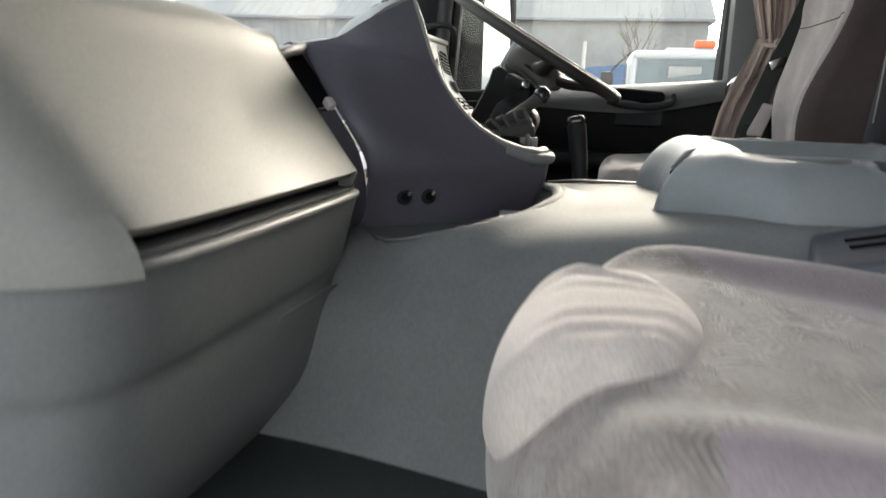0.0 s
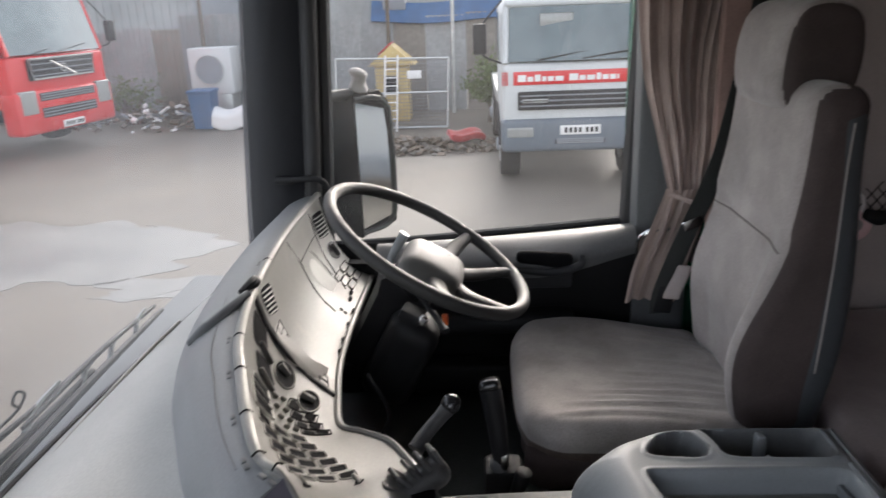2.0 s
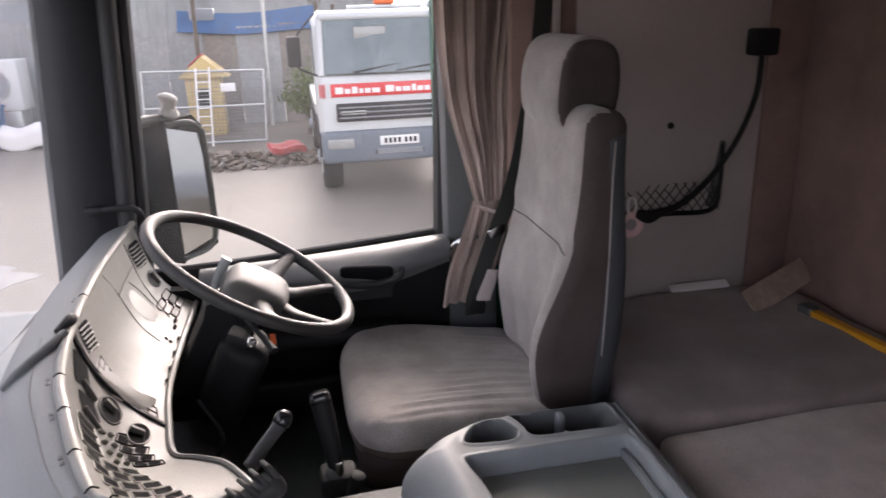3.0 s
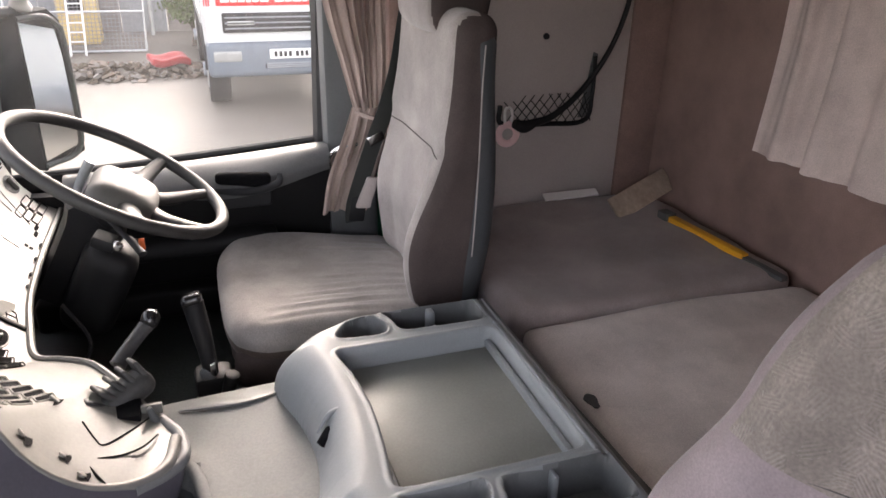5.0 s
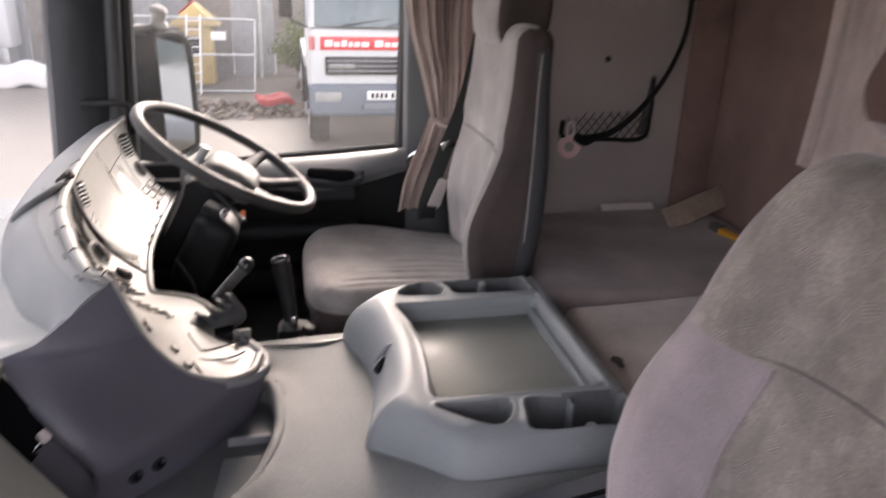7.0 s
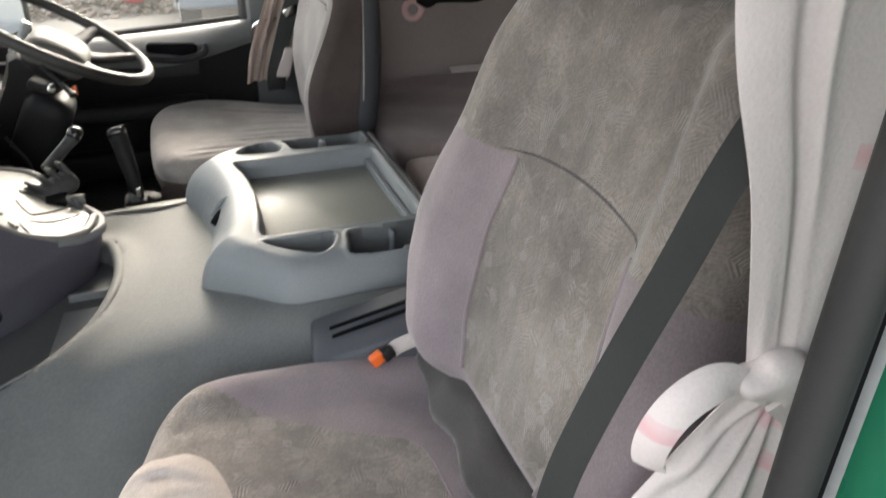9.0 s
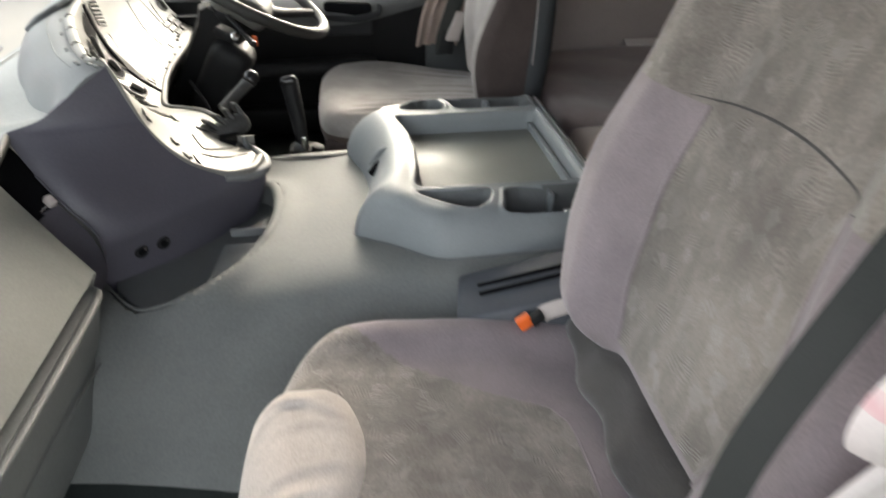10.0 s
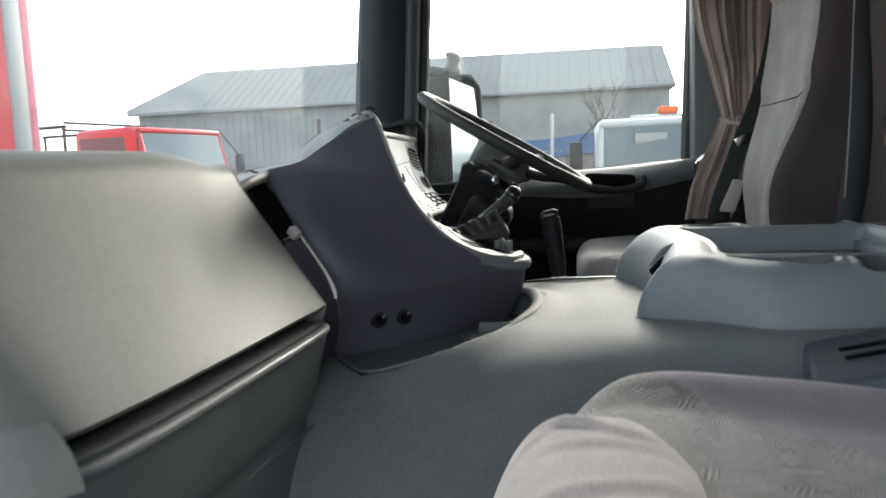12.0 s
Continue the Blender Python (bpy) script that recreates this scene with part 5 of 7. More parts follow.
def cush_zone(q):
    """Patterned cloth in the middle of the seat and round its front corners."""
    if q.x < -0.135 + 0.02 * (q.y / 0.25) ** 2:
        return 1 if q.z > -0.045 else 0
    return 1 if panel_edge(q.x, -1) < q.y < panel_edge(q.x, 1) and q.x < 0.132 and q.z > 0 else 0


bm = cushion(0.49, 0.49, 0.155, 0.07, 100, cush_shape, CM)
part("seat_cushion", zones(bm, CM.inverted(), cush_zone), [M_SEAT_MAUVE, M_ZIGZAG], seat, "padded cushion with patterned middle and raised sides")


def on_cushion(x, y):
    p = cush_shape(V((x, y, 0.0775)))
    return CM @ (p + V((0, 0, -0.0030)))


edge = [(x, panel_edge(x, 1)) for x in np.linspace(-0.05, 0.130, 30)] + [(0.134, 0.0), (0.135, -0.052), (0.134, -0.10)] + [(x, panel_edge(x, -1)) for x in np.linspace(0.130, -0.045, 30)]
part("piping", tube([on_cushion(x, y) for x, y in edge], [0.0008, 0.0032, 0.0036, 0.0036, 0.0032, 0.0008], 8), M_SEAT_MAUVE, seat, "seam piping")
PAD_FOLDS = [(-0.05, -0.09, 0.05, -0.06, 0.004), (-0.04, -0.05, 0.06, -0.03, 0.003), (-0.05, 0.08, 0.05, 0.04, 0.004), (-0.03, 0.03, 0.06, 0.02, 0.0025), (-0.055, 0.05, 0.02, 0.075, 0.003), (0.0, -0.10, 0.065, -0.085, 0.003)]


def pad_shape(p):
    w = 0.0003 * math.sin(p.y * 90 + 14 * p.x + 3 * math.sin(p.x * 40)) * smoothstep(0.03, 0.14, abs(p.y)) * (p.z > 0)
    return V((p.x - 0.02 * (1 - (p.y / 0.16) ** 2) - 0.040 * (p.y / 0.1075) ** 2 * smoothstep(-0.07, 0.07, p.x), p.y, p.z + w + (folds(p.x, p.y, PAD_FOLDS, 0.006) * 0.6 if p.z > 0 else 0) - 0.55 * max(0, -p.x - 0.02) ** 1.15))


part("thigh_pad", cushion(0.146, 0.235, 0.085, 0.040, 40, pad_shape, pose(0.572, -0.665, 1.906, 0, 0, 0)), M_SEAT_PALE, seat, "smooth pale wrinkled thigh pad")
part("side_flap", cushion(0.075, 0.045, 0.27, 0.02, 16, lambda p: V(((p.x * (0.6 - 1.6 * p.z)) + 0.008 * math.sin(p.z * 40), p.y + 0.005 * math.sin(p.z * 60), p.z)), pose(0.885, -0.875, 1.975, 10, 20, 0)), M_SKIRT, seat, "creased charcoal flap between cushion and backrest")
part("rear_gusset", cushion(0.05, 0.47, 0.075, 0.02, 24, lambda p: V((p.x - 0.02 * math.cos(p.y * 7) + 0.004 * math.sin(p.y * 55 + 20 * p.z), p.y, p.z + 0.006 * math.sin(p.y * 40))), pose(0.928, -0.672, 1.925, 0, 30, 0)), M_SKIRT, seat, "charcoal cloth fold")
part("seat_frame", rbox(0.53, 0.95, -0.89, -0.42, 1.70, 1.785, 0.02, 3), M_BLACK, seat, "black seat frame")
part("pedestal", rbox(0.58, 0.90, -0.84, -0.47, 1.67, 1.705, 0.01), M_LOWER, seat)
part("recline_cover", cushion(0.16, 0.03, 0.09, 0.013, 8, None, pose(0.86, -0.935, 1.80, 0, 12, 0)), M_LOWER, seat, "grey recliner cover")

buckle = thing("belt_buckle", "seat belt buckle with orange button beside the passenger seat", "belt buckle", (0.86, -0.40, 1.85))
part("stem", tube([(0.935, -0.472, 1.982), (0.900, -0.460, 1.962), (0.868, -0.452, 1.947), (0.858, -0.454, 1.942)], 0.011, 10, smooth=10, flat=0.3, up=(0.4, -0.7, 0.6)), M_LINER, buckle, "pale strap stem")
part("buckle_body", rbox(-0.010, 0.010, -0.006, 0.006, -0.009, 0.009, 0.003, 2, pose(0.852, -0.455, 1.940, 0, -30, 8)), M_BLACK, buckle)
part("button", rbox(-0.011, 0.009, -0.0068, 0.0068, -0.0095, 0.0095, 0.003, 2, pose(0.836, -0.456, 1.936, 0, -30, 8)), M_ORANGE, buckle, "orange release button")


def strap(points, width, thick=0.0018, wide=(0, 1, 0), n=24):
    pts = [V(p) for p in cr(points, n)]
    w = V(wide).normalized()
    rows = []
    for i, p in enumerate(pts):
        t = (pts[min(i + 1, n - 1)] - pts[max(i - 1, 0)]).normalized()
        s = (w - t * w.dot(t)).normalized()
        rows.append([p + s * width * (k / 3 - 0.5) for k in range(4)])
    return sheet(rows, thick)


belt = thing("passenger_belt", "black webbing seat belt hanging across the passenger seat", "seat belt", (0.9, -0.95, 1.8))
part("webbing", strap([(1.03, -1.03, 2.75), (0.985, -0.975, 2.56), (0.937, -0.940, 2.42), (0.900, -0.937, 2.332), (0.855, -0.935, 2.225), (0.832, -0.932, 2.14), (0.832, -0.915, 2.00), (0.842, -0.90, 1.82)], 0.026, wide=(0.60, -0.75, -0.1), n=40), M_BELT, belt)
part("tongue", rbox(-0.022, 0.022, -0.004, 0.004, -0.03, 0.03, 0.003, 2, pose(0.842, -0.905, 1.93, 10, 5, 30)), M_BLACK, belt)
part("anchor", rbox(0.83, 0.89, -0.965, -0.935, 1.70, 1.80, 0.008), M_BLACK, belt)

# ---- driver's seat ----
dseat = thing("driver_chair", "grey cloth driver's seat with tall backrest and sagging dusty cushion", "seat", (0.76, 0.67, 1.67))


SEAT_FOLDS = [(-0.06, -0.125, 0.19, -0.150, 0.0060), (-0.11, -0.175, 0.16, -0.190, 0.0070), (-0.02, -0.085, 0.19, -0.125, 0.0050), (0.01, -0.030, 0.20, -0.095, 0.0045), (-0.16, -0.215, 0.10, -0.222, 0.0060), (0.05, 0.03, 0.20, -0.05, 0.0040), (-0.02, 0.15, 0.20, 0.09, 0.0060), (0.06, 0.19, 0.21, 0.15, 0.0050), (0.196, 0.12, 0.20, -0.18, 0.0060), (-0.04, -0.105, 0.08, -0.112, 0.0035), (-0.08, -0.150, 0.05, -0.160, 0.0035)]


def dcush(p):
    x, y, z = p
    z -= 0.016 * bump(y, 0.03, 0.14) * bump(x, 0.0, 0.16) * (z > 0)
    z += 0.5 * folds(x, y, SEAT_FOLDS, 0.007) * (z > 0)
    z -= 0.034 * smoothstep(-0.08, 0.22, x) * smoothstep(-0.02, 0.25, y) + 0.012 * smoothstep(0.12, 0.26, y) * smoothstep(-0.1, -0.235, x)
    if z < 0:
        y *= 0.96
    x += 0.05 * abs(y / 0.265) ** 4 * smoothstep(0.0, -0.235, x)
    return V((x, y, z))


DC = pose(0.775, 0.672, 1.874, 0, 1.5, 0)
part("seat_cushion", zones(cushion(0.47, 0.53, 0.11, 0.045, 80, dcush, DC), DC.inverted(), lambda q: 1 if q.z < 0.004 + 0.008 * math.sin(9 * q.y) else 0), [M_SEAT_COVER, M_VALANCE], dseat, "dusty grey cushion with loose creased cover")
part("skirt", cushion(0.44, 0.51, 0.09, 0.03, 14, lambda p: V((p.x + 0.004 * math.sin(p.y * 60), p.y + 0.004 * math.sin(p.x * 50), p.z)), pose(0.775, 0.672, 1.825)), M_SEAT_DARK, dseat, "dark brown sagging skirt")
part("base", rbox(0.60, 0.95, 0.47, 0.88, 1.67, 1.80, 0.02, 3), M_BLACK, dseat, "black seat base")
DM = pose(1.016, 0.630, 1.925, 0, 4, 0)


def dback(p):
    z = p.z + 0.29
    w = 1 - 0.07 * smoothstep(0.30, 0.58, z) - (0.04 if p.y < 0 else 0.20) * smoothstep(0.20, -0.02, z)
    bol = (0.008 + (0.050 if p.y < 0 else 0.010) * bump(z, 0.09, 0.17)) * smoothstep(0.11, 0.20, abs(p.y)) * (1 - smoothstep(0.30, 0.50, z))
    x = p.x - (bol + 0.018 * bump(z, 0.16, 0.12)) * (p.x < 0) - 0.008 * smoothstep(0.33, 0.37, z) * (p.x < 0)
    return V((x, p.y * w * (0.90 - 0.15 * smoothstep(0.1, 0.45, z) if p.y > 0 else 1.0), z))


def dback_zone(q):
    half = (0.235 if q.y < 0 else 0.235 * (0.90 - 0.15 * smoothstep(0.1, 0.45, q.z))) * (1 - 0.07 * smoothstep(0.30, 0.58, q.z) - (0.04 if q.y < 0 else 0.20) * smoothstep(0.20, -0.02, q.z))
    return 1 if abs(q.y) > half * 0.925 or q.x > 0.0 else 0


part("backrest", zones(cushion(0.085, 0.47, 0.62, 0.038, 44, dback, DM), DM.inverted(), dback_zone), [M_SEAT, M_SEAT_DARK], dseat, "padded grey backrest")
part("back_shell", cushion(0.06, 0.44, 0.61, 0.028, 14, lambda p: V((p.x * (1 + 0.3 * smoothstep(0.25, -0.25, p.z)) + 0.022 * smoothstep(0.30, -0.05, p.z) - 0.012 * smoothstep(-0.10, -0.30, p.z), p.y * (0.75 if p.y > 0 else 1.04) * (1 - 0.07 * smoothstep(0.0, 0.3, p.z) - 0.06 * smoothstep(-0.09, -0.31, p.z)), p.z + 0.270)), DM @ pose(0.010, -0.008, 0)), M_SHELL, dseat, "slate grey plastic back shell")
# seam below the upper pad; the shading step is drawn as a dark tube
part("seam", tube([DM @ (dback(V((-0.0425, y, 0.030))) + V((-0.0005, 0, 0))) for y in np.linspace(-0.20, 0.20, 20)], 0.0013, 6), M_SEAT_DARK, dseat, "thin seam, its shading step drawn dark")
HM = pose(1.057, 0.644, 2.553, 0, 5, 0)


def head_shape(p):
    """Oval from the side, a little crowned across the front."""
    u, v = p.x / 0.064, p.z / 0.098
    return V((0.064 * u * math.sqrt(1 - 0.36 * v * v) - 0.009 * (1 - (p.y / 0.14) ** 2) * (p.x < 0), p.y * (1 - 0.06 * v * v), 0.098 * v * math.sqrt(1 - 0.36 * u * u)))


bm = cushion(0.128, 0.262, 0.196, 0.022, 36, head_shape, HM)
part("headrest", zones(bm, HM.inverted(), lambda q: 1 if abs(q.y) > 0.118 or q.x > 0.045 else 0), [M_SEAT, M_SEAT_DARK], dseat, "rounded grey headrest with dark brown flanks")
part("piping", tube([DM @ V((0.008 + 0.012 * smoothstep(0.5, 0.1, z), -0.2385 * (1 - 0.07 * smoothstep(0.30, 0.58, z)), z)) for z in np.linspace(0.12, 0.545, 24)], 0.0016, 6), M_SEAT_COVER, dseat, "thin pale piping on the flank")
part("armrest_pivot", rod((1.0, 0.93, 2.08), (1.0, 0.955, 2.08), 0.03, n=18, bevel=0.004), M_LOWER, dseat)

dbelt = thing("driver_belt", "dark seat belt hanging beside the driver's seat with a buckle", "seat belt", (0.95, 0.93, 1.9))
part("webbing", strap([(1.09, 0.86, 2.90), (1.068, 0.86, 2.60), (1.044, 0.862, 2.475), (1.020, 0.862, 2.345), (0.990, 0.864, 2.245), (0.962, 0.866, 2.174), (0.930, 0.866, 2.085), (0.902, 0.866, 1.998), (0.90, 0.868, 1.95)], 0.044, wide=(1, 0.1, 0)), M_BELT, dbelt)
part("tongue", rbox(-0.022, 0.022, -0.005, 0.005, -0.012, 0.012, 0.003, 2, pose(0.962, 0.866, 2.172, 0, -22, 5)), M_CHROME, dbelt, "pale metal belt tongue")
part("buckle_body", rbox(-0.022, 0.022, -0.012, 0.012, -0.035, 0.035, 0.006, 2, pose(0.911, 0.876, 1.985, 0, 8, 0)), M_BLACK, dbelt, "black buckle")
part("white_guide", cushion(0.036, 0.012, 0.085, 0.005, 8, lambda p: V((p.x * (1 - 2.5 * p.z) + 0.01 * math.sin(p.z * 30), p.y, p.z)), pose(0.938, 0.862, 2.03, 0, 6, 0)), M_LINER, dbelt, "pale plastic belt guide")
part("loop_guard", tube([(0.865, 0.955, 2.06), (0.862, 0.94, 2.11), (0.885, 0.93, 2.135), (0.93, 0.93, 2.14)], 0.007, 8, smooth=14), M_CHROME, dbelt, "bright metal guard loop")

# ---- bunk ----
bunk = thing("bunk", "low bunk behind the seats", "bunk", (1.45, 0, 1.67))
part("bunk_base", rbox(1.09, 1.795, -1.06, 0.865, 1.67, 1.865, 0.012), M_SKIRT, bunk, "dark cloth covered base")
sag = lambda p: V((p.x, p.y, p.z + (0.004 * math.sin(9 * p.x + 3 * p.y) + 0.0025 * math.sin(31 * p.y + 12 * p.x)) * (p.z > 0)))
far = thing("bunk_cushion", "brown-grey bunk cushion at the driver's end", "cushion", (1.44, 0.56, 1.865), "bunk cushions")
part("cushion", cushion(0.70, 0.605, 0.095, 0.03, 22, sag, pose(1.442, 0.560, 1.912)), M_BUNK, far)
nearc = thing("bunk_cushion", "paler bunk cushion behind the console", "cushion", (1.44, -0.4, 1.865), "bunk cushions")
part("cushion", cushion(0.70, 1.28, 0.09, 0.03, 26, sag, pose(1.442, -0.39, 1.909)), M_BUNK_PALE, nearc)
part("stain", plate([(1.103 + 0.010 * math.cos(a) * (1 + 0.3 * math.sin(3 * a)), -0.02 + 0.02 * math.sin(a)) for a in np.linspace(0, 6.28, 12, endpoint=False)], 1.9530, 1.9560), M_SKIRT, nearc, "small dark scuff at the edge")


# ---- curtains ----
def curtain(name, label, mat, rows, folds, amp, parts, nu=90, nv=60, seed=0.0, wide=(1, 0, 0)):
    """A gathered cloth: rows of (x, y, z, width) from top to bottom along its middle."""
    ob = thing(name, label, "curtain", rows[-1][:3])
    mid = cr([r[:3] for r in rows], nv)
    wid = [w[0] for w in cr([(r[3],) for r in rows], nv)]
    w = V(wide).normalized()
    side = w.cross(V((0, 0, 1)))
    g = []
    for j in range(nv):
        row = []
        for i in range(nu):
            u = i / (nu - 1) - 0.5
            ph = u * folds * 2 * math.pi + 0.9 * math.sin(j * 0.05 + seed) + 1.3 * math.sin(u * 9 + seed)
            a = amp * (0.6 + 0.4 * math.sin(u * 13 + j * 0.09 + seed)) * (0.35 + 0.65 * min(1, wid[j] / max(wid)))
            row.append(V(mid[j]) + w * (u * wid[j] + 0.25 * a * math.cos(2 * ph)) + side * (a * math.sin(ph) + 0.4 * a * math.sin(2.3 * ph + 1)))
        g.append(row)
    part("cloth", sheet(g, 0.0015), mat, ob, "", 70)
    return ob


c = curtain("side_curtain", "gathered taupe curtain tied back beside the driver's window", M_CURTAIN, [(0.990, 0.955, 3.05, 0.32), (0.990, 0.952, 2.75, 0.30), (0.975, 0.948, 2.52, 0.235), (0.982, 0.945, 2.35, 0.17), (0.980, 0.94, 2.225, 0.105)], 9, 0.022, 0, seed=0.4)
c2 = curtain("side_curtain", "flared taupe tail of the tied driver's curtain", M_CURTAIN, [(0.972, 0.935, 2.235, 0.11), (0.942, 0.918, 2.15, 0.12), (0.906, 0.908, 2.06, 0.125), (0.883, 0.905, 1.970, 0.115)], 3, 0.016, 0, seed=2.0)
part("tie_band", tube([(0.93, 0.935, 2.222), (0.97, 0.905, 2.212), (1.012, 0.935, 2.216), (0.97, 0.965, 2.222)], 0.006, 6, closed=True), M_CURTAIN, c)
curtain("rear_curtain", "pinkish taupe curtain hanging on the rear wall", M_REAR_CURTAIN, [(1.765, -0.05, 3.00, 0.95), (1.765, -0.05, 2.70, 0.94), (1.765, -0.06, 2.45, 0.96), (1.762, -0.06, 2.20, 1.0)], 9, 0.016, 0, nu=140, nv=30, seed=1.1, wide=(0, 1, 0))
M_PALE = cloth("pale_pink_curtain_cloth", (0.68, 0.61, 0.60), var=0.06, sheen=0.2, wear=0.0)


def printed(m, tint):
    """Scattered small faded marks printed on the cloth."""
    n, l = m.node_tree.nodes, m.node_tree.links
    co, cell, grain = n.new("ShaderNodeTexCoord"), n.new("ShaderNodeTexVoronoi"), n.new("ShaderNodeTexWave")
    squash, axes, plane = n.new("ShaderNodeMapping"), n.new("ShaderNodeSeparateXYZ"), n.new("ShaderNodeCombineXYZ")
    squash.inputs["Scale"].default_value = (11, 17, 1)
    l.new(co.outputs["Object"], axes.inputs[0])
    l.new(axes.outputs[0], plane.inputs[0])
    l.new(axes.outputs[2], plane.inputs[1])
    l.new(plane.outputs[0], squash.inputs["Vector"])
    cell.voronoi_dimensions = "2D"
    cell.distance = "CHEBYCHEV"
    cell.inputs["Scale"].default_value, cell.inputs["Randomness"].default_value = 1.0, 0.7
    l.new(squash.outputs[0], cell.inputs["Vector"])
    near = n.new("ShaderNodeMath")
    near.operation = "LESS_THAN"
    near.inputs[1].default_value = 0.125
    l.new(cell.outputs["Distance"], near.inputs[0])
    grain.bands_direction = "Z"
    grain.inputs["Scale"].default_value, grain.inputs["Distortion"].default_value, grain.inputs["Detail Scale"].default_value = 14, 3, 2
    l.new(co.outputs["Object"], grain.inputs["Vector"])
    both = n.new("ShaderNodeMath")
    both.operation = "MULTIPLY"
    l.new(near.outputs[0], both.inputs[0])
    strong = n.new("ShaderNodeMath")
    strong.operation = "MULTIPLY_ADD"
    strong.inputs[1].default_value, strong.inputs[2].default_value = 0.45, 0.5
    l.new(grain.outputs["Fac"], strong.inputs[0])
    l.new(strong.outputs[0], both.inputs[1])
    mix = n.new("ShaderNodeMix")
    mix.data_type = "RGBA"
    mix.inputs[7].default_value = (*tint, 1)
    mix.clamp_factor = True
    bsdf = n["Principled BSDF"]
    old = bsdf.inputs["Base Color"].links[0].from_socket
    l.new(both.outputs[0], mix.inputs[0])
    l.new(old, mix.inputs[6])
    l.new(mix.outputs[2], bsdf.inputs["Base Color"])


printed(M_PALE, (0.68, 0.43, 0.45))
pc = curtain("door_curtain", "pale pink printed curtain hanging at the passenger door pillar", M_PALE, [(0.930, -0.995, 3.0, 0.16), (0.926, -0.995, 2.75, 0.155), (0.925, -0.996, 2.52, 0.115), (0.937, -1.000, 2.40, 0.075), (0.944, -1.003, 2.29, 0.05)], 1.2, 0.007, 0, seed=0.8, wide=(0.93, -0.37, 0))
tail = thing("door_curtain", "loose pale pink printed curtain tail below its knot", "curtain", (0.88, -1.0, 1.74))
CREASES = [(-0.02, 0.03, -0.42, 0.30, 0.010), (0.02, 0.05, -0.16, 0.42, 0.008), (0.08, 0.04, 0.10, 0.50, 0.009), (-0.35, 0.28, -0.10, 0.24, 0.010), (0.15, 0.08, 0.40, 0.40, 0.008), (-0.40, 0.55, -0.05, 0.75, 0.007), (0.05, 0.55, 0.30, 0.90, 0.007)]
tail_mid = cr([(0.944, -1.002, 2.285), (0.936, -0.998, 2.235), (0.918, -0.995, 2.155), (0.900, -1.0, 2.06), (0.885, -1.0, 1.90), (0.88, -1.0, 1.74)], 70)
tail_wide = cr([(0.035,), (0.075,), (0.125,), (0.158,), (0.18,), (0.19,)], 70)
across, out = V((0.93, -0.37, 0)), V((-0.37, -0.93, 0))
part("cloth", sheet([[V(tail_mid[j]) + across * (i / 59 - 0.5) * tail_wide[j][0] + out * (0.010 * math.cos(math.pi * (i / 59 - 0.5)) * smoothstep(0.10, 0.45, j / 69) + 0.55 * folds(i / 59 - 0.5, j / 69, CREASES, 0.05)) for i in range(60)] for j in range(70)], 0.0015), M_PALE, tail, "", 70)
loop_mid = [V(p) for p in cr([(0.930, -1.006, 2.280), (0.905, -1.000, 2.290), (0.886, -0.998, 2.286), (0.870, -0.996, 2.272), (0.863, -0.992, 2.250), (0.866, -0.986, 2.228), (0.874, -0.980, 2.212)], 36)]
facing = V((-0.70, -0.52, 0.48)).normalized()
g = []
for k, p in enumerate(loop_mid):
    t = (loop_mid[min(k + 1, 35)] - loop_mid[max(k - 1, 0)]).normalized()
    r = t.cross(facing).normalized()
    g.append([p + r * 0.0105 * f * (1 - 0.25 * bump(k / 35, 0.1, 0.12)) + facing * 0.004 * math.cos(1.5 * f) for f in np.linspace(-1, 1, 9)])
part("tie_loop", sheet(g, 0.003), M_PALE, pc, "flat arched loop of the tie band", 70)
part("knot", cushion(0.040, 0.030, 0.034, 0.013, 12, lambda p: p + V((0.004 * math.sin(p.z * 210), 0.0, 0.004 * math.sin(p.x * 160 + 1))), pose(0.932, -1.008, 2.290, 0, 25, -20)), M_PALE, pc, "twisted knot of the tied curtain")
part("knot_band", strap([(0.930, -1.020, 2.282), (0.945, -1.022, 2.268), (0.962, -1.022, 2.250), (0.975, -1.016, 2.232)], 0.026, 0.004, (0.4, -0.2, 0.7), 12), M_PALE, pc, "band wound across the knot")

for ob in (belt, pc, tail, way):
    ob.location.x += 0.013

# ---- things on the side wall and the bunk ----
net_ = thing("net_pocket", "black mesh net pocket screwed to the side wall", "net pocket", (1.44, 0.87, 2.18))
part("frame", tube([(1.30, 0.864, 2.235), (1.31, 0.864, 2.185), (1.44, 0.864, 2.178), (1.555, 0.864, 2.180), (1.572, 0.864, 2.25), (1.570, 0.864, 2.355)], 0.007, 8, smooth=30), M_BLACK, net_, "black edging")
bm = bmesh.new()
for k in range(10):
    x = 1.31 + 0.026 * k
    add(bm, tube([(x, 0.862, 2.18), (min(1.572, x + 0.06), 0.858, 2.26)], 0.0014, 5))
    add(bm, tube([(x, 0.861, 2.26 - 0.015 * (k < 5)), (min(1.572, x + 0.06), 0.858, 2.18)], 0.0014, 5))
part("mesh", bm, M_BLACK, net_, "crossed net cords")
part("flap", sheet(net([[(1.535, 0.866, 2.19), (1.575, 0.866, 2.19)], [(1.55, 0.862, 2.28), (1.575, 0.866, 2.28)], [(1.565, 0.866, 2.365), (1.578, 0.866, 2.36)]], 8, 4), 0.003), M_LOWER, net_)
lamp = thing("reading_lamp", "black wall lamp with a long flexible arm, hanging down", "lamp", (1.64, 0.86, 2.58))
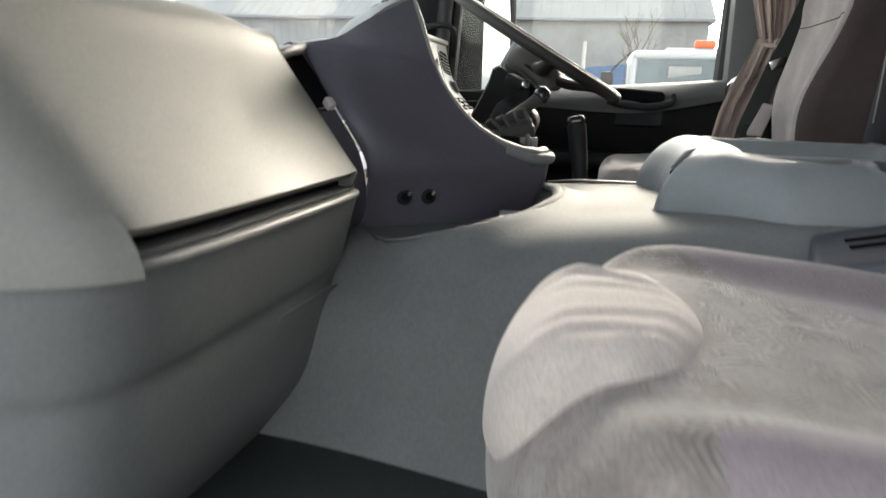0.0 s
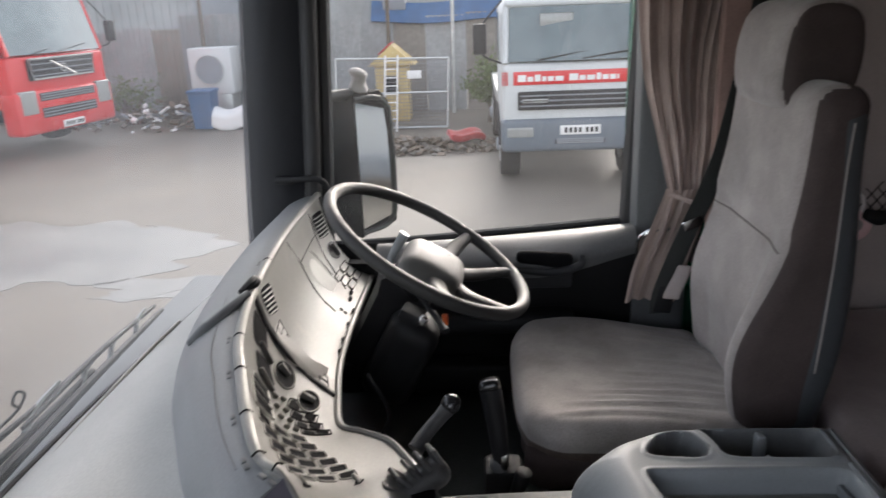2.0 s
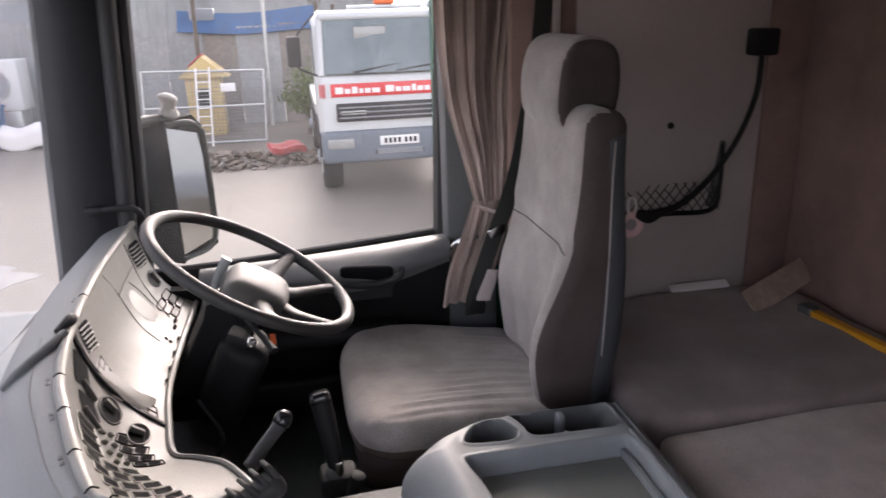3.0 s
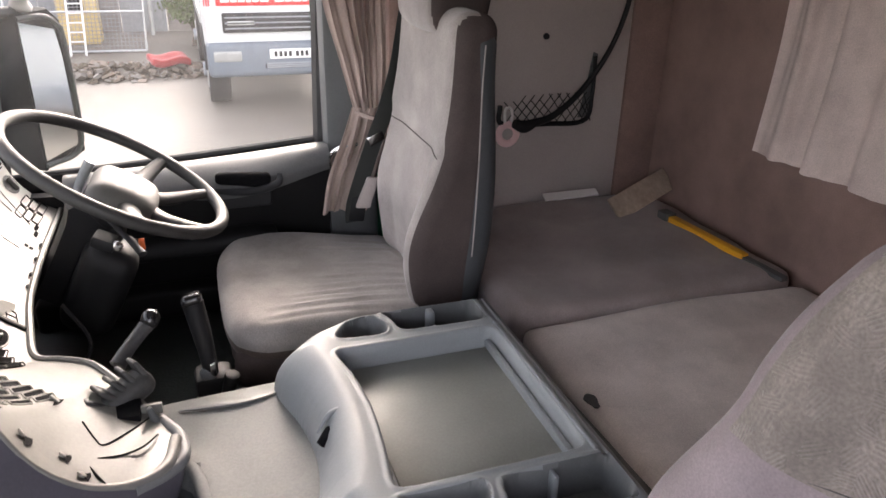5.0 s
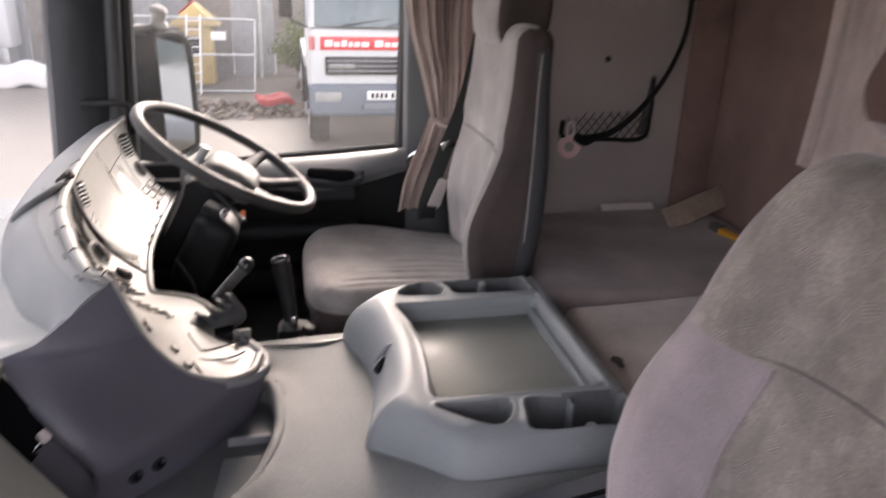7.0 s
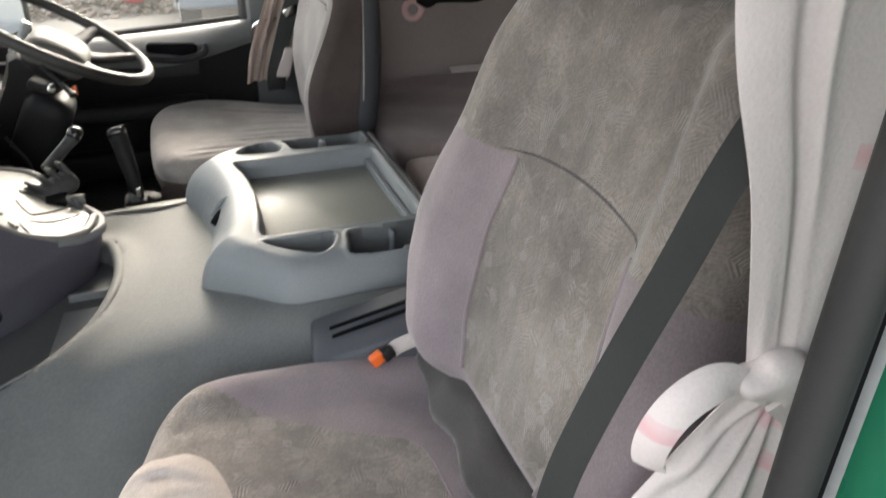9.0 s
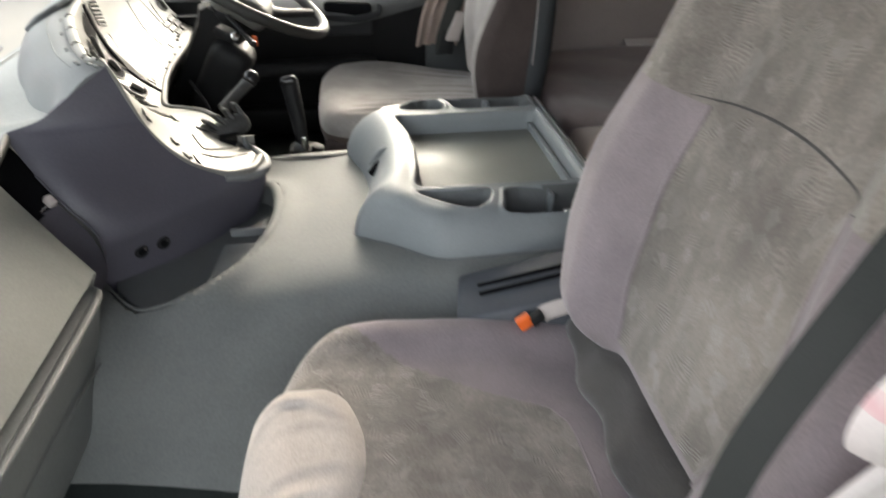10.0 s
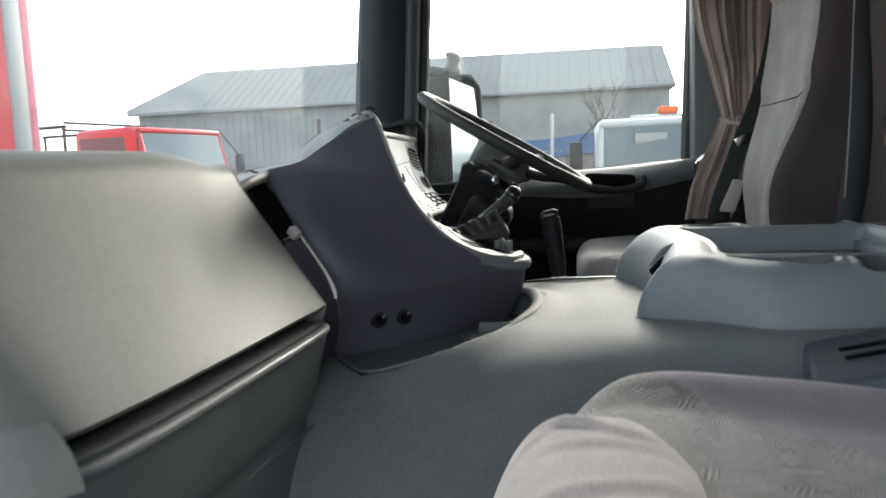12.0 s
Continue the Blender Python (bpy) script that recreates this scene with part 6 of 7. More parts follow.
part("socket_box", rbox(1.612, 1.672, 0.815, 0.8715, 2.575, 2.64, 0.008, 2), M_BLACK, lamp, "black wall box")
part("flexible_arm", tube([(1.645, 0.845, 2.58), (1.64, 0.845, 2.48), (1.60, 0.845, 2.37), (1.53, 0.845, 2.27), (1.45, 0.845, 2.205), (1.38, 0.845, 2.185)], [0.007, 0.007, 0.007, 0.008, 0.009, 0.011], 10, smooth=40), M_BLACK, lamp, "black flexible arm")
part("lamp_head", tube([(1.40, 0.845, 2.19), (1.365, 0.845, 2.18), (1.335, 0.845, 2.19)], [0.010, 0.018, 0.012], 12, smooth=12), M_BLACK, lamp, "small black lamp head")
tag = thing("hanging_tag", "faded pink round plastic tag hanging on a hook", "tag", (1.322, 0.862, 2.12))
part("ring", tube([(1.325 + 0.026 * math.cos(a), 0.861, 2.158 + 0.026 * math.sin(a)) for a in np.linspace(0, 6.283, 28, endpoint=False)], 0.0105, 10, closed=True, flat=0.5, up=(0, 1, 0)), M_PINK, tag)
part("loop", tube([(1.316, 0.861, 2.184), (1.314, 0.861, 2.221), (1.325, 0.861, 2.231), (1.335, 0.861, 2.216), (1.334, 0.861, 2.184)], 0.004, 6, smooth=14), M_WHITE, tag, "white loop")
stud = thing("wall_knob", "small black stud on the liner board", "stud", (1.423, 0.87, 2.41))
part("stud", rod((1.423, 0.8725, 2.409), (1.423, 0.862, 2.409), 0.009, 0.007, 12, 0.002), M_BLACK, stud)
rail = thing("curtain_rail", "pale vertical curtain strip beside the seat", "rail", (1.10, 0.88, 2.6))
part("strip", rbox(1.10, 1.118, 0.855, 0.8675, 2.50, 3.19, 0.003), M_LINER, rail)
card = thing("paper_strip", "white paper strip lying at the edge of the bunk", "paper", (1.52, 0.84, 1.96))
part("sheet", rbox(-0.085, 0.085, -0.014, 0.014, -0.003, 0.003, 0.001, 1, pose(1.525, 0.842, 1.972, 25, 0, 0)), M_WHITE, card)
wood = thing("wood_scrap", "flat piece of pale brown board lying on the bunk", "board", (1.69, 0.74, 1.96))
part("board", rbox(-0.125, 0.125, -0.004, 0.004, -0.034, 0.034, 0.001, 1, pose(1.688, 0.735, 1.996, -42, -9, 22)), M_WOOD, wood)
lev = thing("yellow_bar", "yellow painted metal bar lying along the back of the bunk", "bar", (1.76, 0.53, 1.955))
part("bar", rbox(-0.012, 0.012, -0.130, 0.130, -0.009, 0.009, 0.003, 2, pose(1.715, 0.484, 1.966, 0, 0, 5)), M_YELLOW, lev)
part("grey_end", rbox(-0.010, 0.010, -0.06, 0.06, -0.006, 0.006, 0.002, 1, pose(1.732, 0.296, 1.963, 0, 0, 5)), M_LOWER, lev, "dark grey end")
part("grey_head", rbox(-0.016, 0.016, -0.02, 0.02, -0.012, 0.012, 0.002, 1, pose(1.702, 0.633, 1.968, 0, 0, 5)), M_LOWER, lev, "dark head")

# ---- pillar grab handle, mirror and wipers ----
grab = thing("pillar_bracket", "black bent bracket on the windscreen pillar", "bracket", (0.06, 1.06, 2.25))
part("arm", tube([(0.0, 1.035, 2.262), (0.045, 1.02, 2.268), (0.085, 1.02, 2.262), (0.098, 1.03, 2.23), (0.092, 1.05, 2.18)], 0.0085, 10, smooth=24), M_BLACK, grab)
part("foot", rod((-0.035, 1.040, 2.262), (0.01, 1.032, 2.262), 0.011, n=12, bevel=0.003), M_BLACK, grab)

mirror = thing("side_mirror", "tall black exterior mirror with a cloth scrap on its top", "mirror", (0.15, 1.35, 2.1))
part("housing", loft([[V((0.036, 1.345, z)), V((0.136, 1.285, z)), V((0.228 - s_, 1.388, z)), V((0.215 - s_, 1.43, z)), V((0.12, 1.47, z)), V((0.036, 1.43, z))] for z, s_ in ((2.03, 0.03), (2.05, 0.002), (2.24, 0.0), (2.41, 0.006), (2.440, 0.03))]), M_DARK, mirror, "dark housing")
part("inner_panel", loft([[V((0.036, 1.338, z)), V((0.138, 1.270, z)), V((0.142, 1.280, z)), V((0.036, 1.348, z))] for z in (2.03, 2.44)]), M_DARK, mirror, "dark inner panel")
part("glass", sheet(net([[(0.142, 1.278, 2.055), (0.216, 1.364, 2.075)], [(0.142, 1.278, 2.24), (0.222, 1.372, 2.24)], [(0.142, 1.278, 2.42), (0.210, 1.358, 2.392)]], 10, 6), -0.003), M_MIRROR, mirror, "mirror glass")
part("glass_frame", tube([(0.140, 1.272, 2.428), (0.190, 1.330, 2.428), (0.217, 1.362, 2.405), (0.226, 1.372, 2.36), (0.227, 1.374, 2.12), (0.215, 1.362, 2.062), (0.19, 1.332, 2.045), (0.140, 1.272, 2.045)], 0.0075, 8, smooth=40), M_SEAL, mirror, "black rubber frame")
part("arm", tube([(0.06, 1.13, 2.43), (0.08, 1.22, 2.445), (0.13, 1.32, 2.44)], 0.016, 10, smooth=10), M_BLACK, mirror)
part("cloth_scrap", cushion(0.045, 0.05, 0.075, 0.02, 10, lambda p: p + V((0.006 * math.sin(p.z * 120), 0.006 * math.cos(p.z * 90 + p.x * 80), 0)), pose(0.148, 1.33, 2.475, 5, -8, 0)), M_LINER, mirror, "crumpled pale cloth scrap")

for near, far_, loop_ in (((-0.250, -0.62, 2.036), (-0.250, 0.44, 2.047), True), ((-0.240, 0.10, 2.030), (-0.245, 0.74, 2.040), False)):
    w = thing("windscreen_wiper", "black wiper lying along the foot of the windscreen", "wiper", near, "windscreen wipers")
    a, b_ = V(near), V(far_)
    part("arm", tube([a, a.lerp(b_, 0.5) + V((0, 0, 0.003)), b_], [0.010, 0.008, 0.005], 8, smooth=12), M_SEAL, w, "black wiper arm")
    part("blade", tube([a.lerp(b_, 0.2) + V((-0.012, 0, 0.026)), a.lerp(b_, 0.6) + V((-0.012, 0, 0.028)), b_ + V((-0.010, -0.01, 0.014))], [0.004, 0.006, 0.004], 8, smooth=12), M_SEAL, w, "rubber blade")
    for u in (0.45, 0.62, 0.80):
        part("bridge", tube([a.lerp(b_, u) + V((-0.002, 0, 0.004)), a.lerp(b_, u + 0.05) + V((-0.010, 0, 0.020)), a.lerp(b_, u + 0.12) + V((-0.012, 0, 0.025))], [0.006, 0.005, 0.003], 6, smooth=8), M_TRIM, w, "grey blade bridge")
    if loop_:
        part("hose", tube([(-0.262, 0.10, 2.062), (-0.262, 0.17, 2.080), (-0.262, 0.235, 2.084), (-0.262, 0.263, 2.098), (-0.262, 0.247, 2.112), (-0.262, 0.232, 2.100), (-0.262, 0.245, 2.084)], 0.0026, 6, smooth=40), M_SEAL, w, "loop of washer hose")

# ---- the yard ----
M_YARD = material("wet_gravel_concrete", (0.175, 0.150, 0.120), 0.7, var=0.28, scale=0.35, fine=22, relief=0.3, depth=0.012, wear=0.6, wear_tint=(0.21, 0.19, 0.16))
M_WATER = material("shallow_puddle", (0.19, 0.18, 0.16), 0.5, var=0.3, scale=0.8, fine=20, relief=0.05, depth=0.002, spec=0.55)
M_TIN = material("weathered_grey_tin", (0.26, 0.265, 0.265), 0.65, var=0.25, scale=0.6, fine=14, relief=0.1, wear=0.4, wear_tint=(0.28, 0.25, 0.22))
M_TIN_RUST = material("rust_streaked_tin", (0.21, 0.185, 0.16), 0.7, var=0.3, scale=0.8, fine=14, relief=0.1, wear=0.7, wear_tint=(0.15, 0.09, 0.055))
M_ROOF = material("pale_sheet_roof", (0.30, 0.30, 0.285), 0.9, var=0.12, scale=0.4, fine=10, relief=0.1, wear=0.5, wear_tint=(0.36, 0.33, 0.29))
M_RED = material("red_truck_paint", (0.62, 0.018, 0.02), 0.3, var=0.06, scale=1, fine=30, relief=0.02)
M_WPAINT = material("white_truck_paint", (0.54, 0.54, 0.535), 0.4, var=0.05, scale=1, fine=30, relief=0.02)
M_BUMPER = material("grey_bumper_plastic", (0.22, 0.23, 0.25), 0.55, var=0.1, scale=2, fine=40, relief=0.05)
M_SLATE = material("blue_grey_bumper_paint", (0.115, 0.135, 0.16), 0.5, var=0.1, scale=2, fine=40, relief=0.05)
M_TYRE = material("tyre_rubber", (0.03, 0.028, 0.026), 0.85, var=0.3, scale=5, fine=30, relief=0.3, depth=0.005)
M_STEEL = material("galvanised_steel", (0.45, 0.45, 0.44), 0.45, metal=0.7, var=0.15, scale=6, fine=40, relief=0.05)
M_SCREEN = material("dark_cab_glass", (0.10, 0.13, 0.135), 0.08, var=0.2, scale=1.2, fine=6, relief=0, spec=0.8)
M_LAMP = material("pale_lamp_and_reflection", (0.30, 0.295, 0.28), 0.15, var=0.1, relief=0)
M_BLUE = material("blue_plastic", (0.03, 0.09, 0.20), 0.5, var=0.2, scale=3, fine=40, relief=0.1)
M_LEAF = material("bramble_leaf", (0.10, 0.135, 0.04), 0.6, var=0.35, scale=5, fine=40, relief=0)
M_BARK = material("bare_bark", (0.12, 0.095, 0.07), 0.85, var=0.3, scale=12, fine=60, relief=0.3)
M_BRICK = material("rubble_mix", (0.20, 0.155, 0.12), 0.85, var=0.45, scale=2.5, fine=20, relief=0.4, depth=0.01)

bm = bmesh.new()
S = 400.0
f = bm.faces.new([bm.verts.new(p) for p in ((-S, -S, 0), (S, -S, 0), (S, S, 0), (-S, S, 0))])
bmesh.ops.subdivide_edges(bm, edges=bm.edges, cuts=4, use_grid_fill=True)
structure("ground", bm, M_YARD, "wet brown gravel and concrete yard ground", "ground")
for cx, cy, rx, ry, sd in ((-2.6, 6.15, 1.0, 0.38, 1), (-4.9, 7.5, 1.9, 1.45, 2), (-7.6, 6.2, 1.3, 0.6, 3)):
    ring = [(cx + rx * math.cos(a) * (1 + 0.22 * math.sin(3 * a + sd) + 0.1 * math.sin(7 * a) + 0.07 * math.sin(13 * a + sd) + 0.05 * math.sin(23 * a)), cy + ry * math.sin(a) * (1 + 0.2 * math.sin(2 * a + sd) + 0.12 * math.sin(9 * a + sd))) for a in np.linspace(0, 2 * math.pi, 120, endpoint=False)]
    tagged(part("puddle", plate(ring, -0.01, 0.004), M_WATER, None), "shallow muddy puddle on the yard", "puddle", "puddles", "structure")


def wheel_parts(parent, c, axis, r, w):
    """A truck wheel: tyre, rim, hub."""
    c, axis = V(c), V(axis).normalized()
    tyre = rod(c - axis * w / 2, c + axis * w / 2, r, n=36, bevel=0.05)
    t = part("wheel", tyre, M_TYRE, parent, "black tyre")
    part("rim", rod(c - axis * (w / 2 + 0.01), c + axis * (w / 2 + 0.01), r * 0.58, n=28, bevel=0.02), M_STEEL, t, "steel rim")
    part("hub", rod(c - axis * (w / 2 + 0.06), c + axis * (w / 2 + 0.06), r * 0.22, r * 0.22, 16, 0.02), M_BUMPER, t)


def cab_truck(name, label, m, paint, width, top, front, style):
    """A cab-over truck; local x ahead, y to its left, z up; m places it."""
    o = thing(name, label, "truck", m.translation)
    hw = width / 2
    go = lambda bmx: (bmesh.ops.transform(bmx, matrix=m, verts=bmx.verts), bmx)[1]
    P = lambda *p: m @ V(p)

    def ring(x, z0, z1, inset, r=0.12):
        w = hw - inset
        return [(x, -w, z0), (x, -w, z1 - r), (x, -w + r * 0.4, z1 - r * 0.3), (x, -w + r, z1), (x, w - r, z1), (x, w - r * 0.4, z1 - r * 0.3), (x, w, z1 - r), (x, w, z0)]
    rings = [ring(style["rear"], 0.95, top - 0.02, 0.03), ring(0.0, 0.95, top, 0.0), ring(front - 0.45, 0.95, top, 0.0), ring(front - 0.28, 0.95, top - 0.10, 0.02)]
    part("cab_body", go(loft([[V(p) for p in r] for r in rings])), paint, o, "painted cab")
    part("front_panel", go(rbox(front - 0.30, front, -hw + 0.02, hw - 0.02, 0.95, style["sill"], 0.06, 3)), paint, o, "painted front panel")
    s0, s1 = style["sill"] + 0.02, top - 0.14
    g = net([[(front - 0.02, -hw + 0.10, s0), (front + 0.03, 0, s0), (front - 0.02, hw - 0.10, s0)], [(front - 0.25, -hw + 0.14, s1), (front - 0.20, 0, s1), (front - 0.25, hw - 0.14, s1)]], 8, 12)
    part("windscreen", go(sheet(g, 0.02)), M_SCREEN, o, "dark windscreen")
    part("visor_panel", go(rbox(front - 0.36, front - 0.20, -hw + 0.06, hw - 0.06, s1 + 0.0, top - 0.03, 0.05, 3)), paint, o)
    part("pillar", tube([P(front - 0.02, -hw + 0.06, s0 - 0.02), P(front - 0.27, -hw + 0.09, s1 + 0.02)], 0.05, 8), paint, o)
    part("pillar", tube([P(front - 0.02, hw - 0.06, s0 - 0.02), P(front - 0.27, hw - 0.09, s1 + 0.02)], 0.05, 8), paint, o)
    part("wiper", tube([P(front + 0.04, -0.6, s0 + 0.02), P(front - 0.0, 0.1, s0 + 0.12)], 0.012, 6), M_BLACK, o)
    part("wiper", tube([P(front + 0.04, 0.0, s0 + 0.02), P(front - 0.0, 0.75, s0 + 0.12)], 0.012, 6), M_BLACK, o)
    for s in (-1, 1):
        g = net([[(-0.30, s * (hw + 0.004), s0 + 0.05), (front - 0.42, s * (hw + 0.004), s0 - 0.05)], [(-0.30, s * (hw + 0.004), s1 - 0.05), (front - 0.58, s * (hw + 0.004), s1 - 0.05)]], 4, 5)
        part("side_window", go(sheet(g, 0.012)), M_SCREEN, o, "dark side window")
        part("mirror", go(rbox(front - 0.05, front + 0.09, s * (hw + 0.28) - 0.09, s * (hw + 0.28) + 0.09, s0 + 0.12, s0 + 0.52, 0.03, 2)), M_BLACK, o, "black mirror")
        part("mirror_arm", tube([P(front - 0.25, s * (hw - 0.03), s1 + 0.1), P(front, s * (hw + 0.2), s0 + 0.56), P(front + 0.02, s * (hw + 0.28), s0 + 0.40)], 0.014, 6, smooth=8), M_BLACK, o)
        part("mirror_arm", tube([P(front - 0.15, s * (hw - 0.02), s0 - 0.02), P(front, s * (hw + 0.2), s0 + 0.08), P(front + 0.02, s * (hw + 0.28), s0 + 0.18)], 0.014, 6, smooth=8), M_BLACK, o)
        part("headlamp", go(rbox(front - 0.08, front + style["bump"] + 0.012, s * (hw - 0.26) - 0.19, s * (hw - 0.26) + 0.19, style["lamp"], style["lamp"] + style["lamp_h"], 0.03, 3)), M_LAMP, o, "pale headlamp")
        part("door_line", go(rbox(-0.35, front - 0.5, s * hw - 0.004, s * (hw + 0.006), 1.0, 1.012)), M_BLACK, o)
        wheel_parts(o, P(0, s * (hw - 0.16), 0.50), m.to_3x3() @ V((0, 1, 0)), 0.50, 0.30)
        part("wheel_arch", go(tube([(0.62 * math.cos(a), s * (hw - 0.02), 0.50 + 0.62 * math.sin(a)) for a in np.linspace(0.15, math.pi - 0.15, 16)], 0.05, 8)), M_BLACK, o, "black wheel arch")
    part("bumper", go(rbox(front - 0.35, front + style["bump"], -hw, hw, style["b0"], style["b1"], 0.07, 3)), style["bumper_mat"], o, style["bumper_label"])
    for z0, z1, y in style["grilles"]:
        gr = part("grille", go(rbox(front - 0.05, front + style["bump"] + 0.004, -y, y, z0, z1, 0.02, 2)), M_BLACK, o, "black grille")
        for k in range(3):
            zz = z0 + (z1 - z0) * (k + 0.7) / 3.6
            part("grille_bar", go(rbox(front + style["bump"], front + style["bump"] + 0.012, -y + 0.03, y - 0.03, zz, zz + 0.018)), M_BUMPER, gr)
    pl = part("number_plate", go(rbox(front + style["bump"], front + style["bump"] + 0.018, -0.28, 0.28, style["plate"], style["plate"] + 0.13, 0.01)), M_WHITE, o, "white plate")
    for k in range(7):
        y = -0.22 + 0.065 * k + (0.03 if k > 3 else 0)
        part("plate_bar", go(rbox(front + style["bump"] + 0.017, front + style["bump"] + 0.021, y, y + 0.04, style["plate"] + 0.03, style["plate"] + 0.10)), M_BLACK, pl)
    part("chassis", go(rbox(-5.2, front - 0.4, -0.45, 0.45, 0.60, 0.92, 0.02)), M_BLACK, o, "black chassis frame")
    return o, go, P


# white truck facing the cab
m = Matrix.Translation((1.96, 10.95, 0)) @ pose(0, 0, 0, 0, 0, -90) @ Matrix.Scale(1.03, 4)
daf, go, P = cab_truck("white_truck", "white flatbed truck with a red banner, parked facing the cab", m, M_WPAINT, 2.18, 2.66, 1.16, dict(rear=-0.75, sill=1.80, lamp=0.79, lamp_h=0.15, bump=0.05, b0=0.58, b1=1.05, bumper_mat=M_SLATE, bumper_label="blue-grey bumper", grilles=[(1.17, 1.42, 0.86), (0.68, 0.77, 0.36)], plate=0.82))
ban = part("banner", go(rbox(1.155, 1.178, -0.92, 0.98, 1.51, 1.69, 0.004)), M_RED, daf, "red banner with white lettering bars")
x = -0.86
for k, w in enumerate((0.11, 0.08, 0.08, 0.06, 0.08, 0.11, 0, 0.12, 0.08, 0.11, 0.06, 0.08, 0.08, 0.02)):
    if w:
        part("letter_bar", go(rbox(1.174, 1.182, x, x + w, 1.555, 1.555 + (0.09 if k in (0, 2, 7, 10) else 0.065))), M_WHITE, ban)
    x += w + 0.02 if w else 0.06
for k in range(3):
    part("stripe", go(rbox(1.155, 1.180, -1.015 - 0.03 * k, -1.0 - 0.03 * k, 1.51, 1.69)), M_RED, daf, "red stripe")
part("badge", go(rbox(1.212, 1.222, -0.80, -0.45, 1.27, 1.32, 0.003)), M_STEEL, daf, "plain metal badge")
# pale box painted in for a bright reflection on the windscreen
part("window_reflection", go(rbox(1.02, 1.04, -0.55, -0.10, 2.22, 2.44, 0.02)), M_LAMP, daf, "pale panel painted as a bright reflection in the windscreen")
part("beacon_bar", go(rbox(0.1, 0.35, -0.55, 0.55, 2.66, 2.72, 0.02)), M_STEEL, daf)
part("beacon", go(rbox(0.12, 0.33, -0.15, 0.15, 2.72, 2.84, 0.04, 3)), M_ORANGE, daf, "orange beacon")
part("lamp_pod", go(rbox(0.12, 0.30, 0.62, 0.86, 2.66, 2.76, 0.03, 2)), M_WPAINT, daf)
part("load_bed", go(rbox(-5.2, -0.85, -1.08, 1.08, 0.95, 1.15, 0.02)), M_STEEL, daf, "grey flat load bed")
part("head_board", go(rbox(-0.90, -0.80, -1.08, 1.08, 1.15, 2.2, 0.02)), M_STEEL, daf)
wheel_parts(daf, P(-3.6, 0.86, 0.5), (1, 0, 0), 0.5, 0.5)
wheel_parts(daf, P(-3.6, -0.86, 0.5), (1, 0, 0), 0.5, 0.5)

# red tipper truck seen from its front corner
m = Matrix.Translation((-9.75, 14.85, 0)) @ pose(0, 0, 0, 0, 0, -12) @ Matrix.Scale(1.12, 4)
red, go, P = cab_truck("red_truck", "red heavy tipper truck with a black grille, parked across the yard", m, M_RED, 2.46, 2.92, 1.42, dict(rear=-0.45, sill=1.83, lamp=0.82, lamp_h=0.42, bump=0.06, b0=0.46, b1=1.22, bumper_mat=M_RED, bumper_label="red bumper", grilles=[(1.40, 1.76, 0.82), (1.02, 1.18, 0.72), (0.72, 0.92, 0.72)], plate=0.50))
part("badge", go(tube([(1.49, 0.30, 1.44), (1.49, -0.30, 1.72)], 0.016, 6)), M_STEEL, red, "diagonal metal bar on the grille")
part("badge_ring", go(tube([(1.49, 0.07 * math.cos(a), 1.58 + 0.07 * math.sin(a)) for a in np.linspace(0, 6.283, 18, endpoint=False)], 0.012, 6, closed=True, up=(1, 0, 0))), M_STEEL, red)
part("grille_frame", go(tube([(1.485, -0.82, 1.77), (1.485, 0.82, 1.77), (1.485, 0.76, 1.42), (1.485, -0.76, 1.42)], 0.018, 6, closed=True, up=(1, 0, 0))), M_STEEL, red, "silver grille frame")
part("fuel_tank", go(rbox(-2.2, -0.95, -1.22, -0.62, 0.55, 1.10, 0.10, 4)), M_STEEL, red, "metal fuel tank")
part("fuel_tank", go(rbox(-2.2, -0.95, 0.62, 1.22, 0.55, 1.10, 0.10, 4)), M_STEEL, red, "metal fuel tank")
part("rack", go(tube([(-0.85, -1.1, 2.95), (-0.85, 1.1, 2.95)], 0.03, 6)), M_BLACK, red)
part("rack", go(tube([(-0.85, -1.1, 3.1), (-0.85, 1.1, 3.1)], 0.03, 6)), M_BLACK, red)
for yy in (-1.12, 1.12):
    part("rack_rail", go(tube([(-0.80, yy, 3.02), (-4.2, yy, 3.02)], 0.04, 6)), M_BLACK, red, "dark rack rail")
    for xx in (-0.85, -2.5, -4.15):
        part("rack_post", go(tube([(xx, yy, 2.5), (xx, yy, 3.05)], 0.035, 6)), M_BLACK, red)
part("tipper_body", go(rbox(-6.4, -1.05, -1.2, 1.2, 1.25, 2.55, 0.04)), M_TIN, red, "grey steel tipper body")
for xx in (-3.2, -4.6):
    wheel_parts(red, P(xx, 0.95, 0.5), m.to_3x3() @ V((0, 1, 0)), 0.5, 0.55)
    wheel_parts(red, P(xx, -0.95, 0.5), m.to_3x3() @ V((0, 1, 0)), 0.5, 0.55)

# tall red box trailer at the yard's edge
tr = thing("red_trailer", "tall red box trailer with tan lower panels", "trailer", (-10, 10.8, 0))
part("upper_body", rbox(-16.0, -9.40, 10.5, 11.1, 1.95, 5.6, 0.02), M_RED, tr, "red upper body")
part("corner_post", rbox(-9.395, -9.34, 10.5, 10.87, 0.5, 5.6, 0.01), M_TIN, tr, "grey corner post")
part("edge_strip", rbox(-9.395, -9.35, 10.875, 11.1, 1.95, 5.6, 0.01), cloth("faded_pink_strip", (0.55, 0.16, 0.20)), tr, "faded pink edge")
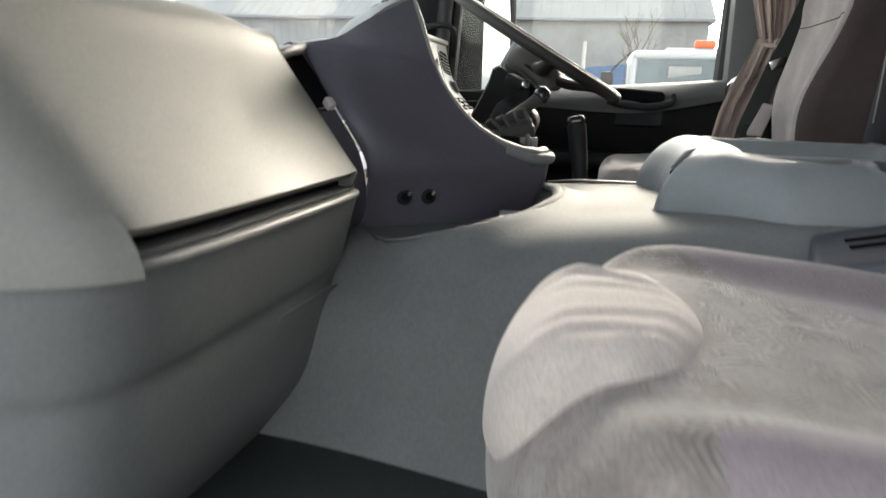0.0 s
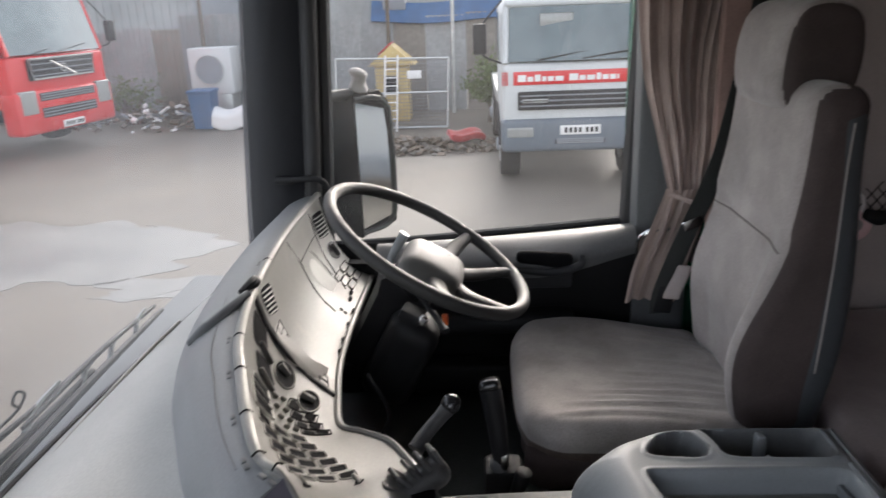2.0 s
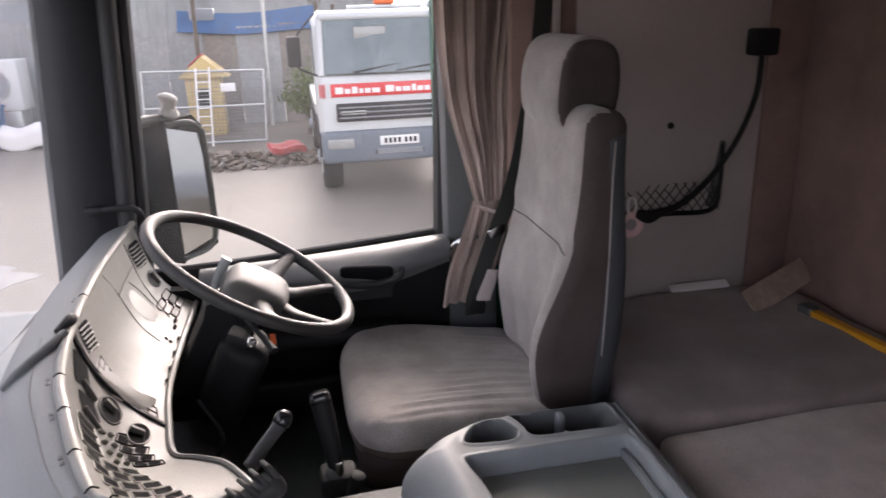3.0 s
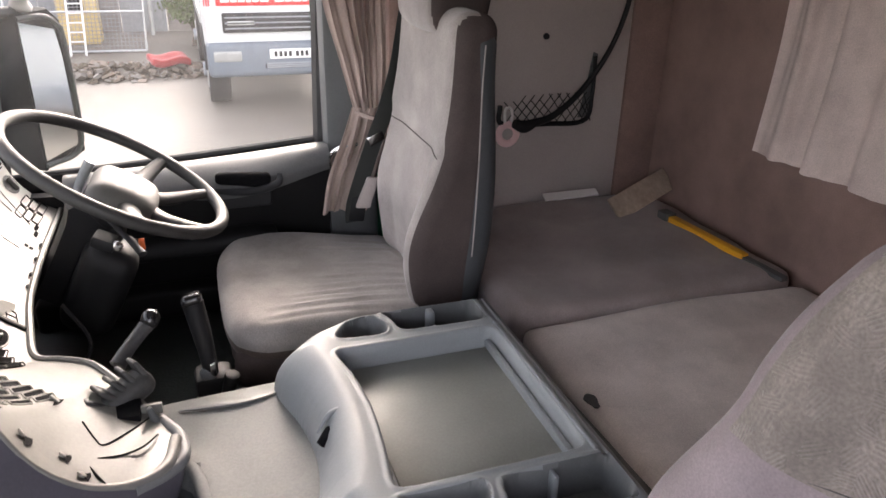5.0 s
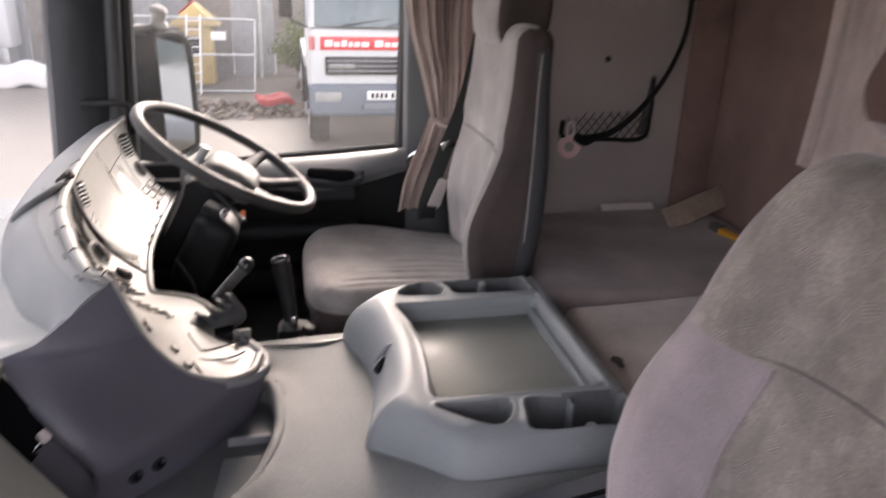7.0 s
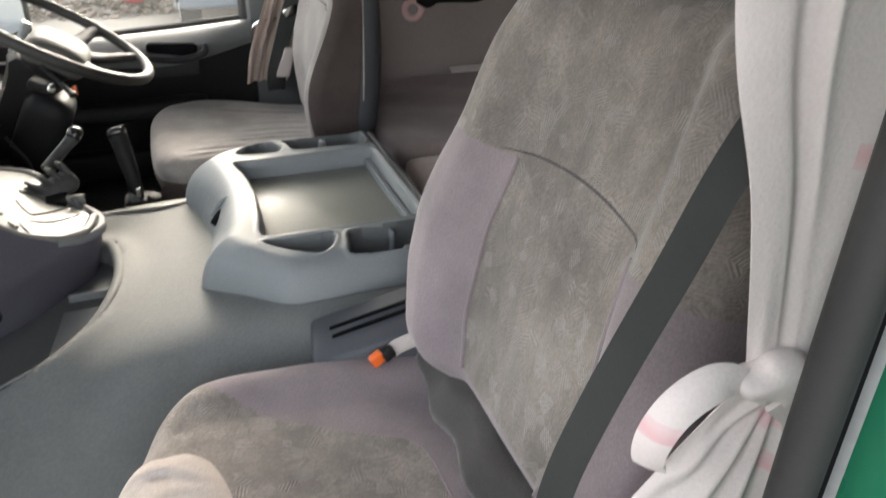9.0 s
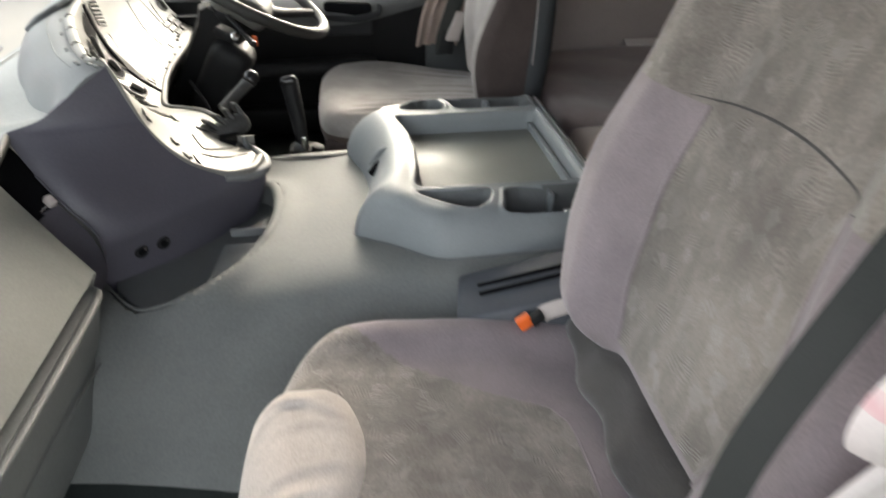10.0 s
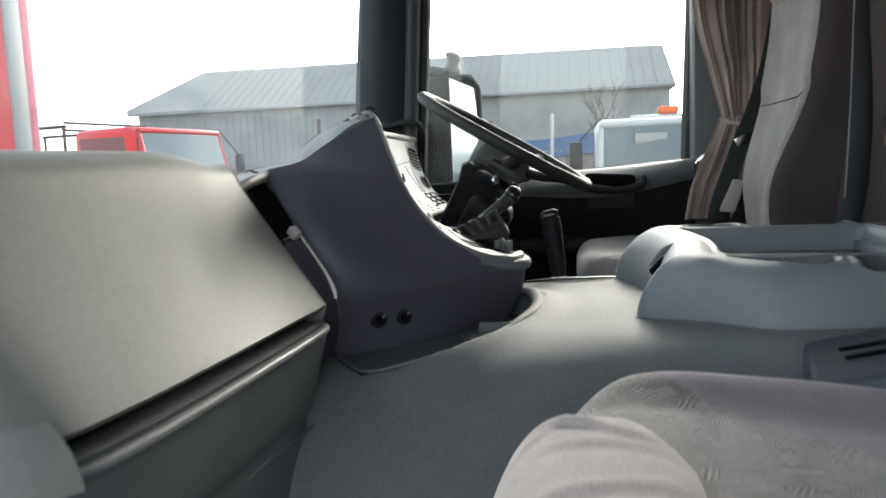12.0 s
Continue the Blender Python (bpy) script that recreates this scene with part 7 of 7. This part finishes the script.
part("lower_panel", rbox(-16.0, -9.40, 10.52, 11.1, 0.35, 1.94, 0.02), M_WOOD, tr, "tan lower panel")
part("skirt", rbox(-16.0, -9.45, 10.6, 11.05, 0.0, 0.34, 0.02), M_TYRE, tr)


# big shed across the yard
shed = thing("grey_shed", "long grey sheet-metal shed with a pale shallow roof", "shed", (-8, 40, 0))
bm = rbox(-22.0, 4.85, 34.0, 46.0, 0, 5.55)
for k in range(68):
    x = -21.8 + k * 0.39
    add(bm, rbox(x, x + 0.06, 33.96, 34.0, 0.02, 5.45))
part("wall", bm, M_TIN, shed, "ribbed grey tin walls")
bm = loft([[V(p) for p in r] for r in ([(-22.4, 33.6, 5.50), (-22.4, 33.6, 5.65), (-22.4, 46.4, 5.65), (-22.4, 46.4, 5.50)], [(-19.6, 33.6, 5.50), (-20.3, 38.2, 8.05), (-20.3, 41.8, 8.05), (-19.6, 46.4, 5.50)], [(4.4, 33.6, 5.35), (4.2, 38.2, 7.90), (4.2, 41.8, 7.90), (4.4, 46.4, 5.35)], [(5.1, 33.6, 5.35), (5.0, 38.2, 7.85), (5.0, 41.8, 7.85), (5.1, 46.4, 5.35)])])
roof = part("roof", bm, M_ROOF, shed, "pale weathered sheet roof", 12)
for k in range(46):
    x = -18.2 + k * 0.5
    part("rib", tube([(x, 33.6, 5.50 - 0.0033 * k), (x, 38.2, 8.05 - 0.0033 * k)], 0.035, 5), M_ROOF, roof)
part("gutter", rbox(-22.3, 5.05, 33.5, 33.6, 5.34, 5.47, 0.02), M_BUMPER, shed, "dark gutter")
part("doorway", rbox(-12.4, -9.6, 33.93, 33.99, 0, 3.4), M_BUMPER, shed, "dark sliding door")

# low hoarding with sheets of tin, poles and a blue tarpaulin
wall = thing("tin_hoarding", "patchy grey tin hoarding along the yard", "fence", (-2, 19, 0))
random.seed(5)
x = -13.0
while x < 9.0:
    w = random.uniform(0.7, 1.2)
    y_, h_ = 19.0 + random.uniform(-0.03, 0.03), 2.45 + random.uniform(-0.15, 0.25)
    bm = rbox(x, x + w - 0.02, y_, 19.06, 0, h_)
    for k in range(int(w / 0.15)):
        add(bm, rbox(x + 0.04 + 0.15 * k, x + 0.09 + 0.15 * k, y_ - 0.025, y_, 0, h_))
    part("sheet", bm, random.choice((M_TIN, M_TIN, M_TIN_RUST)), wall)
    x += w
for x, y, h in ((-0.1, 18.4, 3.4), (-1.75, 18.5, 3.3), (1.6, 18.5, 2.9), (-6.6, 18.6, 3.6), (-4.6, 18.5, 3.2)):
    part("post", rod((x, y, 0), (x + 0.05, y, h), 0.05, n=10), M_STEEL if x == -0.1 else M_BARK, wall, "upright post")
g = net([[(-2.2, 18.9, 2.35), (-0.6, 18.85, 2.25), (1.2, 18.9, 2.35)], [(-2.2, 19.3, 2.85), (-0.6, 19.3, 2.75), (1.2, 19.3, 2.9)]], 8, 16)
part("tarpaulin", sheet(g, 0.02), M_BLUE, wall, "blue tarpaulin over the top")
part("roof_pipe", rbox(-1.9, -1.3, 19.1, 19.5, 2.6, 2.9, 0.03), M_BUMPER, wall)

gate = thing("mesh_gate", "grey metal frame gate with mesh leaning at the hoarding", "gate", (-1, 16, 0))
for a, b_ in (((-2.32, 16.0, 0.02), (-2.25, 16.2, 1.62)), ((0.26, 16.0, 0.02), (0.33, 16.2, 1.55)), ((-2.25, 16.2, 1.60), (0.33, 16.2, 1.54)), ((-2.32, 16.0, 0.04), (0.26, 16.0, 0.02)), ((-2.28, 16.1, 0.82), (0.30, 16.1, 0.80))):
    part("bar", rod(a, b_, 0.025, n=8), M_STEEL, gate, "galvanised bar")
bm = bmesh.new()
for k in range(34):
    add(bm, tube([(-2.27 + 0.076 * k, 16.0, 0.03), (-2.22 + 0.076 * k, 16.2, 1.57)], 0.0055, 4))
for k in range(20):
    add(bm, tube([(-2.28, 16.0 + 0.01 * k, 0.06 + 0.077 * k), (0.29, 16.0 + 0.01 * k, 0.05 + 0.077 * k)], 0.0055, 4))
part("mesh", bm, M_BUMPER, gate, "thin wire mesh")
lad = thing("ladder", "pale aluminium ladder leaning on the gate", "ladder", (-1, 15.7, 0))
for x in (-1.16, -0.88):
    part("stile", rod((x, 15.65, 0.0), (x + 0.08, 15.95, 1.66), 0.022, n=8), M_WHITE, lad)
for k in range(8):
    z = 0.28 + 0.18 * k
    part("rung", rod((-1.15 + 0.01 * k, 15.68 + 0.035 * k, z), (-0.87 + 0.01 * k, 15.68 + 0.035 * k, z), 0.013, n=8), M_WHITE, lad)
sign = thing("paper_sign", "small white board fixed to the gate", "sign", (-0.5, 16.1, 1.2))
part("board", rbox(-0.62, -0.30, 16.08, 16.10, 1.12, 1.30, 0.005), M_WHITE, sign)
ph = thing("playhouse", "small yellow plastic playhouse with a red and yellow roof", "playhouse", (-1.1, 17.4, 0))
M_PLAY = material("faded_yellow_plastic", (0.55, 0.40, 0.16), 0.5, var=0.12, relief=0.05)
part("walls", rbox(-1.55, -0.75, 17.2, 17.9, 0, 1.35, 0.03), M_PLAY, ph, "yellow walls")
part("roof", loft([[V(p) for p in r] for r in ([(-1.70, 17.1, 1.35), (-1.12, 17.1, 1.84), (-0.55, 17.1, 1.35)], [(-1.70, 18.0, 1.35), (-1.12, 18.0, 1.84), (-0.55, 18.0, 1.35)])]), M_PLAY, ph, "yellow roof")
part("roof_panel", rbox(-0.40, 0.0, -0.42, 0.42, 0.01, 0.03, 0.005, 1, pose(-1.12, 17.55, 1.855, 0, -40, 0)), M_RED, ph, "red roof panel")
part("window", rbox(-1.35, -1.0, 17.17, 17.2, 0.7, 1.1, 0.02), M_DARK, ph)

unit = thing("cooling_unit", "white box unit with a round dark fan opening", "machine", (-5.4, 18, 0.8))
part("case", rbox(-5.95, -4.85, 17.8, 18.6, 0.75, 1.90, 0.04, 2), M_WPAINT, unit, "white case")
part("fan_opening", rod((-5.42, 17.82, 1.36), (-5.42, 17.76, 1.36), 0.34, n=28), M_BUMPER, unit, "dark round opening")
part("fan_guard", tube([(-5.42 + 0.36 * math.cos(a), 17.77, 1.36 + 0.36 * math.sin(a)) for a in np.linspace(0, 6.283, 24, endpoint=False)], 0.02, 6, closed=True, up=(0, 1, 0)), M_STEEL, unit)
part("legs", rbox(-5.85, -4.95, 17.85, 18.5, 0, 0.76, 0.02), M_STEEL, unit, "steel stand")
binob = thing("blue_bin", "blue plastic wheeled bin", "bin", (-5.95, 16.9, 0))
part("body", loft([[V((-5.95 + sx * w, 16.9 + sy * w, z)) for sx, sy in ((-1, -1), (1, -1), (1, 1), (-1, 1))] for w, z in ((0.22, 0.05), (0.28, 0.90))]), M_BLUE, binob)
part("lid", rbox(-6.26, -5.64, 16.58, 17.22, 0.90, 0.98, 0.03, 2), M_BLUE, binob, "closed lid")
for x in (-6.12, -5.78):
    part("wheel", rod((x - 0.03, 17.1, 0.1), (x + 0.03, 17.1, 0.1), 0.1, n=14), M_TYRE, binob)


def heap(name, label, cx, cy, rx, ry, h, n, mats, seed):
    """A low heap of broken bits, one joined mesh a material."""
    random.seed(seed)
    o = tagged(thing(name, label, "rubble", (cx, cy, 0)), kind="stuff")
    for k, mt in enumerate(mats):
        bmx = bmesh.new()
        for _ in range(n):
            a, q = random.uniform(0, 6.283), random.random() ** 0.6
            x, y = cx + rx * q * math.cos(a), cy + ry * q * math.sin(a)
            z = h * (1 - q) * random.uniform(0.5, 1)
            s = random.uniform(0.02, 0.075)
            add(bmx, rbox(-s * random.uniform(0.6, 2.5), s, -s, s * 0.8, -s * 0.4, s * 0.4, 0, 1, pose(x, y, z + s * 0.2, random.uniform(-35, 35), random.uniform(-35, 35), random.uniform(0, 360))))
        part("bits", bmx, mt, o)


heap("rubble_heap", "low heap of rubble and scrap with a red rag", -0.9, 13.6, 2.5, 0.9, 0.20, 150, (M_BRICK, M_BARK, M_TIN_RUST), 3)
heap("scrap_heap", "scattered scrap, planks and bags by the hoarding", -7.5, 17.6, 3.2, 0.9, 0.7, 60, (M_BRICK, M_WHITE, M_BARK, M_BUMPER), 4)
M_RAG = cloth("dull_red_cloth", (0.36, 0.05, 0.05))
rag = thing("red_rag", "red cloth lying on the rubble heap", "cloth", (0.7, 13.3, 0.2))
part("cloth", cushion(0.7, 0.4, 0.14, 0.05, 8, lambda p: p + V((0, 0, 0.04 * math.sin(9 * p.x) + 0.03 * math.sin(14 * p.y))), pose(0.62, 13.4, 0.26, 0, 6, 20)), M_RAG, rag)
tubob = thing("white_tub", "white plastic sheet thrown over scrap by the bin", "sheet", (-4.9, 16.9, 0))
part("sheet", cushion(1.3, 0.7, 0.45, 0.12, 12, lambda p: p + V((0, 0, 0.06 * math.sin(7 * p.x) + 0.05 * math.sin(9 * p.y + 2))), pose(-4.85, 17.0, 0.25)), M_WHITE, tubob)


def shrub(name, label, cx, cy, r, h, n, seed):
    random.seed(seed)
    o = thing(name, label, "shrub", (cx, cy, 0))
    wood_, leaves = bmesh.new(), bmesh.new()
    for _ in range(26):
        a, q = random.uniform(0, 6.283), random.uniform(0.2, 1)
        tip = V((cx + r * q * math.cos(a), cy + 0.5 * r * q * math.sin(a), h * random.uniform(0.5, 1.05)))
        mid_ = V((cx, cy, 0)).lerp(tip, 0.5) + V((random.uniform(-0.1, 0.1), 0, 0.12))
        add(wood_, tube([(cx + random.uniform(-0.2, 0.2), cy, 0), mid_, tip], [0.02, 0.012, 0.004], 5, smooth=6))
        for _ in range(n // 26):
            c_ = mid_.lerp(tip, random.random()) + V([random.gauss(0, 0.10) for _ in range(3)])
            s = random.uniform(0.03, 0.07)
            mm = pose(*c_, random.uniform(0, 360), random.uniform(0, 360), random.uniform(0, 360))
            vs = [leaves.verts.new(mm @ V(q_)) for q_ in ((-s, 0, 0), (0, -s * 0.5, 0.006), (s, 0, 0), (0, s * 0.5, 0.006))]
            leaves.faces.new(vs)
    part("stems", wood_, M_BARK, o)
    part("leaves", leaves, M_LEAF, o)


shrub("bramble_bush", "straggly green and brown bramble bush by the gate", 0.95, 16.6, 0.85, 1.45, 3000, 8)
shrub("bramble_bush", "low scrubby bush by the hoarding", -8.6, 18.2, 1.0, 1.2, 700, 9)


def bare_tree(cx, cy, h, seed):
    random.seed(seed)
    o = thing("bare_tree", "thin bare winter tree before the shed", "tree", (cx, cy, 0))
    bmx = bmesh.new()

    def grow(p, d, ln, r, depth):
        q = p + d * ln
        add(bmx, tube([p, p.lerp(q, 0.5) + V((random.uniform(-1, 1), 0, 0)) * 0.05 * ln, q], [r, r * 0.8, r * 0.6], 6, smooth=5))
        if depth:
            for _ in range(3):
                nd = (d + V((random.uniform(-0.6, 0.6), random.uniform(-0.4, 0.4), random.uniform(-0.1, 0.5)))).normalized()
                grow(p.lerp(q, random.uniform(0.55, 1)), nd, ln * random.uniform(0.5, 0.75), r * 0.55, depth - 1)
    grow(V((cx, cy, 0)), V((0.03, 0, 1)), h * 0.45, 0.09, 4)
    part("trunk", bmx, M_BARK, o)


bare_tree(1.6, 29.0, 6.2, 3)

# how far along the hoarding these stand
for ob, dx in ((gate, -0.45), (lad, -0.45), (sign, -0.45), (ph, -0.40), (rag, -0.35), (unit, -0.8), (binob, -0.2), (tubob, -0.5)):
    ob.location.x += dx

# white van behind the cab, seen in the mirror alone
van = thing("white_van", "white panel van with a yellow stripe parked behind the cab", "van", (9, 3, 0))
vb = loft([[V((7.0 + dx, y, z)) for y, z in ((1.9, 0.45), (1.9, 1.9), (2.1, 2.35), (3.7, 2.35), (3.9, 1.9), (3.9, 0.45))] for dx in (0.0, 5.0)])
bmesh.ops.bevel(vb, geom=vb.edges[:], offset=0.08, segments=2, profile=0.5, affect="EDGES")
part("body", vb, M_WPAINT, van, "white body")
part("windscreen", rbox(6.98, 7.03, 2.1, 3.7, 1.35, 2.05, 0.02), M_SCREEN, van, "dark windscreen")
part("stripe", rbox(6.97, 12.0, 1.885, 1.90, 1.0, 1.25), M_YELLOW, van, "yellow stripe")
part("bumper", rbox(6.9, 7.1, 1.95, 3.85, 0.35, 0.65, 0.05, 2), M_BUMPER, van)
for wx in (7.9, 11.0):
    for wy in (2.05, 3.75):
        wheel_parts(van, (wx, wy, 0.36), (0, 1, 0), 0.36, 0.22)

van.matrix_basis = Matrix.Translation((10.5, 2.0, 0))
